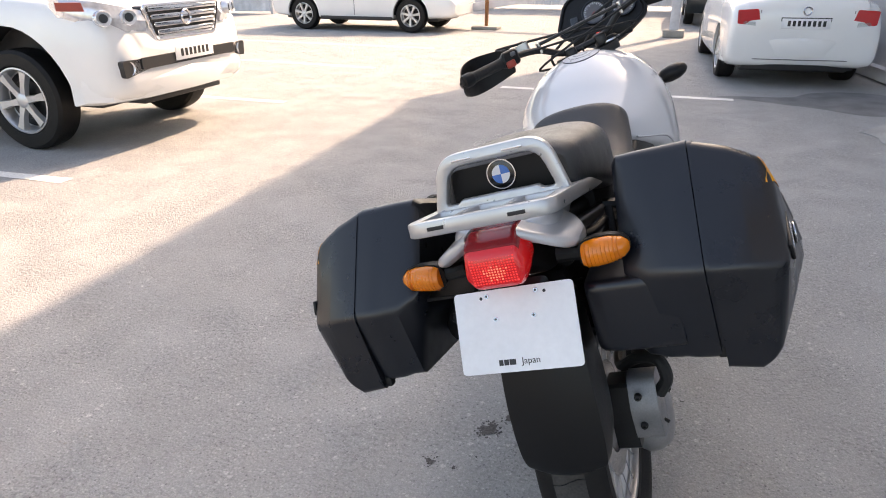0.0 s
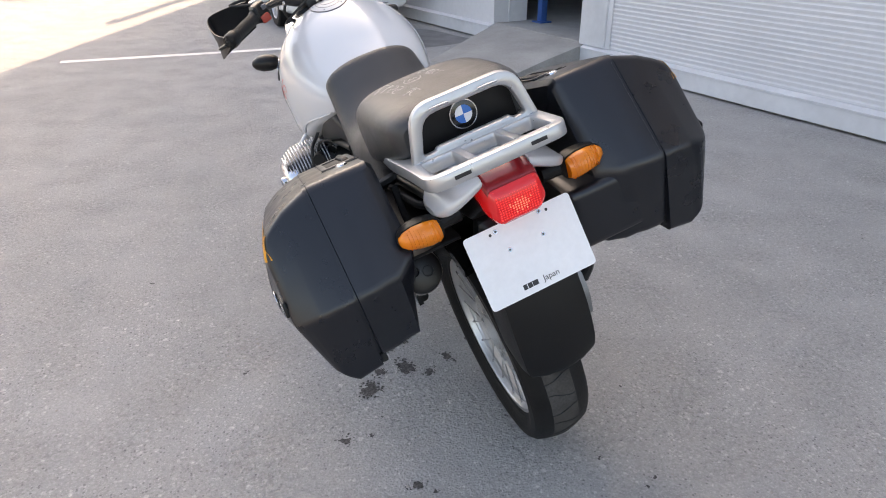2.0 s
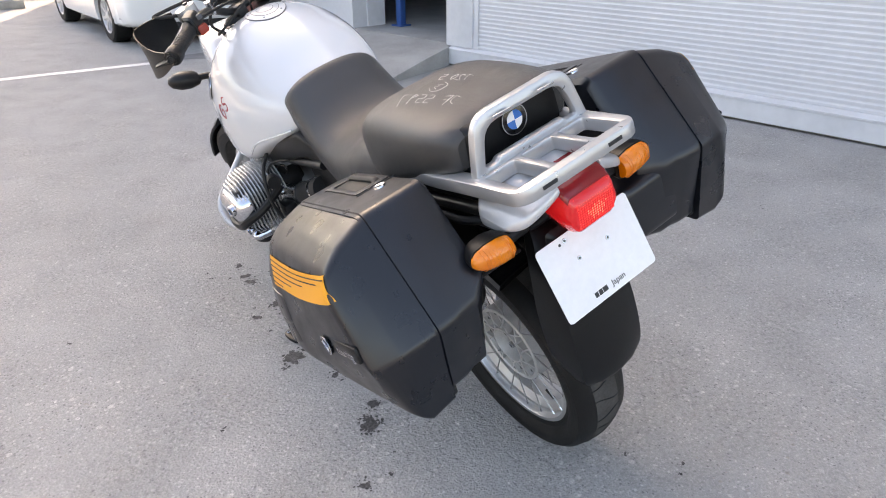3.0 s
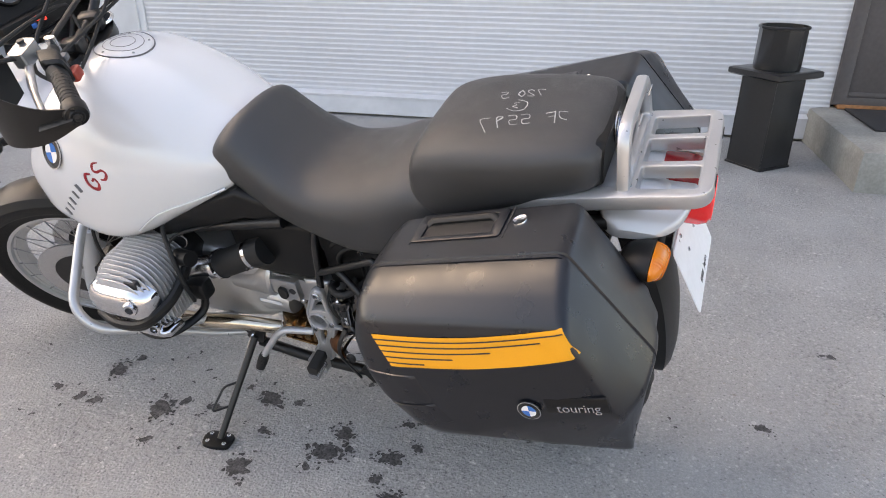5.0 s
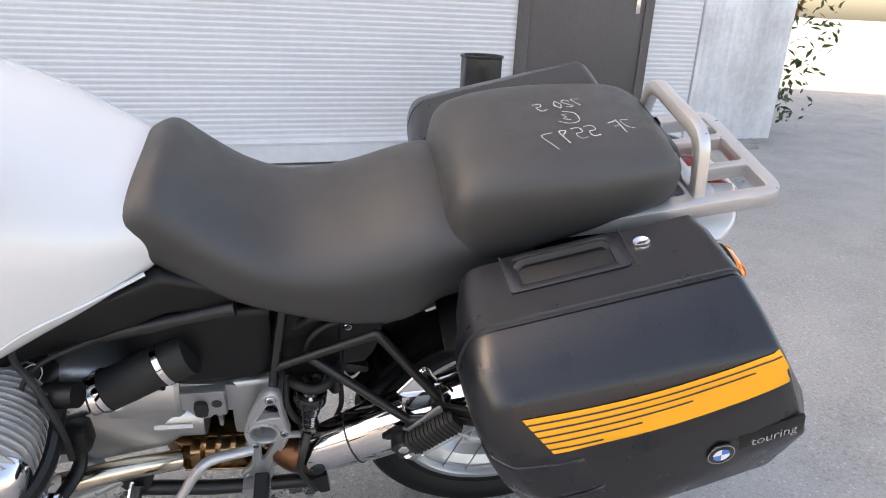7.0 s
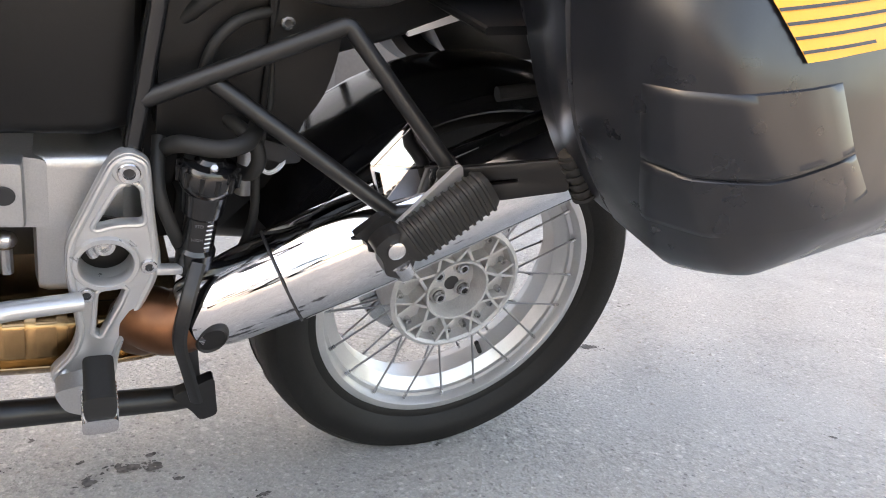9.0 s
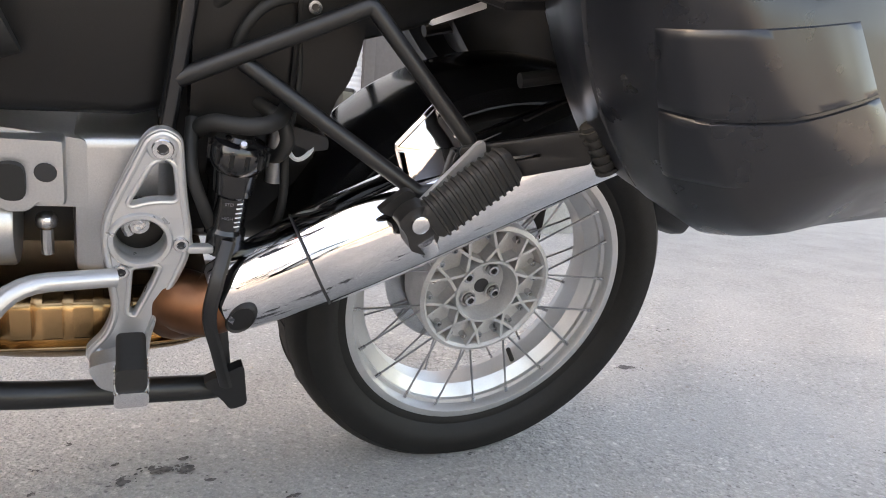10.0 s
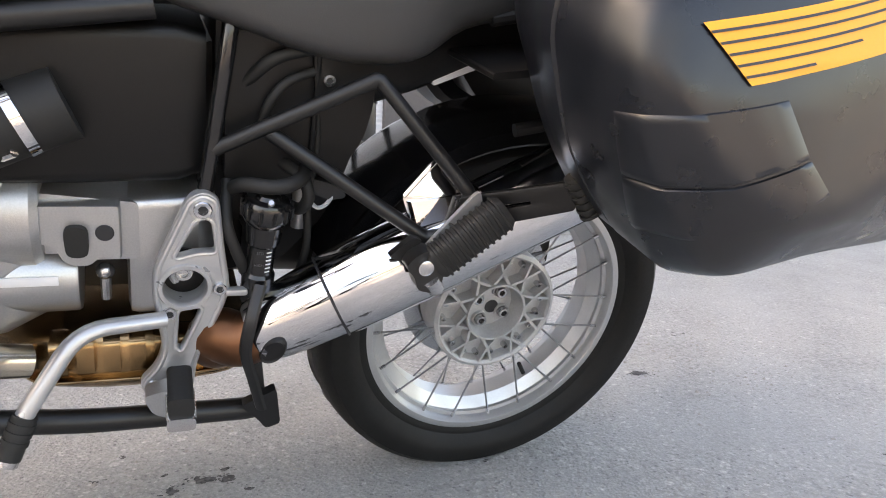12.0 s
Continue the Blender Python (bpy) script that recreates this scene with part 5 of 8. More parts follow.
part("tongue_cap", lathe(bmesh.new(), disc(0.0165, 0.008, 0.002), facing((-0.182, 0.838, 0.668), (-0.6, -0.7, 0.15)), 20), BLACK_PLASTIC, bike)
part("cap_ring", lathe(bmesh.new(), [(0.0165, 0.0), (0.0165, 0.009), (0.0185, 0.009), (0.0185, 0.0)], facing((-0.182, 0.838, 0.668), (-0.6, -0.7, 0.15)), 24, True), STEEL, bike)

# -- side cases --
CASE = {"a": (0.184, 0.888), "b": (-0.172, 0.993), "c": (-0.326, 0.806), "d": (-0.294, 0.636), "e": (0.046, 0.592), "f": (0.147, 0.692), "g": (0.200, 0.815)}


def case_ring(x, pts, r=0.03):
    return [(x, y, z) for y, z in rounded(pts, [r * 1.2, r * 0.55, r * 0.5, r * 0.6, r * 1.35, r * 2.0, r * 1.6], 4)]


def side_case(s, label):
    """A hard case: inner shell with handle and an outer lid with its decals; s is its side."""
    full = [(y, z) for y, z in CASE.values()]
    drop = 0.016 if s > 0 else 0.0
    full[3], full[4] = (full[3][0], full[3][1] - drop), (full[4][0], full[4][1] - drop * 0.6)

    def moved(deltas, k=1.0):
        return [(p[0] + d[0] * k, p[1] + d[1] * k) for p, d in zip(full, deltas)]

    if s < 0:   # the silencer passes below the inner shell on this side
        cut = [(-0.012, -0.016), (0.014, -0.016), (0.045, 0.02), (0.05, 0.15), (-0.03, 0.10), (-0.055, 0.02), (-0.042, -0.012)]
        cut2 = [(-0.004, -0.002), (0.006, -0.002), (0.030, 0.01), (0.035, 0.12), (-0.012, 0.075), (-0.042, 0.01), (-0.030, -0.008)]
    else:
        cut = [(-0.012, -0.016), (0.014, -0.016), (0.045, 0.0), (0.03, 0.012), (-0.01, 0.02), (-0.012, 0.02), (-0.012, 0.0)]
        cut2 = [(-0.004, -0.002), (0.006, -0.002), (0.034, 0.0), (0.02, 0.006), (0, 0.01), (0, 0.01), (0, 0)]
    step = [(0, 0), (0.001, 0), (0.010, 0), (0.008, 0.004), (-0.004, 0.002), (-0.022, 0.0), (-0.015, -0.003)] if s < 0 else [(0, 0), (0.001, 0), (0.010, 0), (0.008, 0.002), (0, -0.002), (0.012, -0.006), (0, 0)]
    rings = [case_ring(s * 0.203, moved(cut)), case_ring(s * 0.214, moved(cut2)), case_ring(s * 0.228, moved(cut2, 0.8)), case_ring(s * 0.250, moved(step)), case_ring(s * 0.280, moved(step, 0.85)),
             case_ring(s * 0.298, moved(step, 0.25)), case_ring(s * 0.325, full), case_ring(s * 0.338, full)]
    shrink = [((p[0] + 0.06) * 0.985 - 0.06, (p[1] - 0.80) * 0.985 + 0.80) for p in full]
    rings += [case_ring(s * 0.340, shrink), case_ring(s * 0.348, shrink)]
    body = part("side_case", loft(bmesh.new(), rings), CASE_GREY, bike, label)
    if s > 0:   # a deeper lower half reaches in behind the wheel
        low = [(-0.306, 0.800), (-0.300, 0.652), (0.02, 0.626), (0.085, 0.70), (0.06, 0.800)]
        rows = [[(x, y, z) for y, z in rounded([(y * q, 0.70 + (z - 0.70) * q) for y, z in low], 0.02, 4)] for x, q in ((0.128, 0.95), (0.138, 0.985), (0.160, 1.0), (0.285, 1.0))]
        part("lower_shell", loft(bmesh.new(), rows), CASE_GREY, body)
    low = drop * 1.6
    lid_rings = [  # seam, flank, shoulder, face edge, inner face: corners a to g as in CASE, with how far out each lies
        [(0.346, 0.184, 0.884), (0.346, -0.175, 0.988), (0.346, -0.325, 0.806), (0.346, -0.306, 0.622 - drop), (0.346, 0.046, 0.590), (0.346, 0.147, 0.690), (0.346, 0.199, 0.815)],
        [(0.350, 0.184, 0.884), (0.350, -0.175, 0.988), (0.350, -0.325, 0.806), (0.350, -0.306, 0.622 - drop), (0.350, 0.046, 0.590), (0.350, 0.147, 0.690), (0.350, 0.199, 0.815)],
        [(0.398, 0.180, 0.871), (0.402, -0.184, 0.971), (0.408, -0.320, 0.801), (0.400, -0.309, 0.616 - low * 0.6), (0.412, 0.050, 0.589), (0.412, 0.147, 0.692), (0.400, 0.193, 0.810)],
        [(0.440, 0.163, 0.852), (0.448, -0.199, 0.944), (0.464, -0.296, 0.786), (0.435, -0.303, 0.660 - low), (0.474, 0.044, 0.616), (0.462, 0.137, 0.708), (0.446, 0.177, 0.800)],
        [(0.460, 0.134, 0.826), (0.464, -0.212, 0.908), (0.470, -0.278, 0.797), (0.503, -0.055, 0.692), (0.508, 0.022, 0.682), (0.492, 0.108, 0.730), (0.473, 0.148, 0.790)],
        [(0.477, 0.060, 0.812), (0.475, -0.150, 0.862), (0.479, -0.205, 0.806), (0.497, -0.040, 0.735), (0.501, 0.015, 0.728), (0.494, 0.062, 0.752), (0.485, 0.085, 0.786)]]
    curves = [np.array([(s * x, y, z) for x, y, z in rounded(ring, [r * q for q in (1.2, 0.55, 0.35, 0.45, 1.35, 2.0, 1.6)], 5)]) for ring, r in zip(lid_rings, (0.03, 0.03, 0.03, 0.03, 0.028, 0.03))]
    fine_rings = [curves[0], curves[1], curves[2]]
    for a, b, c, d in zip(curves[1:4], curves[2:5], curves[3:6], [curves[4], curves[5], 2 * curves[5] - curves[4]]):
        for k in range(1, 6):   # eased between the rings, so that the shoulder is soft
            t = k / 5
            cr = 0.5 * (2 * b + (c - a) * t + (2 * a - 5 * b + 4 * c - d) * t * t + (3 * b - a - 3 * c + d) * t ** 3)
            fine_rings.append(0.45 * cr + 0.55 * (b + (c - b) * t))
    lid_bm = loft(bmesh.new(), [[tuple(q) for q in ring] for ring in fine_rings])
    bmesh.ops.triangulate(lid_bm, faces=[f for f in lid_bm.faces if len(f.verts) > 3])
    bmesh.ops.recalc_face_normals(lid_bm, faces=lid_bm.faces)
    tree = BVHTree.FromBMesh(lid_bm)
    lid = part("lid", lid_bm, CASE_BLACK, body, "black grained plastic lid", 50)

    def lid_x(y, z):
        """How far out the lid's face lies at y, z."""
        for k in range(12):
            at = tree.ray_cast(Vector((s * 0.9, y + (-0.07 - y) * 0.01 * k, z + (0.76 - z) * 0.01 * k)), Vector((-s, 0, 0)))[0]
            if at:
                return abs(at.x)
        return 0.40

    def strip(name, mat, quad, out, cols=18, rows=5, label2="", bow=0.010):
        """A thin sheet laid on the lid between four corners (y, z): front-top, rear-top, rear-bottom, front-bottom."""
        bm = bmesh.new()
        ft, rt, rb, fb = (Vector(q) for q in quad)
        vs = []
        for i in range(cols + 1):
            u = i / cols
            t, b = ft.lerp(rt, u), fb.lerp(rb, u)
            sag = bow * math.sin(math.pi * u)
            vs.append([bm.verts.new((s * (lid_x(p.x, p.y - sag) + out), p.x, p.y - sag)) for p in (t.lerp(b, j / rows) for j in range(rows + 1))])
        for a, b in zip(vs, vs[1:]):
            for j in range(rows):
                bm.faces.new((a[j], a[j + 1], b[j + 1], b[j]))
        return part(name, bm, mat, lid, label2)

    ft, rt, rb, fb = Vector((0.132, 0.839)), Vector((-0.194, 0.943)), Vector((-0.224, 0.905)), Vector((0.088, 0.799))
    strip("stripe", YELLOW, (ft, rt, rb, fb), 0.0022, 40, 14, "yellow reflective tape with black pinstripes")
    for k, end in enumerate((0.995, 0.88, 0.62, 0.40, 0.22)):
        v0, v1 = (k + 0.70) / 5.6, (k + 0.94) / 5.6
        l0, l1 = ft.lerp(fb, v0), ft.lerp(fb, v1)
        e0, e1 = rt.lerp(rb, v0), rt.lerp(rb, v1)
        # each pinstripe follows the tape's own bow as far as it goes
        bm = bmesh.new()
        prev = None
        for i in range(33):
            u = end * i / 32
            sag = 0.010 * math.sin(math.pi * u)
            pair = [bm.verts.new((s * (lid_x(p.x, p.y - sag) + 0.0032), p.x, p.y - sag)) for p in (l0.lerp(e0, u), l1.lerp(e1, u))]
            if prev:
                bm.faces.new((prev[0], prev[1], pair[1], pair[0]))
            prev = pair
        part("pinstripe", bm, INK, lid)
    # badge plate with a word
    bx = lid_x(-0.15, 0.775)
    roundel((s * (bx + 0.001), -0.153, 0.781), (s, 0, 0.05), (0, 0.25, 1), 0.0195, lid)
    bx = lid_x(-0.225, 0.806)
    fm = facing((s * (bx + 0.0005), -0.225, 0.806), (s, -0.06, 0.10), (0, 0.28 * -1, 1) if s > 0 else (0, 0.28, 1))
    part("badge_plate", new_box((-0.050, -0.015, -0.006), (0.050, 0.017, 0.0016), 0.003, fm), BLACK_PLASTIC, lid)
    lettering("word", "touring", 0.0235, fm @ Matrix.Translation((0.003, -0.003, 0.0022)), STEEL, lid, 0.0008, 0.0, 1.0, "raised silver lettering")
    # scuff panel at the front foot of the lid: two raised fields with rounded rims
    edges = [[Vector(q) for q in line] for line in (((0.424, 0.172, 0.757), (0.478, 0.136, 0.772), (0.484, 0.046, 0.791)), ((0.425, 0.145, 0.699), (0.490, 0.100, 0.714), (0.497, 0.009, 0.744)), ((0.410, 0.101, 0.644), (0.482, 0.069, 0.665), (0.505, -0.026, 0.715)))]

    def along(line, u):
        a, b, c = line
        p = a * (1 - u) * (1 - 2 * u) + b * 4 * u * (1 - u) + c * u * (2 * u - 1)
        return Vector((s * p.x, p.y, p.z))

    def on_lid(p, out):
        at, nrm = tree.find_nearest(p)[:2]
        return at + (-nrm if nrm.x * s < 0 else nrm) * out

    for upper, lower in zip(edges, edges[1:]):
        bm = bmesh.new()
        vs = []
        for i in range(25):
            u = i / 24
            t, b = along(upper, u), along(lower, u)
            vs.append([bm.verts.new(on_lid(t.lerp(b, v), 0.0024 if 0 < k < 9 and 0 < i < 24 else 0.0002)) for k, v in enumerate((0.0, 0.02, 0.12, 0.25, 0.4, 0.55, 0.7, 0.85, 0.94, 0.96))])
        for a, b in zip(vs, vs[1:]):
            for k in range(9):
                bm.faces.new((a[k], a[k + 1], b[k + 1], b[k]))
        part("scuff_panel", bm, CASE_BLACK, lid, "", 60)
    # handle, lock and top seams of the inner shell
    def top(y):
        t = (0.184 - y) / (0.184 + 0.172)
        return 0.888 + 0.105 * t

    zc = top(0.035)
    tilt = math.atan2(0.105, 0.356)
    tm = Matrix.Translation((s * 0.255, 0.035, zc)) @ Matrix.Rotation(-tilt, 4, "X")
    part("handle_recess", new_box((-0.026, -0.070, -0.012), (0.030, 0.070, 0.0004), 0.004, tm), DEEP_BLACK, body)
    cut_plate("handle_frame", rounded([(-0.036, -0.088), (0.040, -0.088), (0.040, 0.088), (-0.036, 0.088)], 0.008, 3), [rounded([(-0.026, -0.070), (0.030, -0.070), (0.030, 0.070), (-0.026, 0.070)], 0.006, 3)], 0.004, tm @ Matrix.Translation((0, 0, 0.001)), CASE_GREY, body, 0.001)
    part("handle", new_tube([tm @ Vector(q) for q in round_path([(-0.012 * s, -0.071, -0.004), (-0.020 * s, -0.062, 0.003), (-0.020 * s, 0.062, 0.003), (-0.012 * s, 0.071, -0.004)], 0.012)], 0.0085, 10, 0.8), DEEP_BLACK, body, "black carrying handle")
    for y in (-0.095, 0.088):
        part("top_seam", new_box((-0.040, y - 0.0014, -0.001), (0.045, y + 0.0014, 0.0012), 0, tm), INK, body)
    lm = Matrix.Translation((s * 0.252, -0.076, top(-0.076))) @ Matrix.Rotation(-tilt, 4, "X")
    part("lock", lathe(bmesh.new(), [(0, 0.002), (0.010, 0.002), (0.0125, 0.0035), (0.0135, 0.001), (0.0135, -0.003)], lm, 24), CHROME, body, "round silver lock")
    part("lock_slot", new_box((-0.001, -0.006, 0.0018), (0.001, 0.006, 0.0026), 0, lm), INK, body)
    # rear hinges and rubber feet
    for x, y in ((0.30, -0.22), (0.34, -0.285), (0.40, -0.26)):
        part("foot", new_box((s * x - 0.008, y - 0.010, 0.622), (s * x + 0.008, y + 0.010, 0.645), 0.004), SOFT_RUBBER, body)
    if s < 0:   # ribbed rubber buffer above the silencer
        p0, p1 = Vector((-0.300, 0.104, 0.655)), Vector((-0.308, 0.072, 0.612))
        buf = part("rubber_buffer", new_tube([p0, p1], 0.0105, 14), SOFT_RUBBER, body, "black ribbed rubber buffer")
        for k in range(6):
            c_ = p0.lerp(p1, 0.08 + 0.168 * k)
            part("buffer_rib", new_tube([c_, c_ + (p1 - p0) * 0.07], 0.0130, 14), SOFT_RUBBER, buf)
    # carrier claws toward the bike
    part("claw", new_tube([(s * 0.175, 0.05, 0.83), (s * 0.13, 0.04, 0.84)], 0.014, 8), BLACK_STEEL, body)
    return body


side_case(-1, "black hard side case, two shells, yellow striped lid")
side_case(1, "black hard side case, two shells, yellow striped lid")
# mounting rails, blackened so that the recess behind each indicator stays dark
for s in (-1, 1):
    part("case_rail", new_tube(round_path([(s * 0.150, 0.16, 0.79), (s * 0.155, -0.02, 0.835), (s * 0.140, -0.17, 0.850), (s * 0.09, -0.22, 0.855)], 0.04), 0.009, 10), DEEP_BLACK, bike, "black steel case carrier rail")
    part("case_rail", new_tube(round_path([(s * 0.160, -0.05, 0.86), (s * 0.170, -0.14, 0.72), (s * 0.150, 0.10, 0.66)], 0.04), 0.009, 10), DEEP_BLACK, bike)

# -- frame and subframe --
def bar(name, pts, r, mat=None, label="", bend=0.03, seg=12):
    return part(name, new_tube(round_path(pts, bend) if len(pts) > 2 else pts, r, seg), mat or BLACK_STEEL, bike, label)


for s in (-1, 1):
    bar("frame_tube", [(s * 0.150, 0.472, 0.57), (s * 0.148, 0.450, 0.735), (s * 0.12, 0.44, 0.80)], 0.0088, GLOSS_BLACK, "black steel rear frame tube")
    bar("frame_tube", [(s * 0.150, 0.464, 0.622), (s * 0.170, 0.293, 0.716), (s * 0.222, 0.186, 0.605), (s * 0.228, 0.178, 0.580)], 0.0087, None, "black steel footrest bracket tube", 0.005)
    bar("frame_tube", [(s * 0.150, 0.411, 0.648), (s * 0.222, 0.232, 0.546), (s * 0.232, 0.195, 0.556), (s * 0.224, 0.182, 0.598)], 0.0087, None, "black steel footrest bracket tube", 0.005)
    bar("frame_tube", [(s * 0.13, 0.56, 0.775), (s * 0.13, 0.20, 0.80), (s * 0.12, -0.20, 0.88)], 0.014)
    bar("frame_tube", [(s * 0.150, 0.52, 0.765), (s * 0.165, 0.74, 0.725), (s * 0.16, 0.92, 0.685)], 0.013)
part("weld_tab", new_box((-0.162, 0.404, 0.644), (-0.146, 0.418, 0.653), 0.003), STEEL, bike)
# under-seat tray, battery box, tool tray
part("under_seat_tray", loft(bmesh.new(), [[(x, y, z) for x, z in rounded([(-w, zb), (w, zb), (w, zt), (-w, zt)], 0.02, 3)] for y, w, zb, zt in ((0.46, 0.12, 0.66, 0.80), (0.33, 0.125, 0.655, 0.80), (0.22, 0.11, 0.69, 0.84), (0.05, 0.105, 0.77, 0.87), (-0.20, 0.10, 0.80, 0.92))]), BLACK_PLASTIC, bike)
part("harness_cover", loft(bmesh.new(), [[(x, y, z) for y, z in rounded([(0.449, 0.577), (0.449, 0.745), (0.285, 0.752), (0.281, 0.678), (0.290, 0.632), (0.308, 0.602), (0.348, 0.5965), (0.356, 0.577)], [0.008, 0.006, 0.01, 0.02, 0.02, 0.012, 0.006, 0.006], 4)] for x in (-0.085, -0.122, -0.126)]), BLACK_PLASTIC, bike, "black plastic cover under the seat")
part("cover_ledge", loft(bmesh.new(), [[(x, y, z) for y, z in rounded([(0.360, 0.742), (0.300, 0.746), (0.300, 0.690), (0.352, 0.672)], 0.008, 3)] for x in (-0.120, -0.133, -0.136)]), BLACK_PLASTIC, bike)
part("cover_edge", new_tube([(-0.127, 0.3525, 0.58), (-0.130, 0.3520, 0.66), (-0.136, 0.3520, 0.74)], 0.0035, 8), BLACK_PLASTIC, bike)
bolt("cover_screw", (-0.136, 0.340, 0.703), (-1, 0, 0), 0.0072, 0.005, STEEL, bike)
bar("hose", smooth_line([(-0.128, 0.412, 0.640), (-0.136, 0.405, 0.672), (-0.136, 0.385, 0.698), (-0.130, 0.350, 0.712)], 5), 0.0055, SOFT_RUBBER, "black rubber hose")
bar("hose", smooth_line([(-0.120, 0.430, 0.690), (-0.135, 0.400, 0.722), (-0.135, 0.360, 0.735), (-0.12, 0.33, 0.735)], 5), 0.007, SOFT_RUBBER)
bar("hose", smooth_line([(-0.12, 0.35, 0.56), (-0.125, 0.345, 0.62), (-0.12, 0.35, 0.70)], 5), 0.004, SOFT_RUBBER)
part("white_bracket", new_box((-0.105, 0.135, 0.712), (-0.095, 0.205, 0.722), 0.002, Matrix.Translation((-0.1, 0.17, 0.717)) @ Matrix.Rotation(radians(-24), 4, "X") @ Matrix.Translation((0.1, -0.17, -0.717))), PLATE_WHITE, bike)
# inner mudguard and harness cover that close the space behind the shock
part("inner_guard", loft(bmesh.new(), [[(x, y, z) for y, z in rounded([(0.475, 0.50), (0.475, 0.72), (0.285, 0.76), (0.262, 0.69), (0.282, 0.615), (0.310, 0.52)], 0.012, 3)] for x in (-0.075, -0.065, 0.06, 0.07)]), BLACK_PLASTIC, bike)
part("inner_guard", loft(bmesh.new(), [[(x, y, z) for y, z in rounded([(0.470, 0.40), (0.470, 0.57), (0.30, 0.57), (0.29, 0.50), (0.36, 0.42)], 0.012, 3)] for x in (-0.02, -0.01, 0.06, 0.07)]), BLACK_PLASTIC, bike)
# black panel over the silencer, below the case rails: added to keep the sky out of the chrome
part("sky_blocking_panel", loft(bmesh.new(), [[(x, y, z) for y, z in rounded([(0.19, 0.738), (0.19, 0.746), (-0.10, 0.790), (-0.26, 0.800), (-0.26, 0.792), (-0.10, 0.780)], 0.002, 1)] for x in (-0.238, -0.10)]), BLACK_PLASTIC, bike)
# airbox side cover and intake
rings = []
for y, w, zb, zt in ((0.470, 0.130, 0.585, 0.742), (0.50, 0.138, 0.578, 0.748), (0.60, 0.142, 0.574, 0.740), (0.68, 0.140, 0.572, 0.732), (0.72, 0.120, 0.585, 0.72)):
    rings.append([(x, y, z) for x, z in rounded([(-w, zb), (w, zb), (w, zt), (-w, zt)], 0.016, 3)])
part("airbox", loft(bmesh.new(), rings), BLACK_PLASTIC, bike, "matt black airbox cover")
for s in (-1, 1):
    tb = part("intake_tube", new_tube(smooth_line([(s * 0.150, 0.60, 0.665), (s * 0.158, 0.66, 0.640), (s * 0.166, 0.705, 0.620), (s * 0.173, 0.746, 0.603)], 5), 0.036, 20), SOFT_RUBBER, bike, "black rubber intake tube")
    p0, p1 = Vector((s * 0.155, 0.642, 0.648)), Vector((s * 0.1575, 0.652, 0.6435))
    part("hose_clamp", lathe(bmesh.new(), [(0.0365, -0.005), (0.0385, -0.005), (0.0385, 0.005), (0.0365, 0.005)], along(p0, p1), 32, True), CHROME, tb, "bright steel hose clamp")
    part("clamp_screw", new_tube([p0 + Vector((s * 0.034, 0, -0.022)), p0 + Vector((s * 0.026, 0.012, -0.030))], 0.0045, 8), CHROME, tb)
    thr = part("throttle_body", lathe(bmesh.new(), [(0, 0), (0.034, 0), (0.034, 0.02), (0.028, 0.024), (0.028, 0.07), (0.034, 0.075), (0.034, 0.09), (0, 0.09)], along((s * 0.173, 0.744, 0.604), (s * 0.206, 0.835, 0.598)), 24), STEEL, bike, "bright cast throttle body")
    part("throttle_clamp", lathe(bmesh.new(), [(0.0365, -0.005), (0.0390, -0.005), (0.0390, 0.005), (0.0365, 0.005)], along((s * 0.1715, 0.737, 0.607), (s * 0.173, 0.746, 0.603)), 32, True), CHROME, thr, "bright steel hose clamp")
    part("throttle_cover", new_box((s * 0.225 - 0.022, 0.755, 0.535), (s * 0.225 + 0.022, 0.835, 0.592), 0.012), BLACK_PLASTIC, thr)
    part("throttle_cable", new_tube(smooth_line([(s * 0.225, 0.80, 0.61), (s * 0.235, 0.83, 0.67), (s * 0.215, 0.80, 0.72), (s * 0.18, 0.72, 0.74)], 5), 0.004, 8), SOFT_RUBBER, thr)

# -- engine and gearbox --
rings = []
for y, w, zb, zt in ((0.64, 0.125, 0.40, 0.575), (0.68, 0.142, 0.385, 0.60), (0.80, 0.150, 0.365, 0.63), (0.95, 0.150, 0.36, 0.64), (1.02, 0.14, 0.37, 0.62), (1.05, 0.11, 0.40, 0.58)):
    rings.append([(x, y, z) for x, z in rounded([(-w, zb), (w, zb), (w, zt), (-w, zt)], 0.04, 4)])
part("crankcase", loft(bmesh.new(), rings), CAST_ALU, bike, "silver cast crankcase")
rings = []
for y, w, zb, zt in ((0.455, 0.085, 0.41, 0.545), (0.469, 0.114, 0.403, 0.553), (0.476, 0.120, 0.400, 0.556), (0.543, 0.122, 0.400, 0.552), (0.551, 0.120, 0.402, 0.550), (0.554, 0.110, 0.410, 0.542)):
    rings.append([(x, y, z) for x, z in rounded([(-w, zb), (w, zb), (w, zt), (-w, zt)], 0.014, 3)])
gb = part("gearbox", loft(bmesh.new(), rings), CAST_ALU, bike, "silver cast gearbox housing")
part("gearbox_bridge", loft(bmesh.new(), [[(x, y, z) for y, z in rounded([(0.540, 0.478), (0.670, 0.478), (0.670, 0.562), (0.540, 0.548)], 0.006, 2)] for x in (-0.122, -0.116, 0.116, 0.122)]), CAST_ALU, gb)
part("gearbox_core", new_box((-0.055, 0.545, 0.405), (0.10, 0.655, 0.482), 0.006), BLACK_STEEL, gb)
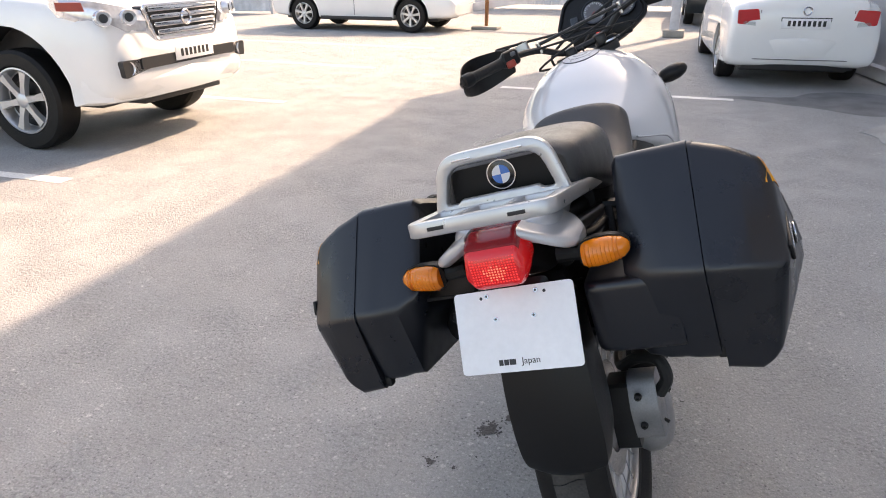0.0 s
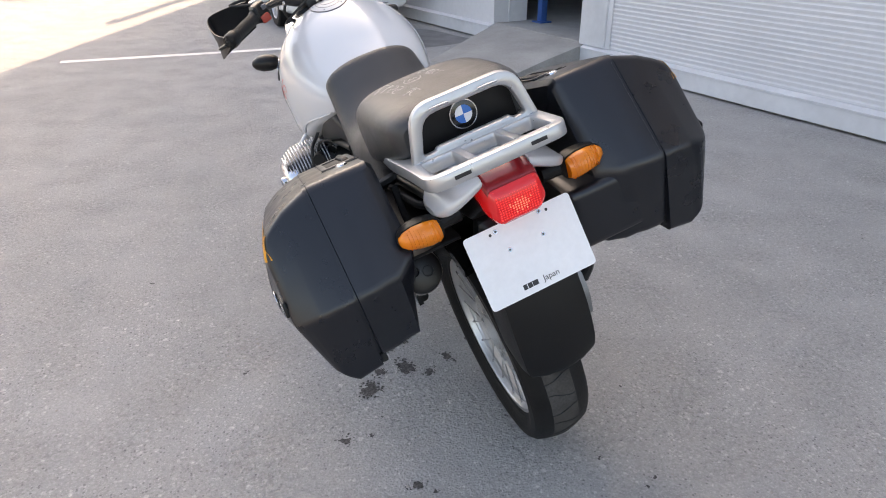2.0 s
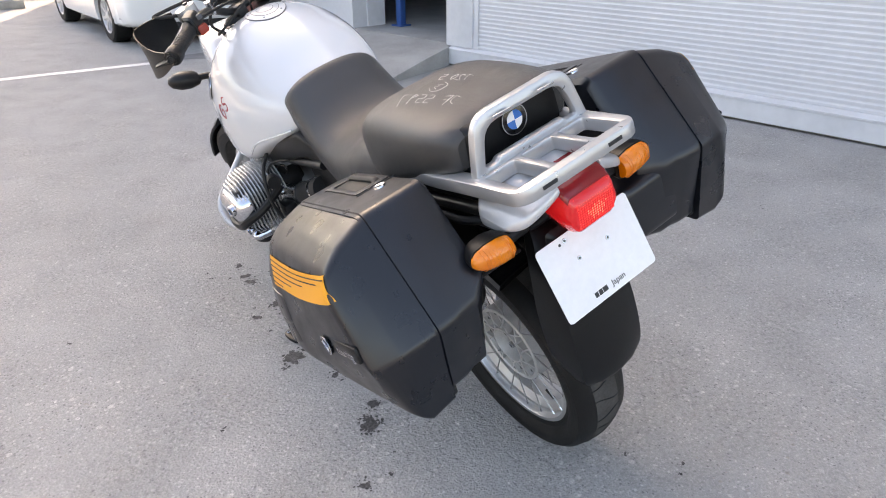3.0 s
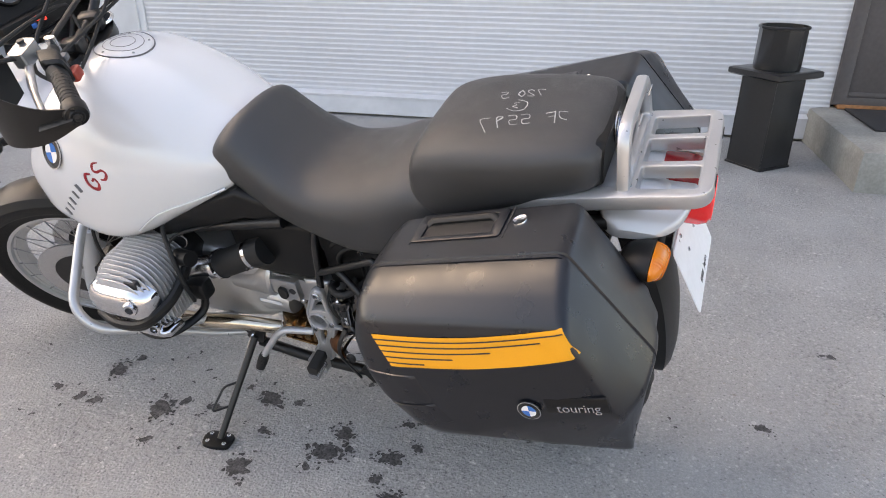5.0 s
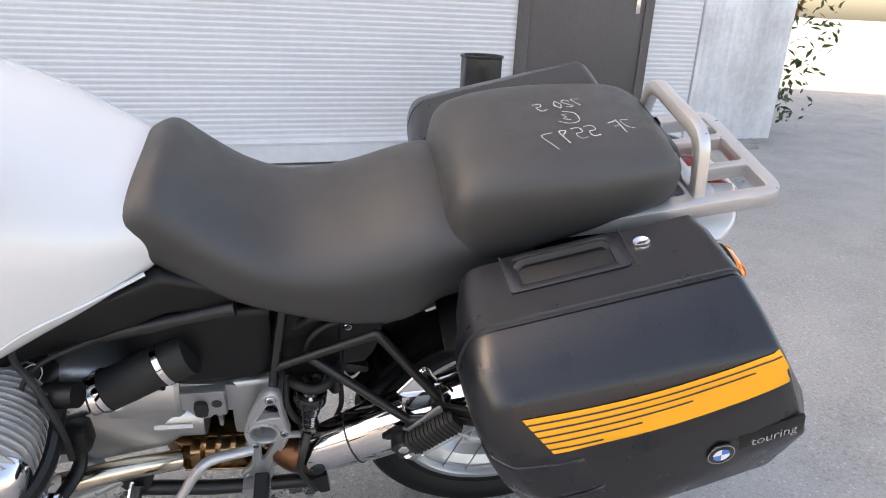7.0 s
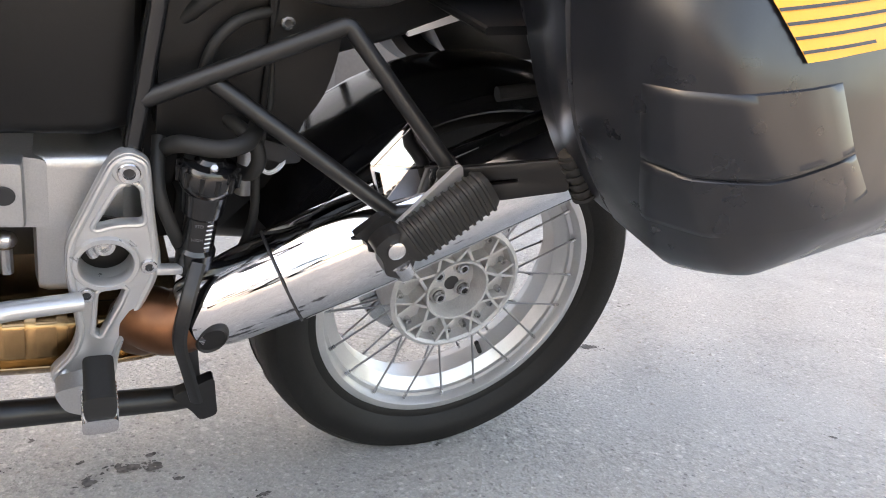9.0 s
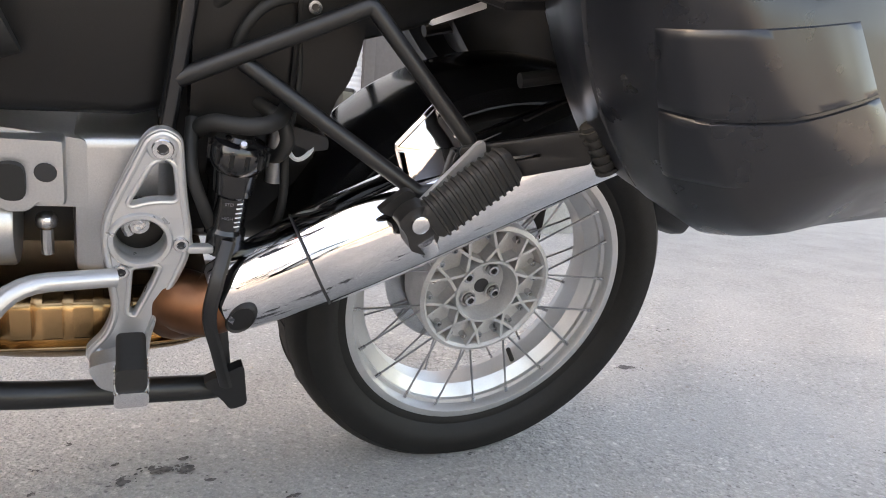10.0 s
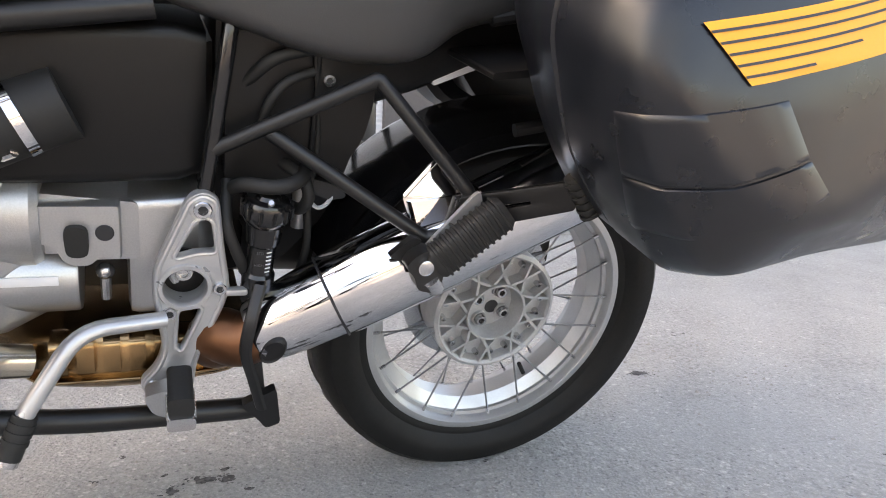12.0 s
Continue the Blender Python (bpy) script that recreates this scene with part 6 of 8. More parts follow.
part("gearbox_lug", loft(bmesh.new(), [[(x, 0.598 + (y - 0.598) * q, 0.518 + (z - 0.518) * q) for y, z in rounded([(0.558, 0.552), (0.641, 0.552), (0.641, 0.508), (0.624, 0.502), (0.616, 0.484), (0.606, 0.478), (0.590, 0.478), (0.580, 0.490), (0.558, 0.486)], [0.004, 0.004, 0.006, 0.006, 0.008, 0.008, 0.008, 0.006, 0.004], 3)] for x, q in ((-0.118, 1.0), (-0.137, 1.0), (-0.140, 0.96))]), CAST_ALU, gb)
part("rubber_plug", loft(bmesh.new(), [[(x, y, z) for y, z in rounded([(0.590, 0.494), (0.612, 0.494), (0.614, 0.530), (0.590, 0.530)], 0.011, 4)] for x in (-0.13, -0.146, -0.149)]), SOFT_RUBBER, gb, "black rubber plug")
part("threaded_hole", lathe(bmesh.new(), disc(0.0095, 0.002, 0.0005), facing((-0.140, 0.574, 0.520), (-1, 0, 0)), 18), INK, gb)
part("starter_cover", lathe(bmesh.new(), [(0, 0.0), (0.041, 0.0), (0.043, 0.003), (0.043, 0.180), (0.034, 0.187), (0, 0.187)], along((-0.100, 0.603, 0.450), (-0.100, 0.79, 0.450)), 32), CAST_ALU, bike, "silver painted starter cover")
part("starter_label", new_box((-0.1435, 0.622, 0.458), (-0.1415, 0.690, 0.469), 0.0004), PLATE_WHITE, bike)
part("bell_housing", lathe(bmesh.new(), [(0, 0.0), (0.060, 0.0), (0.066, 0.008), (0.066, 0.12), (0, 0.12)], along((-0.085, 0.635, 0.525), (-0.085, 0.76, 0.525)), 32), CAST_ALU, bike)
part("shift_shaft", new_tube([(-0.105, 0.578, 0.462), (-0.105, 0.578, 0.418)], 0.0062, 10), STEEL, bike)
bm = bmesh.new()
bmesh.ops.create_uvsphere(bm, u_segments=12, v_segments=8, radius=0.0105, matrix=Matrix.Translation((-0.106, 0.578, 0.455)))
part("ball_joint", bm, STEEL, bike)
part("clutch_bulge", lathe(bmesh.new(), disc(0.03, 0.03, 0.01), facing((-0.10, 0.50, 0.44), (-1, 0, 0)), 20), CAST_ALU, gb)


def cylinder_head(s):
    """A flat-twin cylinder: barrel blackened for shade between the fins, bright fins, polished cap with its bolts,
    black guard strip.
    """
    cy, cz = 0.880, 0.600

    def sec(x, hy, hz, dz=0.0, r=0.05, dy=0.0):
        return [(s * x, cy + dy + y, cz + dz + z) for y, z in rounded([(-hy * 0.92, -hz * 0.8), (-hy * 0.5, -hz), (hy * 0.5, -hz), (hy, -hz * 0.55), (hy * 0.95, hz * 0.5), (hy * 0.55, hz), (-hy * 0.6, hz), (-hy, hz * 0.55)], r, 3)]

    core = part("cylinder", loft(bmesh.new(), [sec(0.13, 0.078, 0.070, 0, 0.05, 0.012), sec(0.20, 0.082, 0.078, 0, 0.05, 0.016), sec(0.29, 0.084, 0.082, 0, 0.05, 0.018), sec(0.340, 0.080, 0.070, 0, 0.05, 0.018), sec(0.356, 0.06, 0.05, 0, 0.05, 0.018)]), BLACK_STEEL, bike, "bright finned cylinder of the flat twin engine")
    for k in range(3, 18):
        x = 0.172 + k * 0.0107
        u = max((x - 0.285) / 0.08, 0.0)
        g = (1.0 + 0.10 * math.sin(math.pi * min(k + 3, 11) / 17)) * (1 - 0.34 * u * u)
        f = 0.0027
        part("fin", loft(bmesh.new(), [sec(x - f, 0.090 * g, 0.092 * g, 0, 0.030, 0.020), sec(x - f * 0.4, 0.093 * g, 0.096 * g, 0, 0.030, 0.020), sec(x + f * 0.3, 0.093 * g, 0.096 * g, 0, 0.030, 0.020), sec(x + f * 0.8, 0.090 * g, 0.092 * g, 0, 0.030, 0.020)]), FIN_ALU, core)
    cover = part("valve_cover", loft(bmesh.new(), [sec(0.325, 0.104, 0.054, 0.010, 0.04, 0.024), sec(0.350, 0.102, 0.051, 0.009, 0.04, 0.025), sec(0.366, 0.092, 0.043, 0.008, 0.035, 0.026), sec(0.377, 0.074, 0.031, 0.006, 0.03, 0.028), sec(0.381, 0.05, 0.018, 0.006, 0.02, 0.03)]), CHROME, core, "polished chrome valve cover")
    part("guard_strip", new_tube(smooth_line([(s * 0.350, cy + 0.132, cz - 0.062), (s * 0.374, cy + 0.06, cz - 0.058), (s * 0.374, cy - 0.02, cz - 0.046), (s * 0.358, cy - 0.065, cz - 0.022), (s * 0.30, cy - 0.092, cz + 0.005), (s * 0.22, cy - 0.096, cz + 0.05)], 6), 0.0110, 8, 1.3, up=(0, 0, 1)), BLACK_PLASTIC, core)
    for y, z, x, r in ((cy - 0.032, cz + 0.022, 0.374, 0.018), (cy - 0.045, cz - 0.064, 0.352, 0.018)):
        bolt("cover_bolt", (s * x, y, z), (s, -0.30, 0.1), r, 0.014, CHROME, cover)
    part("cover_foot", loft(bmesh.new(), [sec(0.310, 0.112, 0.020, -0.080, 0.015, 0.015), sec(0.352, 0.106, 0.016, -0.079, 0.012, 0.015), sec(0.362, 0.090, 0.010, -0.079, 0.008, 0.015)]), CHROME, core)
    part("cover_mark", new_box((s * 0.338 - 0.012, cy - 0.045, cz + 0.058), (s * 0.338 + 0.014, cy - 0.010, cz + 0.076), 0.004), INK, cover)
    part("plug_lead", new_tube(smooth_line([(s * 0.26, cy - 0.100, cz - 0.05), (s * 0.272, cy - 0.108, cz + 0.03), (s * 0.25, cy - 0.085, cz + 0.11), (s * 0.215, cy - 0.050, cz + 0.135), (s * 0.19, cy - 0.05, cz + 0.17)], 6), 0.0055, 8), SOFT_RUBBER, core, "black ignition lead")
    part("head_shroud", new_tube(smooth_line([(s * 0.25, cy + 0.12, cz - 0.100), (s * 0.33, cy + 0.05, cz - 0.110), (s * 0.335, cy - 0.045, cz - 0.112), (s * 0.25, cy - 0.095, cz - 0.10), (s * 0.22, cy - 0.100, cz - 0.04)], 6), 0.012, 10, 0.8), BLACK_PLASTIC, core)
    part("intake_stub", new_tube([(s * 0.235, cy - 0.085, cz + 0.075), (s * 0.245, cy - 0.135, cz + 0.085)], 0.020, 14), BLACK_PLASTIC, core)
    return core


for s in (-1, 1):
    cylinder_head(s)
    # crash bar, exhaust header
    bar("crash_bar", [(s * 0.155, 1.15, 0.70), (s * 0.215, 1.145, 0.655), (s * 0.375, 1.075, 0.560), (s * 0.385, 1.02, 0.505), (s * 0.33, 0.94, 0.468), (s * 0.22, 0.86, 0.415), (s * 0.14, 0.80, 0.37)], 0.0125, RACK_ALU, "satin steel crash bar round the cylinder", 0.05, 16)
    bar("stand_bar", [(s * 0.31, 0.93, 0.452), (s * 0.20, 0.82, 0.352), (s * 0.15, 0.76, 0.325)], 0.010, RACK_ALU)
    bar("exhaust_header", [(s * 0.26, 1.02, 0.55), (s * 0.25, 1.07, 0.47), (s * 0.22, 0.98, 0.41), (s * 0.205, 0.86, 0.395), (s * 0.185, 0.76, 0.400), (s * 0.14, 0.66, 0.36)], 0.020, BLUED_PIPE, "heat tinted exhaust header pipe", 0.06, 16)
# pre-silencer, collector box and silencer
rings = []
for y, w, zb, zt in dense([(0.70, 0.08, 0.312, 0.36), (0.66, 0.125, 0.300, 0.372), (0.58, 0.140, 0.294, 0.376), (0.50, 0.140, 0.296, 0.370), (0.44, 0.135, 0.302, 0.360), (0.41, 0.11, 0.312, 0.345)], 3):
    rings.append([(x, y, z) for x, z in rounded([(-w, (zb + zt) / 2 - 0.012), (-w * 0.85, zb), (w * 0.85, zb), (w, (zb + zt) / 2 - 0.012), (w * 0.9, zt), (-w * 0.9, zt)], 0.014, 3)])
cat = part("collector_box", loft(bmesh.new(), rings), GOLD_PIPE, bike, "heat tinted golden exhaust collector")
for k in range(6):
    y = 0.63 - 0.028 * k
    part("collector_rib", loft(bmesh.new(), [[(x, yy, z) for x, z in rounded([(-0.146, 0.335), (-0.10, 0.335), (-0.10, 0.378), (-0.140, 0.378)], 0.008, 3)] for yy in (y - 0.009, y - 0.006, y + 0.006, y + 0.009)]), GOLD_PIPE, cat)
part("collector_seam", loft(bmesh.new(), [[(x, y, z) for x, z in rounded([(-w, 0.3235), (w, 0.3235), (w, 0.3275), (-w, 0.3275)], 0.001, 1)] for y, w in ((0.69, 0.10), (0.65, 0.143), (0.50, 0.149), (0.42, 0.135))]), GOLD_PIPE, cat)
M0, M1 = Vector((-0.168, 0.4195, 0.391)), Vector((-0.186, -0.145, 0.690))
md = (M1 - M0).normalized()
mm = along(M0, M1)
ML = (M1 - M0).length


def oval(u, rx, rz, n=40):
    """A ring across the silencer at u metres along it: rx outwards, rz upwards."""
    c = M0 + md * u
    side = Vector((-1, 0, 0))
    side = (side - md * side.dot(md)).normalized()
    up_ = side.cross(md)
    if up_.z < 0:
        up_ = -up_
    return [c + side * rx * math.cos(a) + up_ * rz * math.sin(a) for a in (2 * math.pi * k / n for k in range(n))]


sil = part("silencer", loft(bmesh.new(), [oval(u, rx, rz) for u, rx, rz in ((0.110, 0.050, 0.0525), (0.112, 0.0515, 0.0545), (0.16, 0.0535, 0.0575), (0.22, 0.0545, 0.0595), (0.34, 0.0545, 0.0585), (ML - 0.03, 0.054, 0.057), (ML - 0.01, 0.050, 0.053), (ML, 0.040, 0.042))]), CHROME, bike, "polished chrome silencer")
part("front_cone", loft(bmesh.new(), [oval(u, rx, rz) for u, rx, rz in ((0.006, 0.036, 0.038), (0.010, 0.039, 0.041), (0.035, 0.043, 0.0455), (0.065, 0.0465, 0.0495), (0.1095, 0.0505, 0.0535))]), CHROME, sil)
part("end_cap", loft(bmesh.new(), [oval(u, rx, rz) for u, rx, rz in ((ML - 0.004, 0.050, 0.053), (ML + 0.006, 0.047, 0.050), (ML + 0.012, 0.036, 0.039))]), BLACK_STEEL, sil, "dark silencer end cap")
for dy in (-0.016, 0.016):
    part("outlet", lathe(bmesh.new(), [(0.0, 0.002), (0.010, 0.002), (0.011, 0.006), (0.013, 0.006), (0.0135, -0.01)], along(M1 + md * 0.012 + Vector((dy, 0, -dy * 0.4)), M1 + md * 0.1), 20), DEEP_BLACK, sil)
part("cone_joint", loft(bmesh.new(), [oval(u, rx, rz) for u, rx, rz in ((0.1085, 0.0520, 0.0550), (0.1105, 0.0520, 0.0550))]), INK, sil)
e0 = Vector((-0.2085, 0.398, 0.393))
part("cone_boss", lathe(bmesh.new(), [(0, 0.001), (0.015, 0.001), (0.017, 0.003), (0.019, 0.0), (0.019, -0.03)], facing(e0, (-1, 0.25, -0.25), (0, -0.5, 1)) @ Matrix.Diagonal((0.72, 1.2, 1.0, 1.0)), 24), DEEP_BLACK, sil)
part("link_pipe", new_tube(smooth_line([(-0.10, 0.42, 0.345), (-0.13, 0.455, 0.36), (-0.15, 0.455, 0.385), M0 - md * 0.01, M0 + md * 0.03], 5), 0.034, 16), BRONZE, bike, "burnt bronze exhaust link pipe")
part("pipe_clamp", new_tube(smooth_line([(-0.180, 0.412, 0.468), (-0.203, 0.424, 0.434), (-0.205, 0.429, 0.392), (-0.196, 0.418, 0.345), (-0.185, 0.404, 0.290)], 5), 0.0078, 8, 0.5), BLACK_STEEL, sil)
# hanger between silencer and bracket: folded chrome plate with a round cut-out, bolted at its top
HANG = facing((-0.192, 0.203, 0.582), (-1.0, 0.12, 0.30))
hanger = cut_plate("silencer_hanger", rounded([(-0.050, 0.002), (-0.010, 0.052), (0.002, 0.053), (0.014, 0.036), (0.046, 0.012), (0.058, -0.030), (0.020, -0.066), (-0.034, -0.044)], [0.006, 0.005, 0.005, 0.006, 0.012, 0.01, 0.01, 0.01], 4), [], 0.004, HANG, CHROME, bike, 0.001, "bent chrome silencer hanger")
part("hanger_rim", new_tube([HANG @ Vector((x, y, 0.003)) for x, y in [(0.026 + 0.030 * math.cos(a), -0.018 + 0.040 * math.sin(a)) for a in (radians(-100 + 15 * k) for k in range(15))]], 0.0026, 8), CHROME, hanger)
part("hanger_flange", new_tube([HANG @ Vector(q) for q in ((-0.049, 0.002, 0.004), (-0.009, 0.051, 0.004))], 0.0028, 8), CHROME, hanger)
part("hanger_fold", loft(bmesh.new(), [[HANG @ Vector((x + 0.004 * k, y, 0.002 + 0.010 * k)) for x, y in ((-0.046, -0.004), (0.020, 0.008), (0.018, -0.016), (-0.036, -0.034))] for k in (0, 1)]), CHROME, hanger)
part("hanger_clip", new_box((0.010, -0.016, 0.002), (0.026, 0.006, 0.012), 0.002, HANG), CHROME, hanger)
bolt("hanger_bolt", HANG @ Vector((-0.003, 0.046, 0.002)), (-1, 0, 0.3), 0.0075, 0.007, STEEL, hanger, False)
bolt("hanger_bolt", HANG @ Vector((-0.002, -0.050, 0.002)), (-1, 0, 0.3), 0.0065, 0.006, STEEL, hanger, False)
# slotted black bar from the footrest bracket to the rubber buffer of the case:
# stands for the case's dark reflection in the silencer, its slot for the highlight
r0, r1 = Vector((-0.243, 0.176, 0.590)), Vector((-0.300, 0.098, 0.632))
rd = (r1 - r0).normalized()
REFLECTION_BAR = facing((r0 + r1) / 2, Vector((-1.0, 0.0, 0.25)) - rd * (Vector((-1.0, 0.0, 0.25)).dot(rd)), (0, 0, 1))
half = (r1 - r0).length / 2
tilt_ = math.atan2((REFLECTION_BAR.inverted() @ r1).y, (REFLECTION_BAR.inverted() @ r1).x)
cut_plate("silencer_reflection_bar", rounded([(-half - 0.02, -0.019), (half, -0.015), (half, 0.015), (-half - 0.02, 0.019)], 0.004, 3), [rounded([(-half + 0.012, -0.004), (half * 0.15, -0.003), (half * 0.15, 0.004), (-half + 0.012, 0.005)], 0.003, 2)], 0.010, REFLECTION_BAR @ Matrix.Rotation(tilt_, 4, "Z"), BLACK_PLASTIC, bike, 0.002, "black slotted bar standing for a dark reflection on the silencer")

# -- pillion footrest --
pk = part("pillion_bracket", loft(bmesh.new(), [[(x - (z - 0.52) * 0.10, y, z) for y, z in rounded([(0.255, 0.525), (0.240, 0.510), (0.176, 0.590), (0.186, 0.616), (0.192, 0.614)], 0.004, 2)] for x in (-0.238, -0.244)]), RACK_ALU, bike, "satin silver pillion footrest bracket")
part("hinge", loft(bmesh.new(), [[(x, y, z) for y, z in rounded([(0.262, 0.545), (0.270, 0.532), (0.258, 0.520), (0.252, 0.503), (0.232, 0.498), (0.222, 0.516), (0.232, 0.545), (0.248, 0.553)], 0.006, 3)] for x in (-0.246, -0.250, -0.268, -0.271)]), BLACK_STEEL, pk)
part("hinge_tongue", loft(bmesh.new(), [[(x, y, z) for y, z in rounded([(0.268, 0.530), (0.284, 0.536), (0.258, 0.560), (0.246, 0.556)], 0.004, 2)] for x in (-0.240, -0.250)]), BLACK_STEEL, pk)
bolt("hinge_pin", (-0.271, 0.247, 0.533), (-1, 0, 0), 0.0095, 0.005, STEEL, pk, False)
part("hinge_end", new_tube([(-0.268, 0.238, 0.516), (-0.262, 0.226, 0.500)], 0.0105, 12), STEEL, pk)
pd = Vector((-0.04, -0.740, 0.672)).normalized()


def peg_ring(u, h, k=1.0):
    """A ring across the folded footrest at u metres from its hinge."""
    return [Vector((-0.264, 0.236, 0.532)) + pd * u + Vector((-dx, 0.67 * dz * k, 0.74 * dz * k)) for dx, dz in rounded([(-h * 0.9, -h * 1.35), (h * 0.9, -h * 1.35), (h, 0.0), (h * 0.8, h * 1.35), (-h * 0.8, h * 1.35)], h * 0.5, 3)]


peg = part("pillion_footrest", loft(bmesh.new(), [peg_ring(u, h) for u, h in ((0.0, 0.012), (0.005, 0.0150), (0.098, 0.0150), (0.104, 0.012))]), SOFT_RUBBER, bike, "ribbed black rubber pillion footrest")
for k in range(11):
    u = 0.009 + 0.0084 * k
    part("rubber_rib", loft(bmesh.new(), [peg_ring(u, 0.0146), peg_ring(u + 0.0012, 0.0166), peg_ring(u + 0.0036, 0.0166), peg_ring(u + 0.0048, 0.0146)]), SOFT_RUBBER, peg)

# -- rider footrest plates, pegs, gear lever --
for s in (-1, 1):
    PLM = Matrix(((0, 0, s, s * 0.163), (1, 0, 0, 0), (0, 1, 0, 0), (0, 0, 0, 1)))
    outline = rounded([(0.491, 0.572), (0.4755, 0.581), (0.458, 0.572), (0.4515, 0.507), (0.4450, 0.468), (0.4485, 0.442), (0.4820, 0.356), (0.4845, 0.318), (0.512, 0.300), (0.539, 0.318), (0.5445, 0.337), (0.5265, 0.357), (0.5180, 0.384), (0.5250, 0.434), (0.5285, 0.4615), (0.5265, 0.488)],
                      [0.012, 0.012, 0.012, 0.02, 0.012, 0.02, 0.02, 0.012, 0.010, 0.010, 0.010, 0.012, 0.02, 0.02, 0.02, 0.02], 4)
    window = rounded([(0.4825, 0.544), (0.4722, 0.549), (0.4655, 0.543), (0.4610, 0.508), (0.4821, 0.508), (0.5045, 0.501)], [0.006, 0.006, 0.006, 0.006, 0.02, 0.006], 4)
    slot = rounded([(0.5000, 0.433), (0.4760, 0.436), (0.4815, 0.4185), (0.4985, 0.379), (0.5030, 0.383)], 0.005, 3)
    fp = cut_plate("footrest_plate", outline, [window, circle(0.0235, 28, 0.4934, 0.4646), slot], 0.014, PLM, RACK_ALU, bike, 0.003, "satin silver cast footrest plate", 0.0025)

    def bead(line, d, r=0.0032):
        """A raised rim beside a closed line on the plate's face, d metres towards the middle of the metal."""
        c = [Vector(q) for q in line]
        pts = []
        for k in range(len(c)):
            t = (c[(k + 1) % len(c)] - c[k - 1])
            if t.length > 1e-6:
                t.normalize()
                pts.append(PLM @ Vector((c[k].x - t.y * d, c[k].y + t.x * d, 0.0068)))
        return part("plate_rim", new_tube(pts, r, 8, closed=True), RACK_ALU, fp)

    turn_ = sum(a[0] * b[1] - b[0] * a[1] for a, b in zip(outline, outline[1:] + outline[:1]))
    bead(outline, 0.0042 * (1 if turn_ > 0 else -1))
    for line in (window, slot):
        turn_ = sum(a[0] * b[1] - b[0] * a[1] for a, b in zip(line, line[1:] + line[:1]))
        bead(line, -0.0022 * (1 if turn_ > 0 else -1), 0.0026)
    part("plate_ring", lathe(bmesh.new(), [(0.0232, -0.022), (0.0232, 0.009), (0.0245, 0.0110), (0.0285, 0.0110), (0.030, 0.0085), (0.030, -0.022)], PLM @ Matrix.Translation((0.4934, 0.4646, 0)), 36, True), RACK_ALU, fp)
    part("ring_back", lathe(bmesh.new(), [(0, -0.030), (0.030, -0.030), (0.030, -0.034)], PLM @ Matrix.Translation((0.4934, 0.4646, 0)), 24), DEEP_BLACK, fp)
    part("pivot_shaft", lathe(bmesh.new(), [(0.0, -0.010), (0.005, -0.010), (0.006, -0.004), (0.0095, -0.004), (0.011, -0.008), (0.011, -0.05)], PLM @ Matrix.Translation((0.4945, 0.476, 0)), 20), STEEL, fp)
    part("bolt_boss", lathe(bmesh.new(), [(0.0, 0.009), (0.013, 0.009), (0.0145, 0.007), (0.0165, 0.005), (0.0165, -0.01)], PLM @ Matrix.Translation((0.4755, 0.5615, 0)), 24), RACK_ALU, fp)
    bolt("plate_bolt", PLM @ Vector((0.4755, 0.5615, 0.0085)), (s, 0, 0), 0.0100, 0.006, STEEL, fp)
    for y, z in ((0.4560, 0.4610), (0.5105, 0.4310)):
        part("bolt_boss", lathe(bmesh.new(), [(0.0, 0.006), (0.0095, 0.006), (0.0115, 0.004), (0.0115, -0.01)], PLM @ Matrix.Translation((y, z, 0)), 20), RACK_ALU, fp)
        bolt("plate_bolt", PLM @ Vector((y, z, 0.0055)), (s, 0, 0), 0.0078, 0.006, STEEL, fp)
    part("plate_pin", lathe(bmesh.new(), [(0, 0.005), (0.006, 0.005), (0.009, 0.002), (0.010, -0.002)], PLM @ Matrix.Translation((0.5310, 0.3300, 0.006)) @ Matrix.Diagonal((0.7, 1.2, 1, 1)), 18), CAST_ALU, fp)
    part("side_tab", new_box((s * 0.170 - 0.006, 0.4250, 0.452), (s * 0.170 + 0.006, 0.450, 0.460), 0.002), RACK_ALU, fp)
    bolt("tab_bolt", (s * 0.178, 0.4375, 0.460), (0, 0, 1), 0.0075, 0.018, STEEL, fp)
    part("spring_pin", new_tube(smooth_line([(s * 0.155, 0.487, 0.480), (s * 0.158, 0.497, 0.487), (s * 0.158, 0.507, 0.478), (s * 0.155, 0.503, 0.465)], 4), 0.005, 8), STEEL, fp)
    hg = part("footrest_arm", loft(bmesh.new(), [[(s * x, y, z) for y, z in rounded([(0.541, 0.344), (0.531, 0.318), (0.49, 0.300), (0.486, 0.345), (0.51, 0.352)], 0.008, 3)] for x in (0.184, 0.190, 0.204, 0.208)]), CAST_ALU, bike, "silver footrest hinge")
    rest = part("footrest", loft(bmesh.new(), [[(s * x, 0.5015 + dy, 0.356 - (x - 0.19) * 0.10 + dz) for dy, dz in rounded([(-0.0135, -0.013), (0.0135, -0.013), (0.014, 0.015), (-0.014, 0.015)], 0.007, 3)] for x in (0.190, 0.196, 0.240, 0.246)]), SOFT_RUBBER, bike, "black rubber footrest with a serrated steel end")
    part("serrated_end", loft(bmesh.new(), [[(s * x, 0.5015 + dy, 0.337 - (x - 0.19) * 0.10 + dz) for dy, dz in rounded([(-0.0155, -0.009), (0.0155, -0.009), (0.0155, 0.008), (-0.0155, 0.008)], 0.006, 3)] for x in (0.20, 0.243, 0.248)]), STEEL, rest)
    for k in range(7):
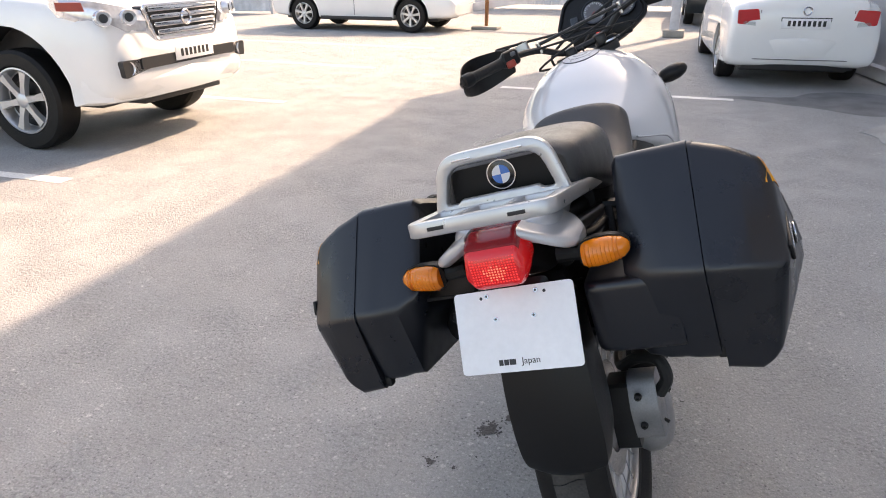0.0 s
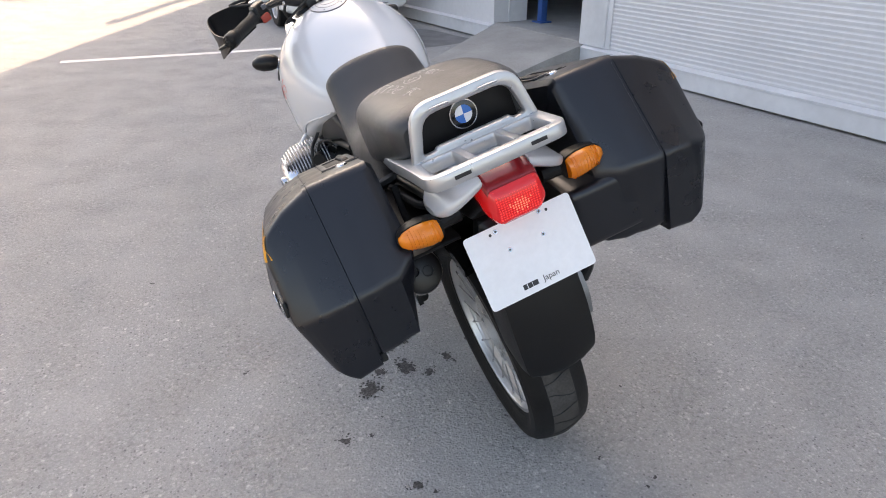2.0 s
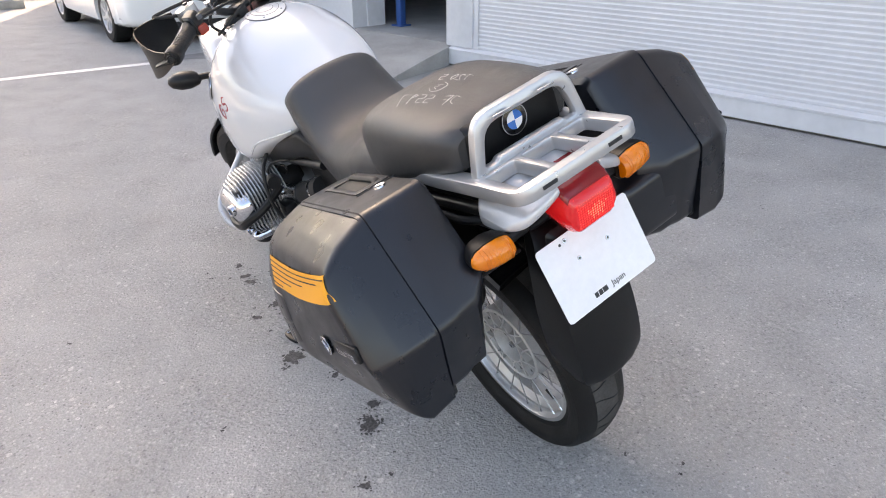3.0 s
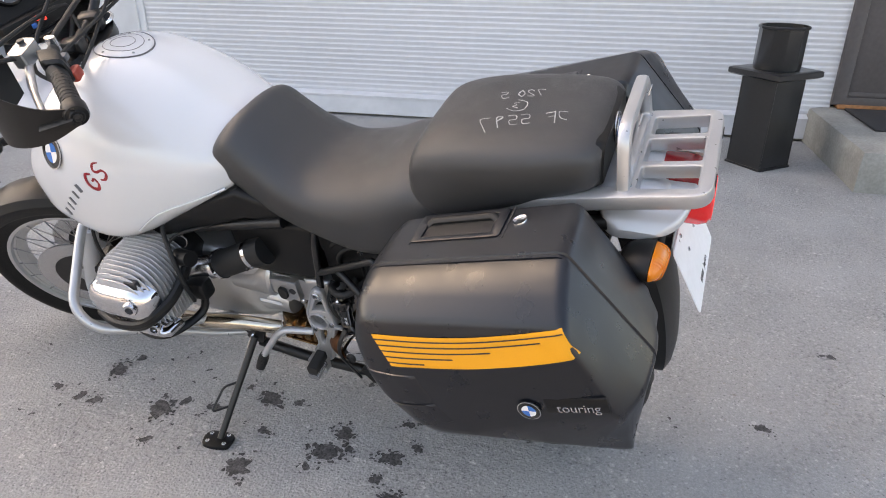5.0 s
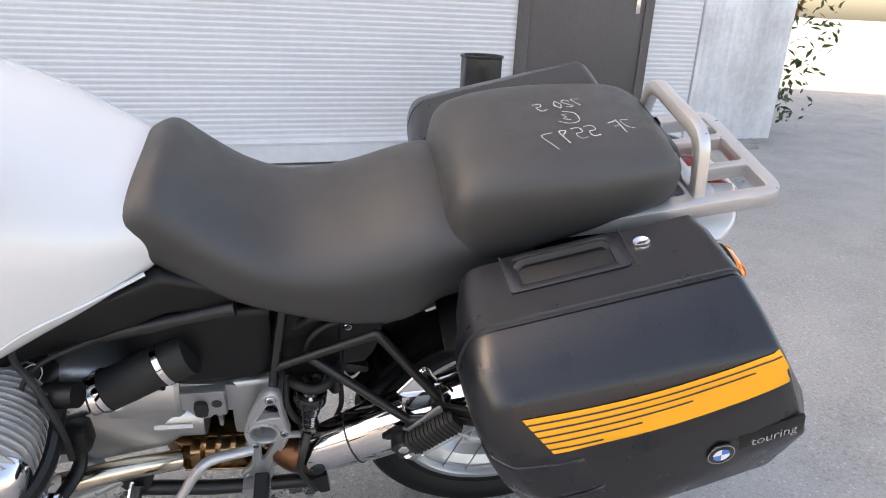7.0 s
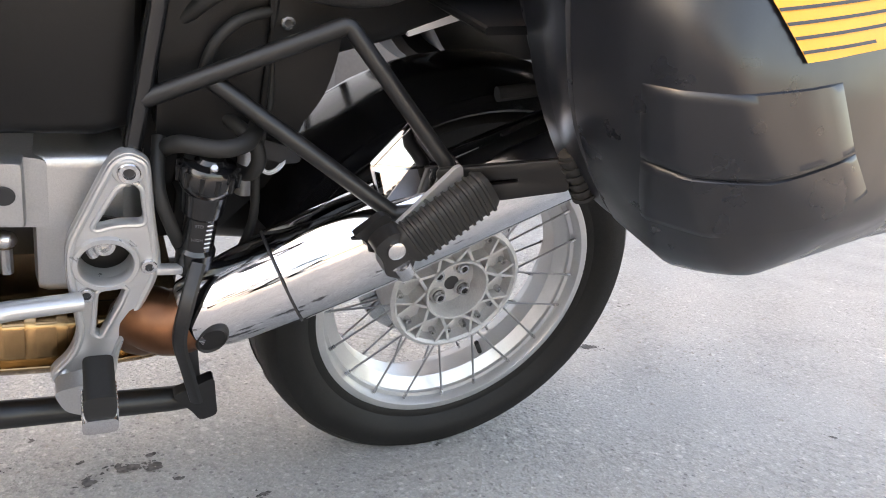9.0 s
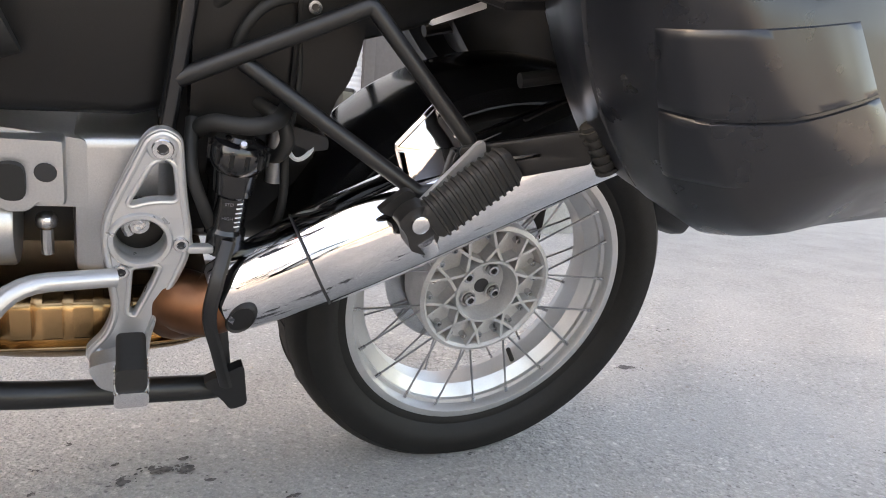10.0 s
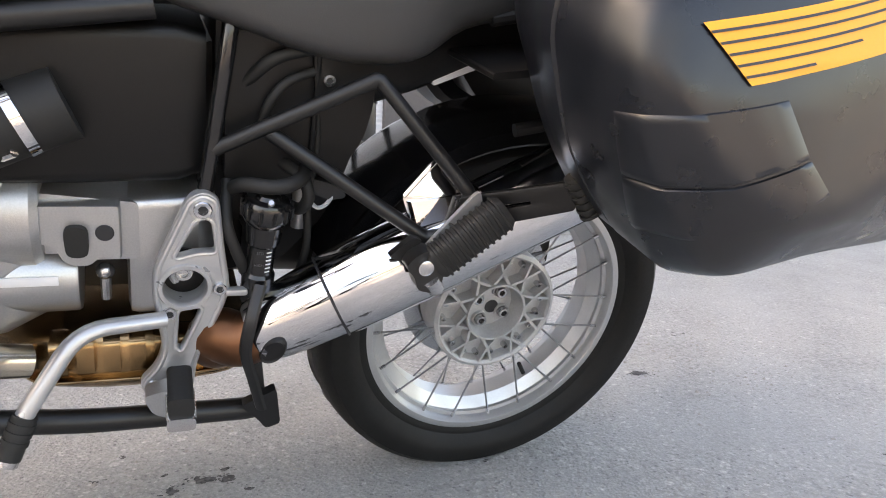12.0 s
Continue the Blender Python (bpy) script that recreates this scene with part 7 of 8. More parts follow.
        for sy in (-1, 1):
            part("tooth", new_box((s * (0.203 + 0.0062 * k) - 0.002, 0.5015 + sy * 0.0145 - 0.0015, 0.334), (s * (0.203 + 0.0062 * k) + 0.002, 0.5015 + sy * 0.0145 + 0.0015, 0.346), 0.001), STEEL, rest)
lever = part("gear_lever", new_tube(round_path([(-0.178, 0.515, 0.428), (-0.200, 0.600, 0.434), (-0.235, 0.650, 0.362), (-0.245, 0.662, 0.338)], 0.03), 0.0105, 12, 0.85), RACK_ALU, bike, "satin silver gear lever")
part("lever_rubber", new_tube([(-0.236, 0.651, 0.358), (-0.252, 0.668, 0.318)], 0.0125, 12), SOFT_RUBBER, lever, "black ribbed rubber sleeve")
part("lever_tip", new_tube([(-0.2515, 0.6675, 0.319), (-0.2545, 0.6705, 0.312)], 0.0115, 12), STEEL, lever)
for k in range(3):
    c = Vector((-0.236, 0.651, 0.358)).lerp(Vector((-0.252, 0.668, 0.318)), 0.15 + 0.2 * k)
    part("sleeve_ring", new_tube([c, c + Vector((-0.0016, 0.0017, -0.004))], 0.0137, 12), SOFT_RUBBER, lever)

# -- shock absorber --
s0, s1 = Vector((-0.045, 0.385, 0.70)), Vector((-0.075, 0.402, 0.42))
shock = part("shock_absorber", new_tube([s0, s1], 0.016, 16), BLACK_STEEL, bike, "black rear shock absorber with a coil spring")
line = []
for k in range(6 * 20 + 1):
    t = k / 120
    c = s0.lerp(s1, 0.02 + 0.48 * t)
    a = 2 * math.pi * k / 20
    line.append(c + Vector((math.cos(a) * 0.036, math.sin(a) * 0.036, 0)))
part("spring", new_tube(line, 0.0065, 8), BLACK_STEEL, shock, "black coil spring")
part("spring_seat", new_tube([s0.lerp(s1, 0.50), s0.lerp(s1, 0.56)], [0.044, 0.038], 24), BLACK_STEEL, shock)
part("preload_body", new_tube([s0.lerp(s1, 0.56), s0.lerp(s1, 0.70), s0.lerp(s1, 0.74), s0.lerp(s1, 0.97)], [0.030, 0.030, 0.024, 0.022], 20), GLOSS_BLACK, shock)
c = s0.lerp(s1, 0.85)
for k in range(3):
    part("print_bar", new_box((c.x - 0.0228, c.y - 0.004, c.z - 0.016 + 0.011 * k), (c.x - 0.0218, c.y + 0.008, c.z - 0.010 + 0.011 * k)), DECAL_GREY, shock)
bolt("shock_bolt", s0.lerp(s1, 0.60) + Vector((-0.031, 0, 0)), (-1, 0, 0), 0.010, 0.006, BLACK_STEEL, shock)

# preload adjuster: hand knob on a ribbed body with a printed scale, hoses above it
k0, k1 = Vector((-0.168, 0.405, 0.578)), Vector((-0.158, 0.413, 0.445))
adj = part("preload_adjuster", lathe(bmesh.new(), [(0, 0.0), (0.012, 0.0), (0.015, 0.004), (0.024, 0.006), (0.0280, 0.012), (0.0280, 0.024), (0.025, 0.032), (0.0215, 0.036), (0.0195, 0.060), (0.0160, 0.064), (0.0160, 0.100), (0.019, 0.104), (0.019, 0.130), (0, 0.134)], along(k0, k1), 32), GLOSS_BLACK, bike, "black shock preload adjuster with a printed scale")
for k in range(12):
    a = 2 * math.pi * k / 12
    m = along(k0, k1) @ Matrix.Rotation(a, 4, "Z")
    part("knob_grip", new_tube([m @ Vector((0.0280, 0, 0.011)), m @ Vector((0.0280, 0, 0.025))], 0.0024, 6), BLACK_PLASTIC, adj)
part("knob_pin", lathe(bmesh.new(), [(0, 0.002), (0.003, 0.002), (0.0042, 0.0)], facing(k0 + Vector((-0.018, 0.0, -0.004)), (-0.6, 0.1, 0.8)), 12), STEEL, adj)
for word, u in (("STD", 0.070), ("HIGH", 0.086)):
    c = k0.lerp(k1, u / 0.1337)
    lettering("scale_word", word, 0.0046, facing(c + Vector((-0.0158, 0.0040, 0)), (-1, 0.22, 0.0)), DECAL_GREY, adj, 0.0002)
for k in range(7):
    c = k0.lerp(k1, (0.064 + 0.0052 * k) / 0.1337)
    part("scale_tick", new_box((-0.0030, -0.0006, -0.0004), (0.0030, 0.0006, 0.0006), 0, facing(c + Vector((-0.0150, -0.0062, 0)), (-1, -0.40, 0))), PLATE_WHITE, adj)
bar("hose", smooth_line([(-0.120, 0.445, 0.562), (-0.160, 0.432, 0.586), (-0.178, 0.400, 0.590), (-0.166, 0.372, 0.594), (-0.12, 0.352, 0.600)], 6), 0.0085, SOFT_RUBBER, "black rubber hose")
bar("hose", smooth_line([(-0.120, 0.385, 0.600), (-0.150, 0.366, 0.592), (-0.158, 0.358, 0.572), (-0.148, 0.364, 0.552), (-0.120, 0.375, 0.545)], 6), 0.0075, SOFT_RUBBER)
bar("hose", smooth_line([(-0.13, 0.447, 0.58), (-0.160, 0.449, 0.54), (-0.165, 0.436, 0.50), (-0.150, 0.420, 0.46)], 6), 0.0065, SOFT_RUBBER)
bar("hose", smooth_line([(-0.10, 0.352, 0.595), (-0.125, 0.352, 0.55), (-0.13, 0.350, 0.49), (-0.12, 0.362, 0.43)], 6), 0.005, SOFT_RUBBER)
bar("frame_tube", [(-0.085, 0.352, 0.60), (-0.085, 0.352, 0.50)], 0.010, CAST_ALU)
part("frame_lug", loft(bmesh.new(), [[(x, y, z) for y, z in rounded([(0.350, 0.575), (0.300, 0.562), (0.298, 0.548), (0.318, 0.545), (0.350, 0.556)], 0.004, 2)] for x in (-0.105, -0.090)]), BLACK_STEEL, bike)
part("cable_tie", new_tube(smooth_line([(-0.10, 0.346, 0.548), (-0.105, 0.335, 0.535), (-0.105, 0.322, 0.540), (-0.100, 0.310, 0.558)], 5), 0.0028, 6), PLATE_WHITE, bike)

# -- stands --
part("centre_stand", new_tube(round_path([(-0.150, 0.74, 0.290), (-0.150, 0.60, 0.272), (-0.135, 0.415, 0.252), (-0.13, 0.385, 0.252)], 0.03), 0.015, 12), BLACK_STEEL, bike, "folded black centre stand")
part("centre_stand_arm", new_tube([(-0.137, 0.397, 0.250), (-0.130, 0.408, 0.345)], 0.009, 10, 0.6), BLACK_STEEL, bike)
part("centre_stand_foot", loft(bmesh.new(), [[(x, y, z) for y, z in rounded([(0.425, 0.272), (0.380, 0.295), (0.372, 0.236), (0.392, 0.230), (0.400, 0.244)], 0.006, 2)] for x in (-0.155, -0.140)]), BLACK_STEEL, bike)
part("centre_stand", new_tube(round_path([(0.150, 0.74, 0.290), (0.150, 0.60, 0.272), (0.135, 0.415, 0.252), (0.13, 0.385, 0.252)], 0.03), 0.015, 12), BLACK_STEEL, bike)
INV = pose(0, 0, 0, 0, -LEAN, 0).inverted()
foot = INV @ Vector((-0.418, 0.775, 0.0))
top_ = Vector((-0.172, 0.735, 0.330))
ss = part("side_stand", new_tube([top_, top_.lerp(foot, 0.5), foot + (top_ - foot).normalized() * 0.012], [0.0105, 0.0092, 0.0095], 12), BLACK_STEEL, bike, "extended black steel side stand")
part("stand_bracket", loft(bmesh.new(), [[(x, y, z) for y, z in rounded([(0.70, 0.360), (0.775, 0.355), (0.765, 0.305), (0.72, 0.300)], 0.012, 2)] for x in (-0.165, -0.155)]), BLACK_STEEL, ss)
part("stand_spring", new_tube([top_ + Vector((0.012, 0.012, 0.0)), top_.lerp(foot, 0.45) + Vector((0.012, 0.010, 0))], 0.0055, 8), STEEL, ss, "bright stand spring")
lo = top_.lerp(foot, 0.42)
part("stand_lug", new_tube(round_path([lo, lo + Vector((-0.03, 0.035, -0.002)), lo.lerp(foot, 0.35) + Vector((-0.045, 0.040, 0.0)), lo.lerp(foot, 0.40)], 0.012), 0.0035, 8), BLACK_STEEL, ss)
FM = INV @ pose(-0.418, 0.778, 0.0, 0, 0, 12) @ Matrix.Diagonal((0.68, 0.68, 1.0, 1.0))
pad = cut_plate("stand_foot", rounded([(-0.040, -0.060), (0.030, -0.060), (0.044, -0.02), (0.044, 0.045), (0.02, 0.062), (-0.036, 0.052), (-0.046, 0.0)], 0.018, 4), [], 0.012, FM @ Matrix.Translation((0, 0, 0.006)), BLACK_PLASTIC, ss, 0.003, "widened black stand foot with bright screws")
for x, y in ((-0.028, -0.040), (0.022, -0.038), (0.022, 0.036), (-0.022, 0.034)):
    bolt("foot_screw", FM @ Vector((x, y, 0.012)), FM.to_3x3() @ Vector((0, 0, 1)), 0.0060, 0.004, STEEL, ss)

# -- front end, turned to the left --
RAKE = radians(26)
STEER_AXIS = Vector((0, -math.sin(RAKE), math.cos(RAKE)))
STEER_AT = Vector((0, 1.610, 0.0))
STEER = Matrix.Translation(STEER_AT) @ Matrix.Rotation(radians(22), 4, STEER_AXIS) @ Matrix.Translation(-STEER_AT)


def front(name, bm, mat, parent=None, label="", smooth=35):
    bmesh.ops.transform(bm, matrix=STEER, verts=bm.verts)
    return part(name, bm, mat, parent or bike, label, smooth)


FA = Vector((0, 1.492, 0.312))
fw = wheel(bike, "front_wheel", 0.322, 0.112, 0.252, 0.082, 0.060, 40, STEER @ Matrix.Translation(FA), "silver wire-spoked front rim")
FX = Matrix.Translation(FA) @ Matrix.Rotation(radians(90), 4, "Y")
front("front_hub", lathe(bmesh.new(), [(0.0, -0.07), (0.03, -0.07), (0.05, -0.045), (0.062, -0.036), (0.062, 0.036), (0.05, 0.045), (0.03, 0.07), (0.0, 0.07)], FX, 36), HUB_ALU, fw)
for s in (-1, 1):
    front("brake_disc", lathe(bmesh.new(), [(0.10, s * 0.062), (0.152, s * 0.062), (0.152, s * 0.067), (0.10, s * 0.067)], FX, 56, True), STEEL, fw, "steel brake disc")
    front("disc_carrier", lathe(bmesh.new(), [(0.03, s * 0.058), (0.102, s * 0.060), (0.102, s * 0.066), (0.03, s * 0.066)], FX, 40, True), BLACK_STEEL, fw)
    leg0, leg1 = FA + Vector((s * 0.095, -0.035, 0.0)), FA + Vector((s * 0.095, -0.30, 0.56))
    leg = front("fork_leg", new_tube([leg0 + Vector((0, 0.02, -0.03)), leg0, leg0.lerp(leg1, 0.45)], [0.024, 0.03, 0.026], 18), SILVER_PAINT, None, "silver fork leg")
    front("fork_tube", new_tube([leg0.lerp(leg1, 0.44), leg1], 0.019, 16), CHROME, leg)
    front("caliper", loft(bmesh.new(), [[FA + Vector((s * x, y, z)) for y, z in rounded([(-0.16, 0.02), (-0.10, 0.0), (-0.08, 0.09), (-0.14, 0.12)], 0.02, 3)] for x in (0.05, 0.085, 0.11, 0.12)]), BLACK_STEEL, leg, "dark brake caliper")
    front("hose", new_tube(smooth_line([FA + Vector((s * 0.1, -0.13, 0.1)), FA + Vector((s * 0.12, -0.18, 0.25)), FA + Vector((s * 0.08, -0.26, 0.45))], 5), 0.005, 8), SOFT_RUBBER, leg)
# front mudguard: two shells
rings = []
for k in range(19):
    a = radians(20 + 130 * k / 18)
    w = 0.070 * (0.55 + 0.45 * math.sin(math.pi * min(k + 2, 18) / 19))
    prof = [(-w, -0.05), (-w, -0.02), (-w * 0.75, 0.0), (0, 0.012), (w * 0.75, 0.0), (w, -0.02), (w, -0.05)]
    ring = []
    for x, d in prof + [(x * 0.95, d - 0.005) for x, d in reversed(prof)]:
        r = 0.343 + d
        ring.append(FA + Vector((x, r * math.cos(a), r * math.sin(a))))
    rings.append(ring)
front("front_mudguard", loft(bmesh.new(), rings), BLACK_PLASTIC, None, "dark grey front mudguard")
front("mudguard_ridge", loft(bmesh.new(), [[FA + Vector((x, (0.366 + (0.012 if abs(x) < 0.04 else 0.0)) * math.cos(a), (0.366 + (0.012 if abs(x) < 0.04 else 0.0)) * math.sin(a))) for x in (-0.06, -0.03, 0.03, 0.06)] + [FA + Vector((x, 0.356 * math.cos(a), 0.356 * math.sin(a))) for x in (0.06, -0.06)] for a in (radians(26 + 40 * k / 10) for k in range(11))]), BLACK_PLASTIC, None)
# fairing with beak, lamp, screen and dash (fixed to the frame)
rings = []
for y, w, zb, zt in dense([(1.16, 0.18, 0.83, 0.98), (1.25, 0.160, 0.875, 1.02), (1.36, 0.14, 0.895, 1.03), (1.48, 0.115, 0.895, 1.00), (1.58, 0.09, 0.88, 0.945), (1.68, 0.06, 0.865, 0.89)], 3):
    rings.append([(x, y, z) for x, z in rounded([(-w, zb), (w, zb), (w * 0.9, zt), (-w * 0.9, zt)], 0.035, 3)])
part("fairing", loft(bmesh.new(), rings), WHITE_PEARL, bike, "pearl white front fairing")
for s in (-1, 1):
    part("oil_cooler_wing", loft(bmesh.new(), [[(s * x, y, z) for y, z in rounded([(1.06, 0.71), (1.16, 0.73), (1.18, 0.80), (1.10, 0.82)], 0.025, 3)] for x in (0.08, 0.155, 0.165)]), SILVER_PAINT, bike)
    st = part("front_indicator", new_tube([(s * 0.15, 1.25, 0.905), (s * 0.215, 1.265, 0.918)], 0.011, 10), BLACK_PLASTIC, bike, "black front indicator on a stalk")
    rings = []
    for u, r in ((0, 0.02), (0.1, 0.030), (0.4, 0.037), (0.7, 0.034), (0.93, 0.02), (1.0, 0.006)):
        c = Vector((s * 0.205, 1.270, 0.916)).lerp(Vector((s * 0.305, 1.285, 0.930)), u)
        rings.append([c + Vector((0, 1.0 * r * math.cos(a), 0.85 * r * math.sin(a))) for a in (2 * math.pi * k / 20 for k in range(20))])
    part("indicator_shell", loft(bmesh.new(), rings), BLACK_PLASTIC, st)
# dash: black panel with a round dial, a display and telltales
DM = facing((0.045, 1.278, 1.195), (0.0, -0.90, 0.44))
dash = part("dash", loft(bmesh.new(), [[DM @ Vector((x * q, y * q, h)) for x, y in rounded([(-0.175, -0.03), (-0.06, -0.115), (0.06, -0.115), (0.175, -0.03), (0.13, 0.105), (-0.13, 0.105)], [0.03, 0.05, 0.05, 0.03, 0.05, 0.05], 5)] for h, q in ((-0.07, 0.80), (-0.03, 0.97), (-0.004, 1.0), (0.002, 0.98), (0.002, 0.93), (-0.006, 0.90))]), BLACK_PLASTIC, bike, "black instrument panel")
for x, y, r in ((-0.022, 0.018, 0.047), (0.085, 0.018, 0.047)):
    dm = DM @ Matrix.Translation((x, y, -0.004))
    dl = part("dial", lathe(bmesh.new(), [(0, 0.003), (r * 0.88, 0.003), (r * 0.90, 0.010), (r, 0.010), (r * 1.03, 0.0), (r * 1.03, -0.01)], dm, 32), GLOSS_BLACK, bike, "round black instrument dial")
    part("dial_face", lathe(bmesh.new(), [(0, 0.0042), (r * 0.86, 0.0042)], dm, 32), DECAL_GREY, dl)
    bm = bmesh.new()
    for k in range(23):
        box(bm, (r * (0.62 if k % 2 else 0.70), -0.0009, 0.0046), (r * 0.82, 0.0009, 0.0052), 0, dm @ Matrix.Rotation(radians(-50 + 12.7 * k), 4, "Z"))
    part("dial_ticks", bm, WHITE_ENAMEL, dl)
    part("needle", new_box((-0.001, -r * 0.1, 0.005), (0.001, r * 0.7, 0.006), 0, dm @ Matrix.Rotation(2.3, 4, "Z")), DARK_RED, dl)
part("display", new_box((-0.115, -0.035, -0.006), (-0.085, 0.020, 0.003), 0.003, DM), CAR_GLASS, dash, "grey liquid crystal display")
for k, (x, z) in enumerate(((0.030, 1.128), (0.046, 1.122))):
    part("telltale", new_box((x - 0.008, 1.226, z), (x + 0.006, 1.236, z + 0.012), 0.002), TELLTALE, bike, "lit red telltale")
part("telltale", new_box((0.006, 1.226, 1.115), (0.020, 1.236, 1.127), 0.002), BLUE_ENAMEL, bike, "dark telltale window")
part("telltale_strip", new_box((-0.07, 1.230, 1.105), (0.15, 1.262, 1.148), 0.008), BLACK_PLASTIC, bike)
# handlebar with brace, clamp, fork caps
UN = STEER.inverted()


def steered(*q):
    """A place given with the bars turned, brought to the straight-ahead bars."""
    return UN @ Vector(q)


def mirror(p, s):
    return Vector((-s * p.x, p.y, p.z))


END, GRIP_IN, NECK = steered(-0.341, 0.735, 1.134), steered(-0.200, 0.925, 1.158), steered(-0.140, 0.990, 1.152)
line = [END, GRIP_IN, NECK, Vector((-0.075, 1.062, 1.118)), Vector((0.075, 1.062, 1.118)), mirror(NECK, 1), mirror(GRIP_IN, 1), mirror(END, 1)]
hb = front("handlebar", new_tube(round_path(line, 0.05), 0.0115, 14), BLACK_STEEL, None, "black handlebar")
front("fork_bridge", loft(bmesh.new(), [[(x, y, z) for x, y in rounded([(-0.115, 1.04), (-0.05, 1.015), (0.05, 1.015), (0.115, 1.04), (0.10, 1.11), (-0.10, 1.11)], 0.03, 4)] for z in (1.062, 1.068, 1.084, 1.090)]), BLACK_STEEL, hb, "black cast fork bridge")
front("cross_brace", new_tube([NECK + Vector((0, -0.006, 0.016)), mirror(NECK, 1) + Vector((0, -0.006, 0.016))], 0.0062, 10), BLACK_STEEL, hb, "black steel cross brace")
for s in (-1, 1):
    front("bar_clamp", new_box((s * 0.055 - 0.02, 1.035, 1.090), (s * 0.055 + 0.02, 1.088, 1.136), 0.010), BLACK_STEEL, hb)
    front("fork_cap", lathe(bmesh.new(), [(0, 0.016), (0.021, 0.016), (0.024, 0.012), (0.028, 0.008), (0.030, 0.0)], Matrix.Translation((s * 0.088, 1.062, 1.096)), 28), BLACK_PLASTIC, hb)
    front("cap_ring", lathe(bmesh.new(), [(0.029, 0.0), (0.029, 0.006), (0.034, 0.006), (0.036, 0.0)], Matrix.Translation((s * 0.088, 1.062, 1.096)), 28), STEEL, hb)
    front("brace_clamp", new_tube([mirror(NECK, -s) + Vector((0, -0.004, -0.014)), mirror(NECK, -s) + Vector((0, -0.007, 0.024))], 0.012, 10, 0.7), STEEL, hb)
    g0, g1 = mirror(END, -s), mirror(GRIP_IN, -s)
    ax_ = (g1 - g0).normalized()
    gr = front("grip", new_tube([g0, g0.lerp(g1, 0.05), g0.lerp(g1, 0.55), g0.lerp(g1, 0.66), g0.lerp(g1, 0.70)], [0.0195, 0.0175, 0.0180, 0.0185, 0.023], 18), SOFT_RUBBER, None, "black rubber grip")
    for k in range(10):
        c = g0.lerp(g1, 0.08 + 0.058 * k)
        front("grip_ring", new_tube([c, c + ax_ * 0.004], 0.0186, 16), SOFT_RUBBER, gr)
    c0 = g0.lerp(g1, 0.70)
    sw = front("switch_block", loft(bmesh.new(), [[c0 + ax_ * u + Vector((0, dy * q, dz * q)) for dy, dz in rounded([(-0.030, -0.026), (0.026, -0.026), (0.024, 0.030), (-0.026, 0.030)], 0.012, 3)] for u, q in ((0.0, 0.8), (0.008, 1.0), (0.045, 1.0), (0.062, 0.95), (0.070, 0.7))]), BLACK_PLASTIC, None, "black switch block")
    front("red_switch", new_box((-0.016, -0.010, -0.013), (0.016, 0.008, 0.011), 0.005, Matrix.Translation(c0 + ax_ * 0.024 + Vector((0, -0.032, -0.014)))), SWITCH_RED, sw, "orange-red indicator switch")
    front("grey_switch", new_box((-0.008, -0.008, -0.006), (0.010, 0.006, 0.008), 0.003, Matrix.Translation(c0 + ax_ * 0.045 + Vector((0, -0.028, 0.012)))), DECAL_GREY, sw)
    c2 = mirror(steered(-0.205, 0.985, 1.172), -s)
    front("lever_perch", loft(bmesh.new(), [[c2 + Vector((s * dx, dy, dz)) for dx, dy in rounded([(-0.036, -0.014), (0.026, -0.020), (0.034, 0.018), (-0.028, 0.022)], 0.010, 3)] for dz in (-0.018, -0.014, 0.010, 0.014)]), CAST_ALU, sw, "bright cast lever perch")
    front("perch_bolt", lathe(bmesh.new(), disc(0.008, 0.006, 0.001), Matrix.Translation(c2 + Vector((s * 0.010, 0.004, 0.016))), 12), BLACK_STEEL, sw)
    front("lever", new_tube(smooth_line([c2 + Vector((s * 0.02, 0.012, -0.008)), c2.lerp(g0, 0.40) + Vector((0, 0.040, -0.022)), c2.lerp(g0, 0.85) + Vector((0, 0.058, -0.012)), g0 + Vector((s * 0.005, 0.062, -0.006))], 5), [0.009] * 6 + [0.007] * 9 + [0.009], 10, 0.7), CAST_ALU, sw, "silver hand lever")
    # hand guard: a curved shield from the bar end forward
    rings = []
    for x, y, zb, zt in smooth_line([(-0.350, 0.722, 1.120, 1.150), (-0.374, 0.790, 1.088, 1.156), (-0.384, 0.865, 1.070, 1.178), (-0.368, 0.940, 1.064, 1.190), (-0.310, 0.985, 1.078, 1.190), (-0.245, 1.000, 1.100, 1.185)], 5):
        a, b = mirror(steered(x, y, zb), -s), mirror(steered(x, y, zt), -s)
        m_ = a.lerp(b, 0.5) + Vector((s * 0.006, 0.004, 0))
        o = Vector((-s * 0.0035, -0.0035, 0))
        rings.append([a, m_, b, b + o, m_ + o, a + o])
    hg = front("hand_guard", loft(bmesh.new(), rings), BLACK_PLASTIC, None, "black plastic hand guard")
    front("guard_boss", lathe(bmesh.new(), [(0, 0.018), (0.012, 0.018), (0.014, 0.014), (0.020, 0.012), (0.023, 0.004), (0.023, -0.020)], along(g0, g0 - ax_), 24), BLACK_PLASTIC, hg)
    front("guard_strap", new_tube([g0 - ax_ * 0.008, mirror(steered(-0.372, 0.80, 1.115), -s)], [0.020, 0.016], 10, 0.35), BLACK_PLASTIC, hg)
    bolt("bar_end_screw", STEER @ (g0 - ax_ * 0.017), STEER.to_3x3() @ (-ax_), 0.008, 0.003, BLACK_STEEL, hg)
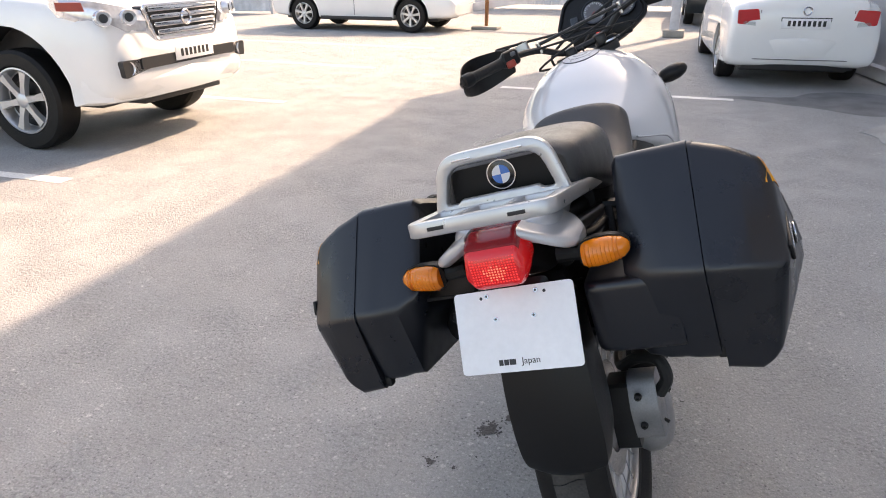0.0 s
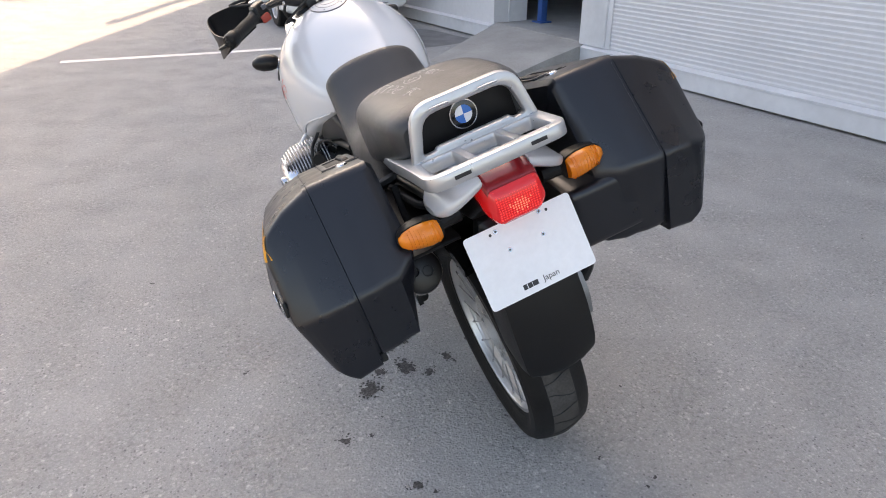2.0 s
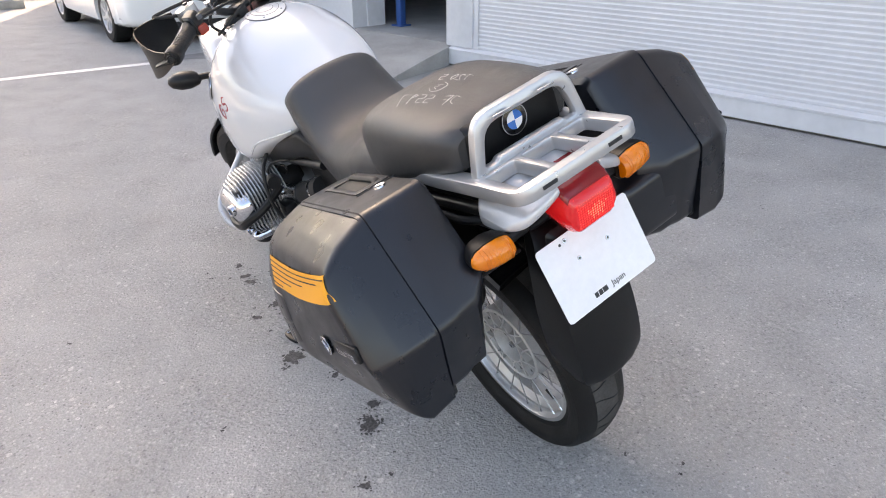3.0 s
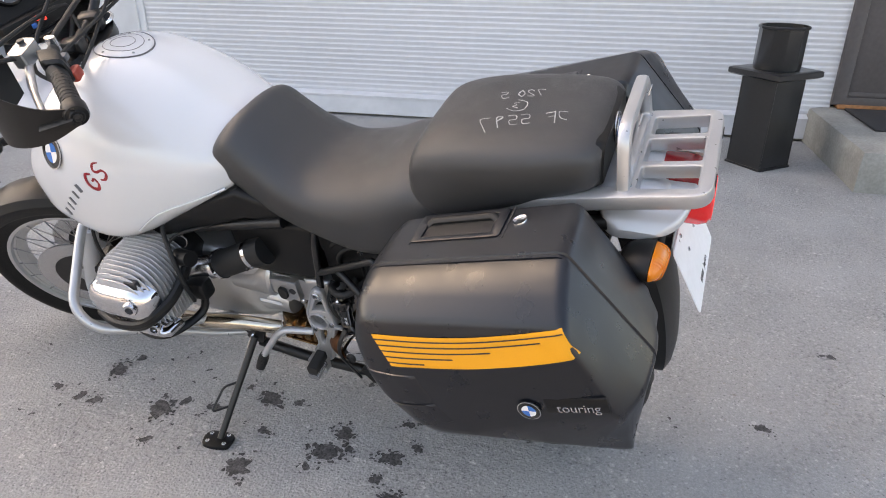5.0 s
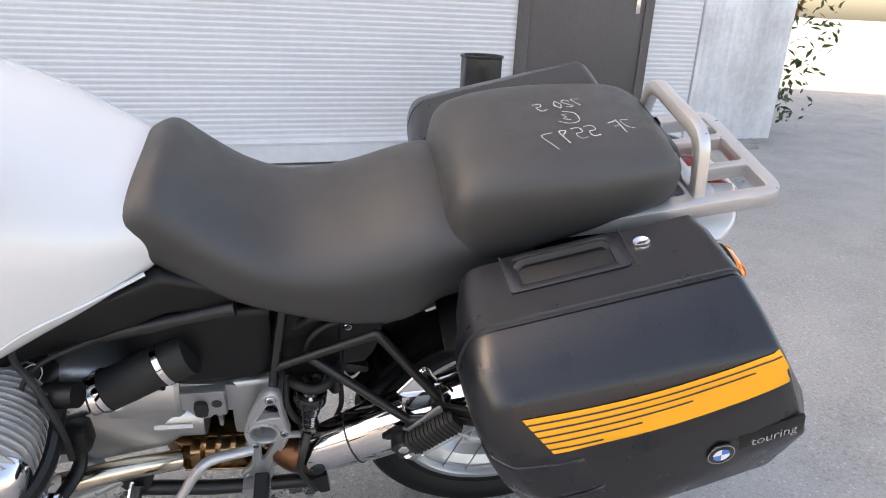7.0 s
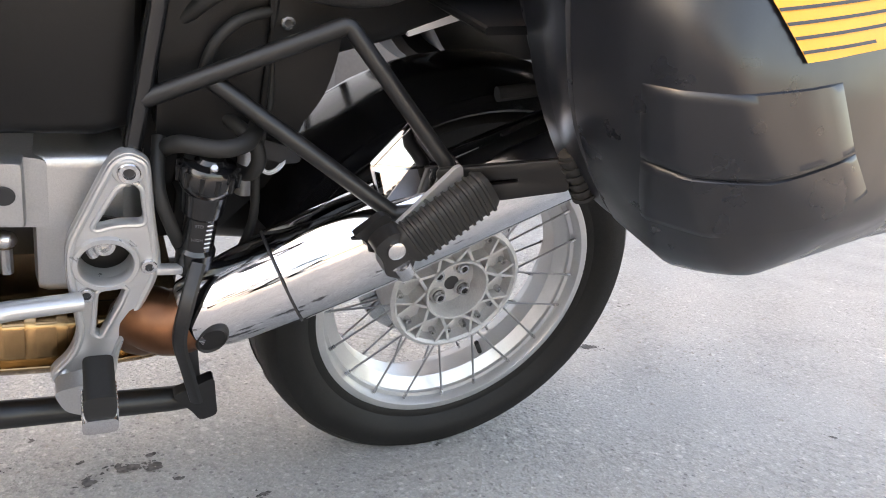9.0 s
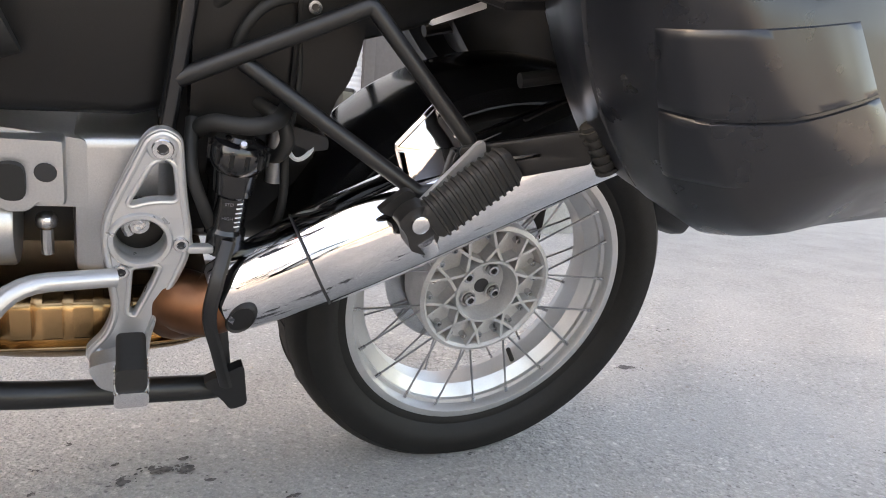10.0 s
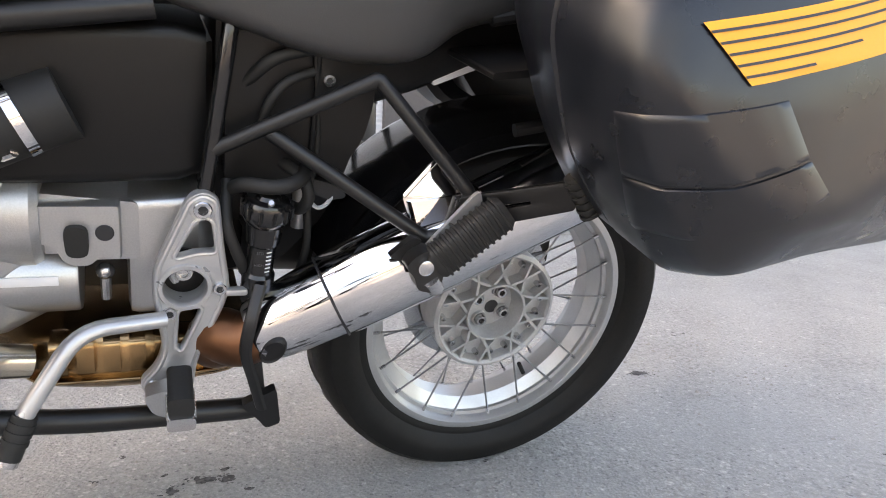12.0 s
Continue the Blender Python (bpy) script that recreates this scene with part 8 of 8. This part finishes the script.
    front("cable", new_tube(smooth_line([c2 + Vector((-s * 0.02, 0.0, 0)), c2 + Vector((-s * 0.06, 0.05, 0.03)), (s * 0.10, 1.13, 1.14), (s * 0.05, 1.17, 1.02)], 6), 0.005, 8), SOFT_RUBBER, None, "black control cable")
    front("cable", new_tube(smooth_line([c0 + ax_ * 0.06, NECK * 0 + Vector((s * 0.16, 1.0, 1.125)), (s * 0.12, 1.10, 1.085), (s * 0.07, 1.17, 1.00)], 6), 0.004, 8), SOFT_RUBBER, None, "black control cable")
bar("cable", smooth_line([(0.02, 1.09, 1.150), (0.0, 1.06, 1.125), (-0.005, 1.045, 1.10), (0.0, 1.08, 1.07)], 5), 0.0035, SOFT_RUBBER, "thin black cable")
chalk("chalk_number", [[(-0.9, 0.5), (-0.3, 0.6), (-0.35, -0.2), (-0.8, -0.5)], [(0.0, 0.7), (0.05, -0.8)], [(0.0, 0.6), (0.7, 0.45)], [(0.03, 0.05), (0.5, -0.05)]], 0.0245, -0.065, -0.088, -0.22)
chalk("chalk_number", [[(0.5, 0.6), (-0.1, 0.6), (-0.15, 0.1), (0.35, 0.0), (0.3, -0.5), (-0.2, -0.5)], [(1.4, 0.6), (0.85, 0.6), (0.8, 0.1), (1.3, 0.0), (1.2, -0.5), (0.7, -0.5)], [(2.2, 0.1), (1.8, 0.5), (2.2, 0.6), (2.25, 0.2), (2.1, -0.7)], [(2.7, 0.6), (3.5, 0.5), (3.2, -0.5), (3.0, -1.0)]], 0.0245, -0.078, -0.040, -0.22)
chalk("chalk_number", [[(-0.2, 0.5), (0.3, 0.4), (0.0, 0.05), (0.35, -0.2), (-0.2, -0.5)], [(0.0, 1.0), (-0.9, 0.5), (-0.8, -0.7), (0.1, -1.0), (0.9, -0.5)]], 0.0200, -0.034, -0.008, -0.1)
chalk("chalk_number", [[(-1.4, 0.5), (-0.8, 0.55), (-1.1, -0.5)], [(-0.5, 0.3), (-0.2, 0.6), (0.1, 0.3), (-0.5, -0.5), (0.1, -0.5)], [(0.6, 0.6), (0.35, 0.0), (0.6, -0.5), (0.9, 0.0), (0.6, 0.6)], [(2.5, 0.5), (1.9, 0.5), (2.0, 0.1), (2.4, 0.0), (2.2, -0.6), (1.7, -0.5)]], 0.0215, 0.012, -0.018, -0.18)

# ---- vehicles in the yard: own axes x ahead, y to the left, z up, from the ground under the middle ----
def cut_body(bm, cutters):
    """The body mesh with the wheel arches cut out of it."""
    me = bpy.data.meshes.new("body_rough")
    bmesh.ops.recalc_face_normals(bm, faces=bm.faces)
    bm.to_mesh(me)
    bm.free()
    ob = bpy.data.objects.new("body_rough", me)
    scene.collection.objects.link(ob)
    extra = []
    for x, y, z, r, w in cutters:
        cm = bpy.data.meshes.new("arch_cut")
        cb = lathe(bmesh.new(), [(0, -w), (r, -w), (r, w), (0, w)], Matrix.Translation((x, y, z)) @ Matrix.Rotation(radians(90), 4, "X"), 36)
        bmesh.ops.recalc_face_normals(cb, faces=cb.faces)
        cb.to_mesh(cm)
        cb.free()
        co = bpy.data.objects.new("arch_cut", cm)
        scene.collection.objects.link(co)
        extra.append(co)
        md_ = ob.modifiers.new("cut", "BOOLEAN")
        md_.object, md_.operation, md_.solver = co, "DIFFERENCE", "EXACT"
    dg = bpy.context.evaluated_depsgraph_get()
    out = bpy.data.meshes.new_from_object(ob.evaluated_get(dg))
    res = bmesh.new()
    res.from_mesh(out)
    for o in [ob, *extra]:
        bpy.data.objects.remove(o)
    return res


def car_wheel(parent, x, y, r, w, side, spokes):
    m = Matrix.Translation((x, y, r)) @ Matrix.Rotation(radians(-90 * side), 4, "X")
    h = w / 2
    tyre = part("wheel", lathe(bmesh.new(), [(r * 0.64, -h * 0.8), (r * 0.70, -h), (r * 0.92, -h), (r * 0.985, -h * 0.8), (r, -h * 0.4), (r, h * 0.4), (r * 0.985, h * 0.8), (r * 0.92, h), (r * 0.70, h), (r * 0.64, h * 0.8)], m, 44, True), RUBBER, parent, "black car tyre on an alloy wheel")
    part("rim", lathe(bmesh.new(), [(r * 0.66, h * 0.96), (r * 0.63, h * 0.98), (r * 0.60, h * 0.85), (r * 0.58, h * 0.1), (r * 0.55, h * 0.08)], m, 40), RIM_ALU, tyre)
    part("wheel_back", lathe(bmesh.new(), [(0, h * 0.06), (r * 0.56, h * 0.06), (r * 0.56, h * 0.0)], m, 32), BLACK_STEEL, tyre)
    part("brake_drum", lathe(bmesh.new(), [(0, h * 0.2), (r * 0.40, h * 0.2), (r * 0.42, h * 0.1), (r * 0.42, 0)], m, 28), BLACK_STEEL, tyre)
    for k in range(spokes):
        a = 2 * math.pi * k / spokes + 0.2
        mm_ = m @ Matrix.Rotation(a, 4, "Z")
        rings = [[mm_ @ Vector((u, v * s_, zz)) for v, zz in ((-1, h * 0.55), (1, h * 0.55), (0.8, h * q), (-0.8, h * q))] for u, s_, q in ((r * 0.10, r * 0.085, 0.86), (r * 0.35, r * 0.065, 0.92), (r * 0.60, r * 0.10, 0.95))]
        part("rim_spoke", loft(bmesh.new(), rings), RIM_ALU, tyre)
    part("hub_cap", lathe(bmesh.new(), [(0, h * 0.98), (r * 0.10, h * 0.96), (r * 0.15, h * 0.86), (r * 0.15, h * 0.5)], m, 20), RIM_ALU, tyre)
    return tyre


def car(m, label, spec):
    """A car from a table of stations along its length; each gives sill, belt and roof heights and half widths."""
    root = empty("parked_car", m)
    tagged(root, label, "car")
    rings = []
    for x, zs, zb, zt, w, wr in dense(spec["stations"], 3):
        pts = [(0, zs), (w * 0.80, zs), (w * 0.97, zs + 0.05), (w, zs + (zb - zs) * 0.45), (w * 0.985, zs + (zb - zs) * 0.75), (w * 0.94, zb), (wr, zb + (zt - zb) * 0.5), (wr * 0.93, zt - 0.03 * (zt > zb + 0.1)), (wr * 0.5, zt), (0, zt + 0.005)]
        half = smooth_line(pts[1:-1], 3)
        rings.append([(x, y, z) for y, z in ([pts[0]] + half + [pts[-1]] + [(-a, b) for a, b in reversed(half)])])
    r, tr = spec["wheel"], spec["track"]
    arches = [(x, s * (tr + 0.02), r * 1.02, r * spec.get("arch", 1.16), 0.22) for x in spec["axles"] for s in (-1, 1)]
    body = part("body", cut_body(loft(bmesh.new(), rings), arches), CAR_WHITE, root, "white painted car body")
    part("underbody", new_box((spec["axles"][0] - 0.6, -tr + 0.12, spec["stations"][4][1] - 0.03), (spec["axles"][1] + 0.6, tr - 0.12, spec["stations"][4][1] + 0.25), 0.02), CAR_BLACK, root)
    for x in spec["axles"]:
        for s in (-1, 1):
            car_wheel(root, x, s * (tr - 0.02), r, 0.22, s, spec["spokes"])
            liner = lathe(bmesh.new(), [(r * (spec.get("arch", 1.16) - 0.01), 0.0), (r * (spec.get("arch", 1.16) - 0.01), 0.24), (0.0, 0.25)], Matrix.Translation((x, s * (tr + 0.06), r * 1.02)) @ Matrix.Rotation(radians(90 * s), 4, "X"), 32)
            bmesh.ops.bisect_plane(liner, geom=liner.verts[:] + liner.edges[:] + liner.faces[:], plane_co=(0, 0, r), plane_no=(0, 0, 1), clear_inner=True)
            part("wheel_liner", liner, CAR_BLACK, root)
    return root, body


# white off-roader, its front towards the yard
SUV = {"stations": [(-2.40, 0.55, 0.95, 1.00, 0.75, 0.6), (-2.32, 0.42, 1.00, 1.62, 0.88, 0.66), (-1.9, 0.36, 1.05, 1.82, 0.94, 0.70), (-0.5, 0.36, 1.05, 1.86, 0.945, 0.70), (0.45, 0.36, 1.06, 1.78, 0.945, 0.68), (0.95, 0.36, 1.12, 1.36, 0.945, 0.70), (1.25, 0.36, 1.13, 1.24, 0.945, 0.78), (1.75, 0.38, 1.12, 1.20, 0.940, 0.76), (2.05, 0.40, 1.08, 1.15, 0.92, 0.74), (2.25, 0.40, 1.00, 1.08, 0.86, 0.68), (2.34, 0.42, 0.86, 0.96, 0.78, 0.62), (2.385, 0.46, 0.72, 0.80, 0.68, 0.55)],
       "axles": (-1.37, 1.44), "wheel": 0.395, "track": 0.83, "spokes": 6, "arch": 1.42}
SM = pose(-6.10, 3.20, 0, 0, 0, 1) @ Matrix.Scale(0.957, 4)
suv, body = car(SM, "white four-wheel-drive car with a chrome grille, parked in the sun", SUV)
for s in (-1, 1):
    rings = []
    for u, x, y0, z0, z1 in ((0, 2.33, 0.47, 0.91, 1.06), (0.35, 2.29, 0.64, 0.91, 1.10), (0.7, 2.20, 0.80, 0.94, 1.14), (1.0, 2.00, 0.915, 1.03, 1.16)):
        rings.append([(x + 0.045, s * y0, z0), (x + 0.065, s * (y0 + 0.01), (z0 + z1) / 2), (x + 0.02, s * y0, z1), (x - 0.10, s * (y0 - 0.03), z1), (x - 0.10, s * (y0 - 0.03), z0)])
    hl = part("headlamp", loft(bmesh.new(), rings), HEADLAMP, suv, "clear car headlamp")
    for y, x in ((0.62, 2.345), (0.79, 2.265)):
        part("lamp_projector", lathe(bmesh.new(), [(0, 0.02), (0.045, 0.02), (0.055, 0.026), (0.062, 0.01), (0.062, -0.03)], facing((x + 0.015, s * y, 1.02), (1, s * 0.45, 0.1)), 24), HEADLAMP, hl)
        part("lamp_pupil", lathe(bmesh.new(), [(0, 0.030), (0.030, 0.028), (0.034, 0.018)], facing((x + 0.015, s * y, 1.02), (1, s * 0.45, 0.1)), 20), CAR_GLASS, hl)
    part("lamp_amber", loft(bmesh.new(), [[(x + d, s * y, z) for d, z in ((0.085, 1.075), (0.070, 1.135), (0.0, 1.135), (0.0, 1.075))] for x, y in ((2.12, 0.870), (2.00, 0.925))]), SWITCH_RED, hl, "amber marker")
    fg = part("fog_lamp", lathe(bmesh.new(), [(0, 0.012), (0.042, 0.012), (0.052, 0.02), (0.060, 0.0), (0.060, -0.06)], facing((2.362, s * 0.715, 0.655), (1, s * 0.35, 0)), 24), HEADLAMP, suv, "round fog lamp")
    part("fog_recess", loft(bmesh.new(), [[(x + 0.02, s * y, z) for y, z in rounded([(0.48, 0.635), (0.775, 0.585), (0.785, 0.715), (0.48, 0.715)], 0.02, 2)] for x in (2.20, 2.365)]), CAR_BLACK, suv)
part("lower_grille", loft(bmesh.new(), [[(x, y, z) for y, z in rounded([(-0.60, 0.635), (0.60, 0.635), (0.60, 0.72), (-0.60, 0.72)], 0.02, 2)] for x in (2.28, 2.402)]), CAR_BLACK, suv)
gr = part("grille", loft(bmesh.new(), [[(x, y, z) for y, z in rounded([(-0.36, 0.84), (0.36, 0.84), (0.46, 1.085), (-0.46, 1.085)], 0.03, 3)] for x in (2.20, 2.365, 2.37)]), CAR_BLACK, suv, "chrome barred grille")
for k in range(4):
    z = 0.870 + 0.058 * k
    w = 0.35 + 0.10 * k / 4
    part("grille_bar", new_box((2.36, -w, z), (2.392, w, z + 0.040), 0.008), CHROME, gr)
part("grille_rim", new_tube([(2.370, y, z) for y, z in rounded([(-0.37, 0.833), (0.37, 0.833), (0.47, 1.090), (-0.47, 1.090)], 0.04, 4)], 0.016, 8, 1.0, True), CHROME, gr)
part("emblem", lathe(bmesh.new(), [(0.045, 0.0), (0.055, 0.012), (0.065, 0.0)], facing((2.395, 0, 0.985), (1, 0, 0)), 28), CHROME, gr)
np_ = part("plate", new_box((2.405, -0.215, 0.655), (2.415, 0.275, 0.767), 0.004), PLATE_WHITE, suv, "white number plate")
for k in range(7):
    part("plate_bar", new_box((2.4152, -0.155 + 0.055 * k, 0.683), (2.4164, -0.123 + 0.055 * k, 0.743)), INK, np_)
part("bumper_lip", loft(bmesh.new(), [[(x, y, z) for x, z in rounded([(xo - 0.12, 0.38), (xo, 0.41), (xo + 0.015, 0.55), (xo - 0.02, 0.61), (xo - 0.12, 0.61)], 0.015, 2)] for y, xo in ((-0.91, 2.09), (-0.82, 2.27), (-0.55, 2.37), (0, 2.40), (0.55, 2.37), (0.82, 2.27), (0.91, 2.09))]), CAR_WHITE, suv)
part("skid_plate", new_box((1.9, -0.5, 0.34), (2.28, 0.5, 0.41), 0.02), CAR_BLACK, suv)
for s in (-1, 1):
    part("side_window", loft(bmesh.new(), [[(x, s * (0.735 - 0.05 * (z - 1.1) / 0.6) * 1.04, z) for x, z in rounded([(-2.1, 1.12), (0.55, 1.12), (0.15, 1.66), (-1.9, 1.70)], 0.06, 3)] + [] for _ in (0,)] + [[(x, s * (0.72 - 0.05 * (z - 1.1) / 0.6), z) for x, z in rounded([(-2.1, 1.12), (0.55, 1.12), (0.15, 1.66), (-1.9, 1.70)], 0.06, 3)]]), CAR_GLASS, suv)

# white saloon in the shade, its tail towards the motorcycle
SAL = {"stations": [(-2.12, 0.42, 0.62, 0.72, 0.70, 0.60), (-2.10, 0.30, 0.80, 0.92, 0.80, 0.66), (-2.0, 0.25, 0.92, 1.03, 0.83, 0.66), (-1.75, 0.22, 0.95, 1.08, 0.845, 0.66), (-1.3, 0.20, 0.94, 1.24, 0.85, 0.62), (-0.6, 0.19, 0.93, 1.45, 0.85, 0.58), (0.2, 0.19, 0.92, 1.44, 0.85, 0.57), (0.8, 0.19, 0.91, 1.12, 0.845, 0.62), (1.15, 0.20, 0.88, 0.97, 0.84, 0.66), (1.75, 0.22, 0.78, 0.86, 0.80, 0.62), (2.1, 0.25, 0.62, 0.70, 0.70, 0.55), (2.2, 0.32, 0.52, 0.58, 0.6, 0.5)],
       "axles": (-1.22, 1.28), "wheel": 0.315, "track": 0.735, "spokes": 7}
AM = pose(0.99, 9.00, 0, 0, 0, 94.7) @ Matrix.Scale(0.921, 4)
sal, body = car(AM, "white saloon car parked in the shade beside the grey wall", SAL)
for s in (-1, 1):
    tl = part("tail_lamp", loft(bmesh.new(), [[(x, s * y, z) for y, z in rounded([(0.48, 0.725), (0.745, 0.745), (0.755, 0.90), (0.53, 0.915)], 0.02, 3)] for x in (-2.0, -2.105, -2.115)]), CAR_RED, sal, "red tail lamp")
    part("lamp_clear", loft(bmesh.new(), [[(x, s * y, z) for y, z in rounded([(0.54, 0.725), (0.68, 0.74), (0.68, 0.775), (0.545, 0.77)], 0.008, 2)] for x in (-2.11, -2.121)]), CLEAR, tl)
part("boot_seam", new_tube([(-2.104, p.x, p.y) for p in round_path([(-0.50, 0.90, 0), (-0.46, 0.60, 0), (0.46, 0.60, 0), (0.50, 0.90, 0)], 0.05)], 0.004, 6), DECAL_GREY, sal)
np_ = part("plate", new_box((-2.125, -0.26, 0.70), (-2.116, 0.26, 0.812), 0.004), PLATE_WHITE, sal, "white number plate in a black frame")
part("plate_frame", new_box((-2.117, -0.272, 0.688), (-2.110, 0.272, 0.824), 0.004), CAR_BLACK, np_)
for k in range(8):
    part("plate_bar", new_box((-2.1265, -0.215 + 0.054 * k, 0.726), (-2.1255, -0.183 + 0.054 * k, 0.788)), INK, np_)
part("boot_badge", lathe(bmesh.new(), [(0.035, 0), (0.045, 0.006), (0.052, 0)], facing((-2.112, 0, 0.895), (-1, 0, 0.1)), 24), CHROME, sal)
part("bumper", loft(bmesh.new(), [[(x, y, z) for x, z in rounded([(xo + 0.15, 0.27), (xo + 0.01, 0.29), (xo - 0.02, 0.40), (xo - 0.025, 0.58), (xo + 0.01, 0.61), (xo + 0.15, 0.61)], 0.02, 2)] for y, xo in ((-0.845, -1.78), (-0.800, -1.985), (-0.60, -2.085), (0, -2.112), (0.60, -2.085), (0.800, -1.985), (0.845, -1.78))]), CAR_WHITE, sal)
part("bumper_insert", loft(bmesh.new(), [[(x, y, z) for x, z in ((xo + 0.10, 0.215), (xo + 0.012, 0.225), (xo + 0.004, 0.285), (xo + 0.10, 0.285))] for y, xo in ((-0.62, -2.02), (-0.35, -2.085), (0, -2.10), (0.35, -2.085), (0.62, -2.02))]), CAR_BLACK, sal, "black plastic insert below the bumper")
part("bumper_line", new_tube([(-1.85, -0.838, 0.345), (-2.03, -0.775, 0.345), (-2.115, -0.5, 0.345), (-2.137, 0, 0.345), (-2.115, 0.5, 0.345), (-2.03, 0.775, 0.345), (-1.85, 0.838, 0.345)], 0.005, 6), DECAL_GREY, sal)
part("rear_window", loft(bmesh.new(), [[(x - o, y, z) for x, y, z in [(-1.62, -0.60, 1.12), (-1.62, 0.60, 1.12), (-0.95, 0.50, 1.37), (-0.95, -0.50, 1.37)]] for o in (0.0, 0.03)]), CAR_GLASS, sal)

# white crossover far across the yard, side on
CRO = {"stations": [(-2.36, 0.55, 0.90, 0.95, 0.72, 0.6), (-2.28, 0.36, 0.98, 1.10, 0.86, 0.66), (-2.0, 0.30, 1.0, 1.50, 0.90, 0.62), (-1.4, 0.28, 1.0, 1.66, 0.92, 0.62), (-0.3, 0.27, 0.99, 1.69, 0.92, 0.62), (0.4, 0.27, 0.99, 1.60, 0.92, 0.62), (1.0, 0.27, 0.98, 1.20, 0.915, 0.68), (1.3, 0.28, 0.96, 1.06, 0.91, 0.70), (1.9, 0.30, 0.86, 0.95, 0.86, 0.64), (2.25, 0.32, 0.72, 0.80, 0.76, 0.56), (2.36, 0.38, 0.62, 0.68, 0.66, 0.5)],
       "axles": (-1.42, 1.36), "wheel": 0.365, "track": 0.80, "spokes": 7}
cro, body = car(pose(-6.53, 12.60, 0, 0, 0, -2.2) @ Matrix.Scale(0.89, 4), "white crossover car parked across the sunlit yard", CRO)
for s in (-1, 1):
    part("sill_trim", new_box((-0.95, s * 0.90 - 0.03, 0.25), (0.92, s * 0.90 + 0.03, 0.33), 0.02), CAR_BLACK, cro)
    part("door_seam", new_box((-0.04, s * 0.921 - 0.003, 0.36), (-0.03, s * 0.921 + 0.003, 1.0)), DECAL_GREY, cro)
    part("side_window", loft(bmesh.new(), [[(x, s * y, z) for x, z in rounded([(-1.9, 1.05), (0.9, 1.05), (0.35, 1.52), (-1.6, 1.55)], 0.06, 3)] for y in (0.66, 0.70)]), CAR_GLASS, cro)
    part("mirror", new_box((0.62, s * 1.0 - 0.09, 1.02), (0.74, s * 1.0 + 0.09, 1.18), 0.03), CAR_WHITE, cro)

# dark van parked beyond the saloon
van = empty("parked_van", pose(0.6, 16.8, 0, 0, 0, 92))
tagged(van, "dark car parked far behind the saloon", "car")
part("body", loft(bmesh.new(), [[(x, y, z) for y, z in rounded([(-0.85, 0.28), (0.85, 0.28), (0.87, 0.9), (0.65, zt), (-0.65, zt), (-0.87, 0.9)], 0.08, 3)] for x, zt in ((-2.1, 1.0), (-1.8, 1.40), (0.4, 1.45), (0.9, 1.05), (2.0, 0.95), (2.1, 0.9))]), CAR_GLASS, van)
for x in (-1.3, 1.3):
    for s in (-1, 1):
        car_wheel(van, x, s * 0.76, 0.30, 0.20, s, 5)

# ---- far side of the yard ----
post = empty("sign_post", pose(-0.32, 12.45, 0))
tagged(post, "grey steel post on a square concrete foot", "post")
part("shaft", loft(bmesh.new(), [[(x, y, z) for x, y in rounded([(-w, -w), (w, -w), (w, w), (-w, w)], 0.02, 2)] for z, w in ((0.12, 0.085), (3.2, 0.075))]), CORRUGATED, post)
part("foot", new_box((-0.19, -0.19, 0.0), (0.19, 0.19, 0.13), 0.015), CONCRETE, post)
boom = empty("barrier", pose(-4.10, 13.05, 0))
tagged(boom, "white barrier beam on an orange-brown stand across the yard", "barrier")
part("beam", new_box((-1.4, -0.05, 0.30), (3.2, 0.05, 0.46), 0.01, Matrix.Translation((0, 0, 0.1)) @ Matrix.Rotation(radians(-9), 4, "Y")), FENCE_WHITE, boom)
part("stand", new_tube([(0, -0.1, 0.05), (0, -0.1, 1.2)], 0.04, 12), THRESHOLD_WOOD, boom)
part("foot", new_box((-0.28, -0.30, 0.0), (0.28, 0.10, 0.07), 0.02), CONCRETE, boom)
# ribbed metal fence behind the cars, and a container wall
bm = bmesh.new()
line = []
x = -30.0
while x < 6.0:
    line += [(x, 0.0), (x + 0.10, 0.0), (x + 0.13, -0.03), (x + 0.22, -0.03)]
    x += 0.25
lo = [(x, 19.6 + y, 0.12) for x, y in line]
loft(bm, [lo + [(p[0], 19.66, p[2]) for p in (lo[-1], lo[0])], [(p[0], p[1], 2.3) for p in lo] + [(p[0], 19.66, 2.3) for p in (lo[-1], lo[0])]], cap=False)
structure("fence_far", bm, FENCE_WHITE, "white ribbed metal fence at the far side of the yard", "fence", smooth=25)
gate = empty("gate", pose(-12.0, 15.6, 0, 0, 0, 6))
tagged(gate, "light grey ribbed metal gate panel beside the parked car", "gate")
part("gate_panel", loft(bmesh.new(), [[(-0.9 + 0.045 * k + (0.0), (-0.02 if (k // 2) % 2 else 0.0), z) for k in range(40)] + [(0.9, 0.03, z), (-0.9, 0.03, z)] for z in (0.06, 2.0)]), CORRUGATED, gate, smooth=25)
for x in (-0.95, 0.93):
    part("gate_post", new_box((x - 0.04, -0.05, 0.0), (x + 0.04, 0.05, 2.1), 0.008), CORRUGATED, gate)
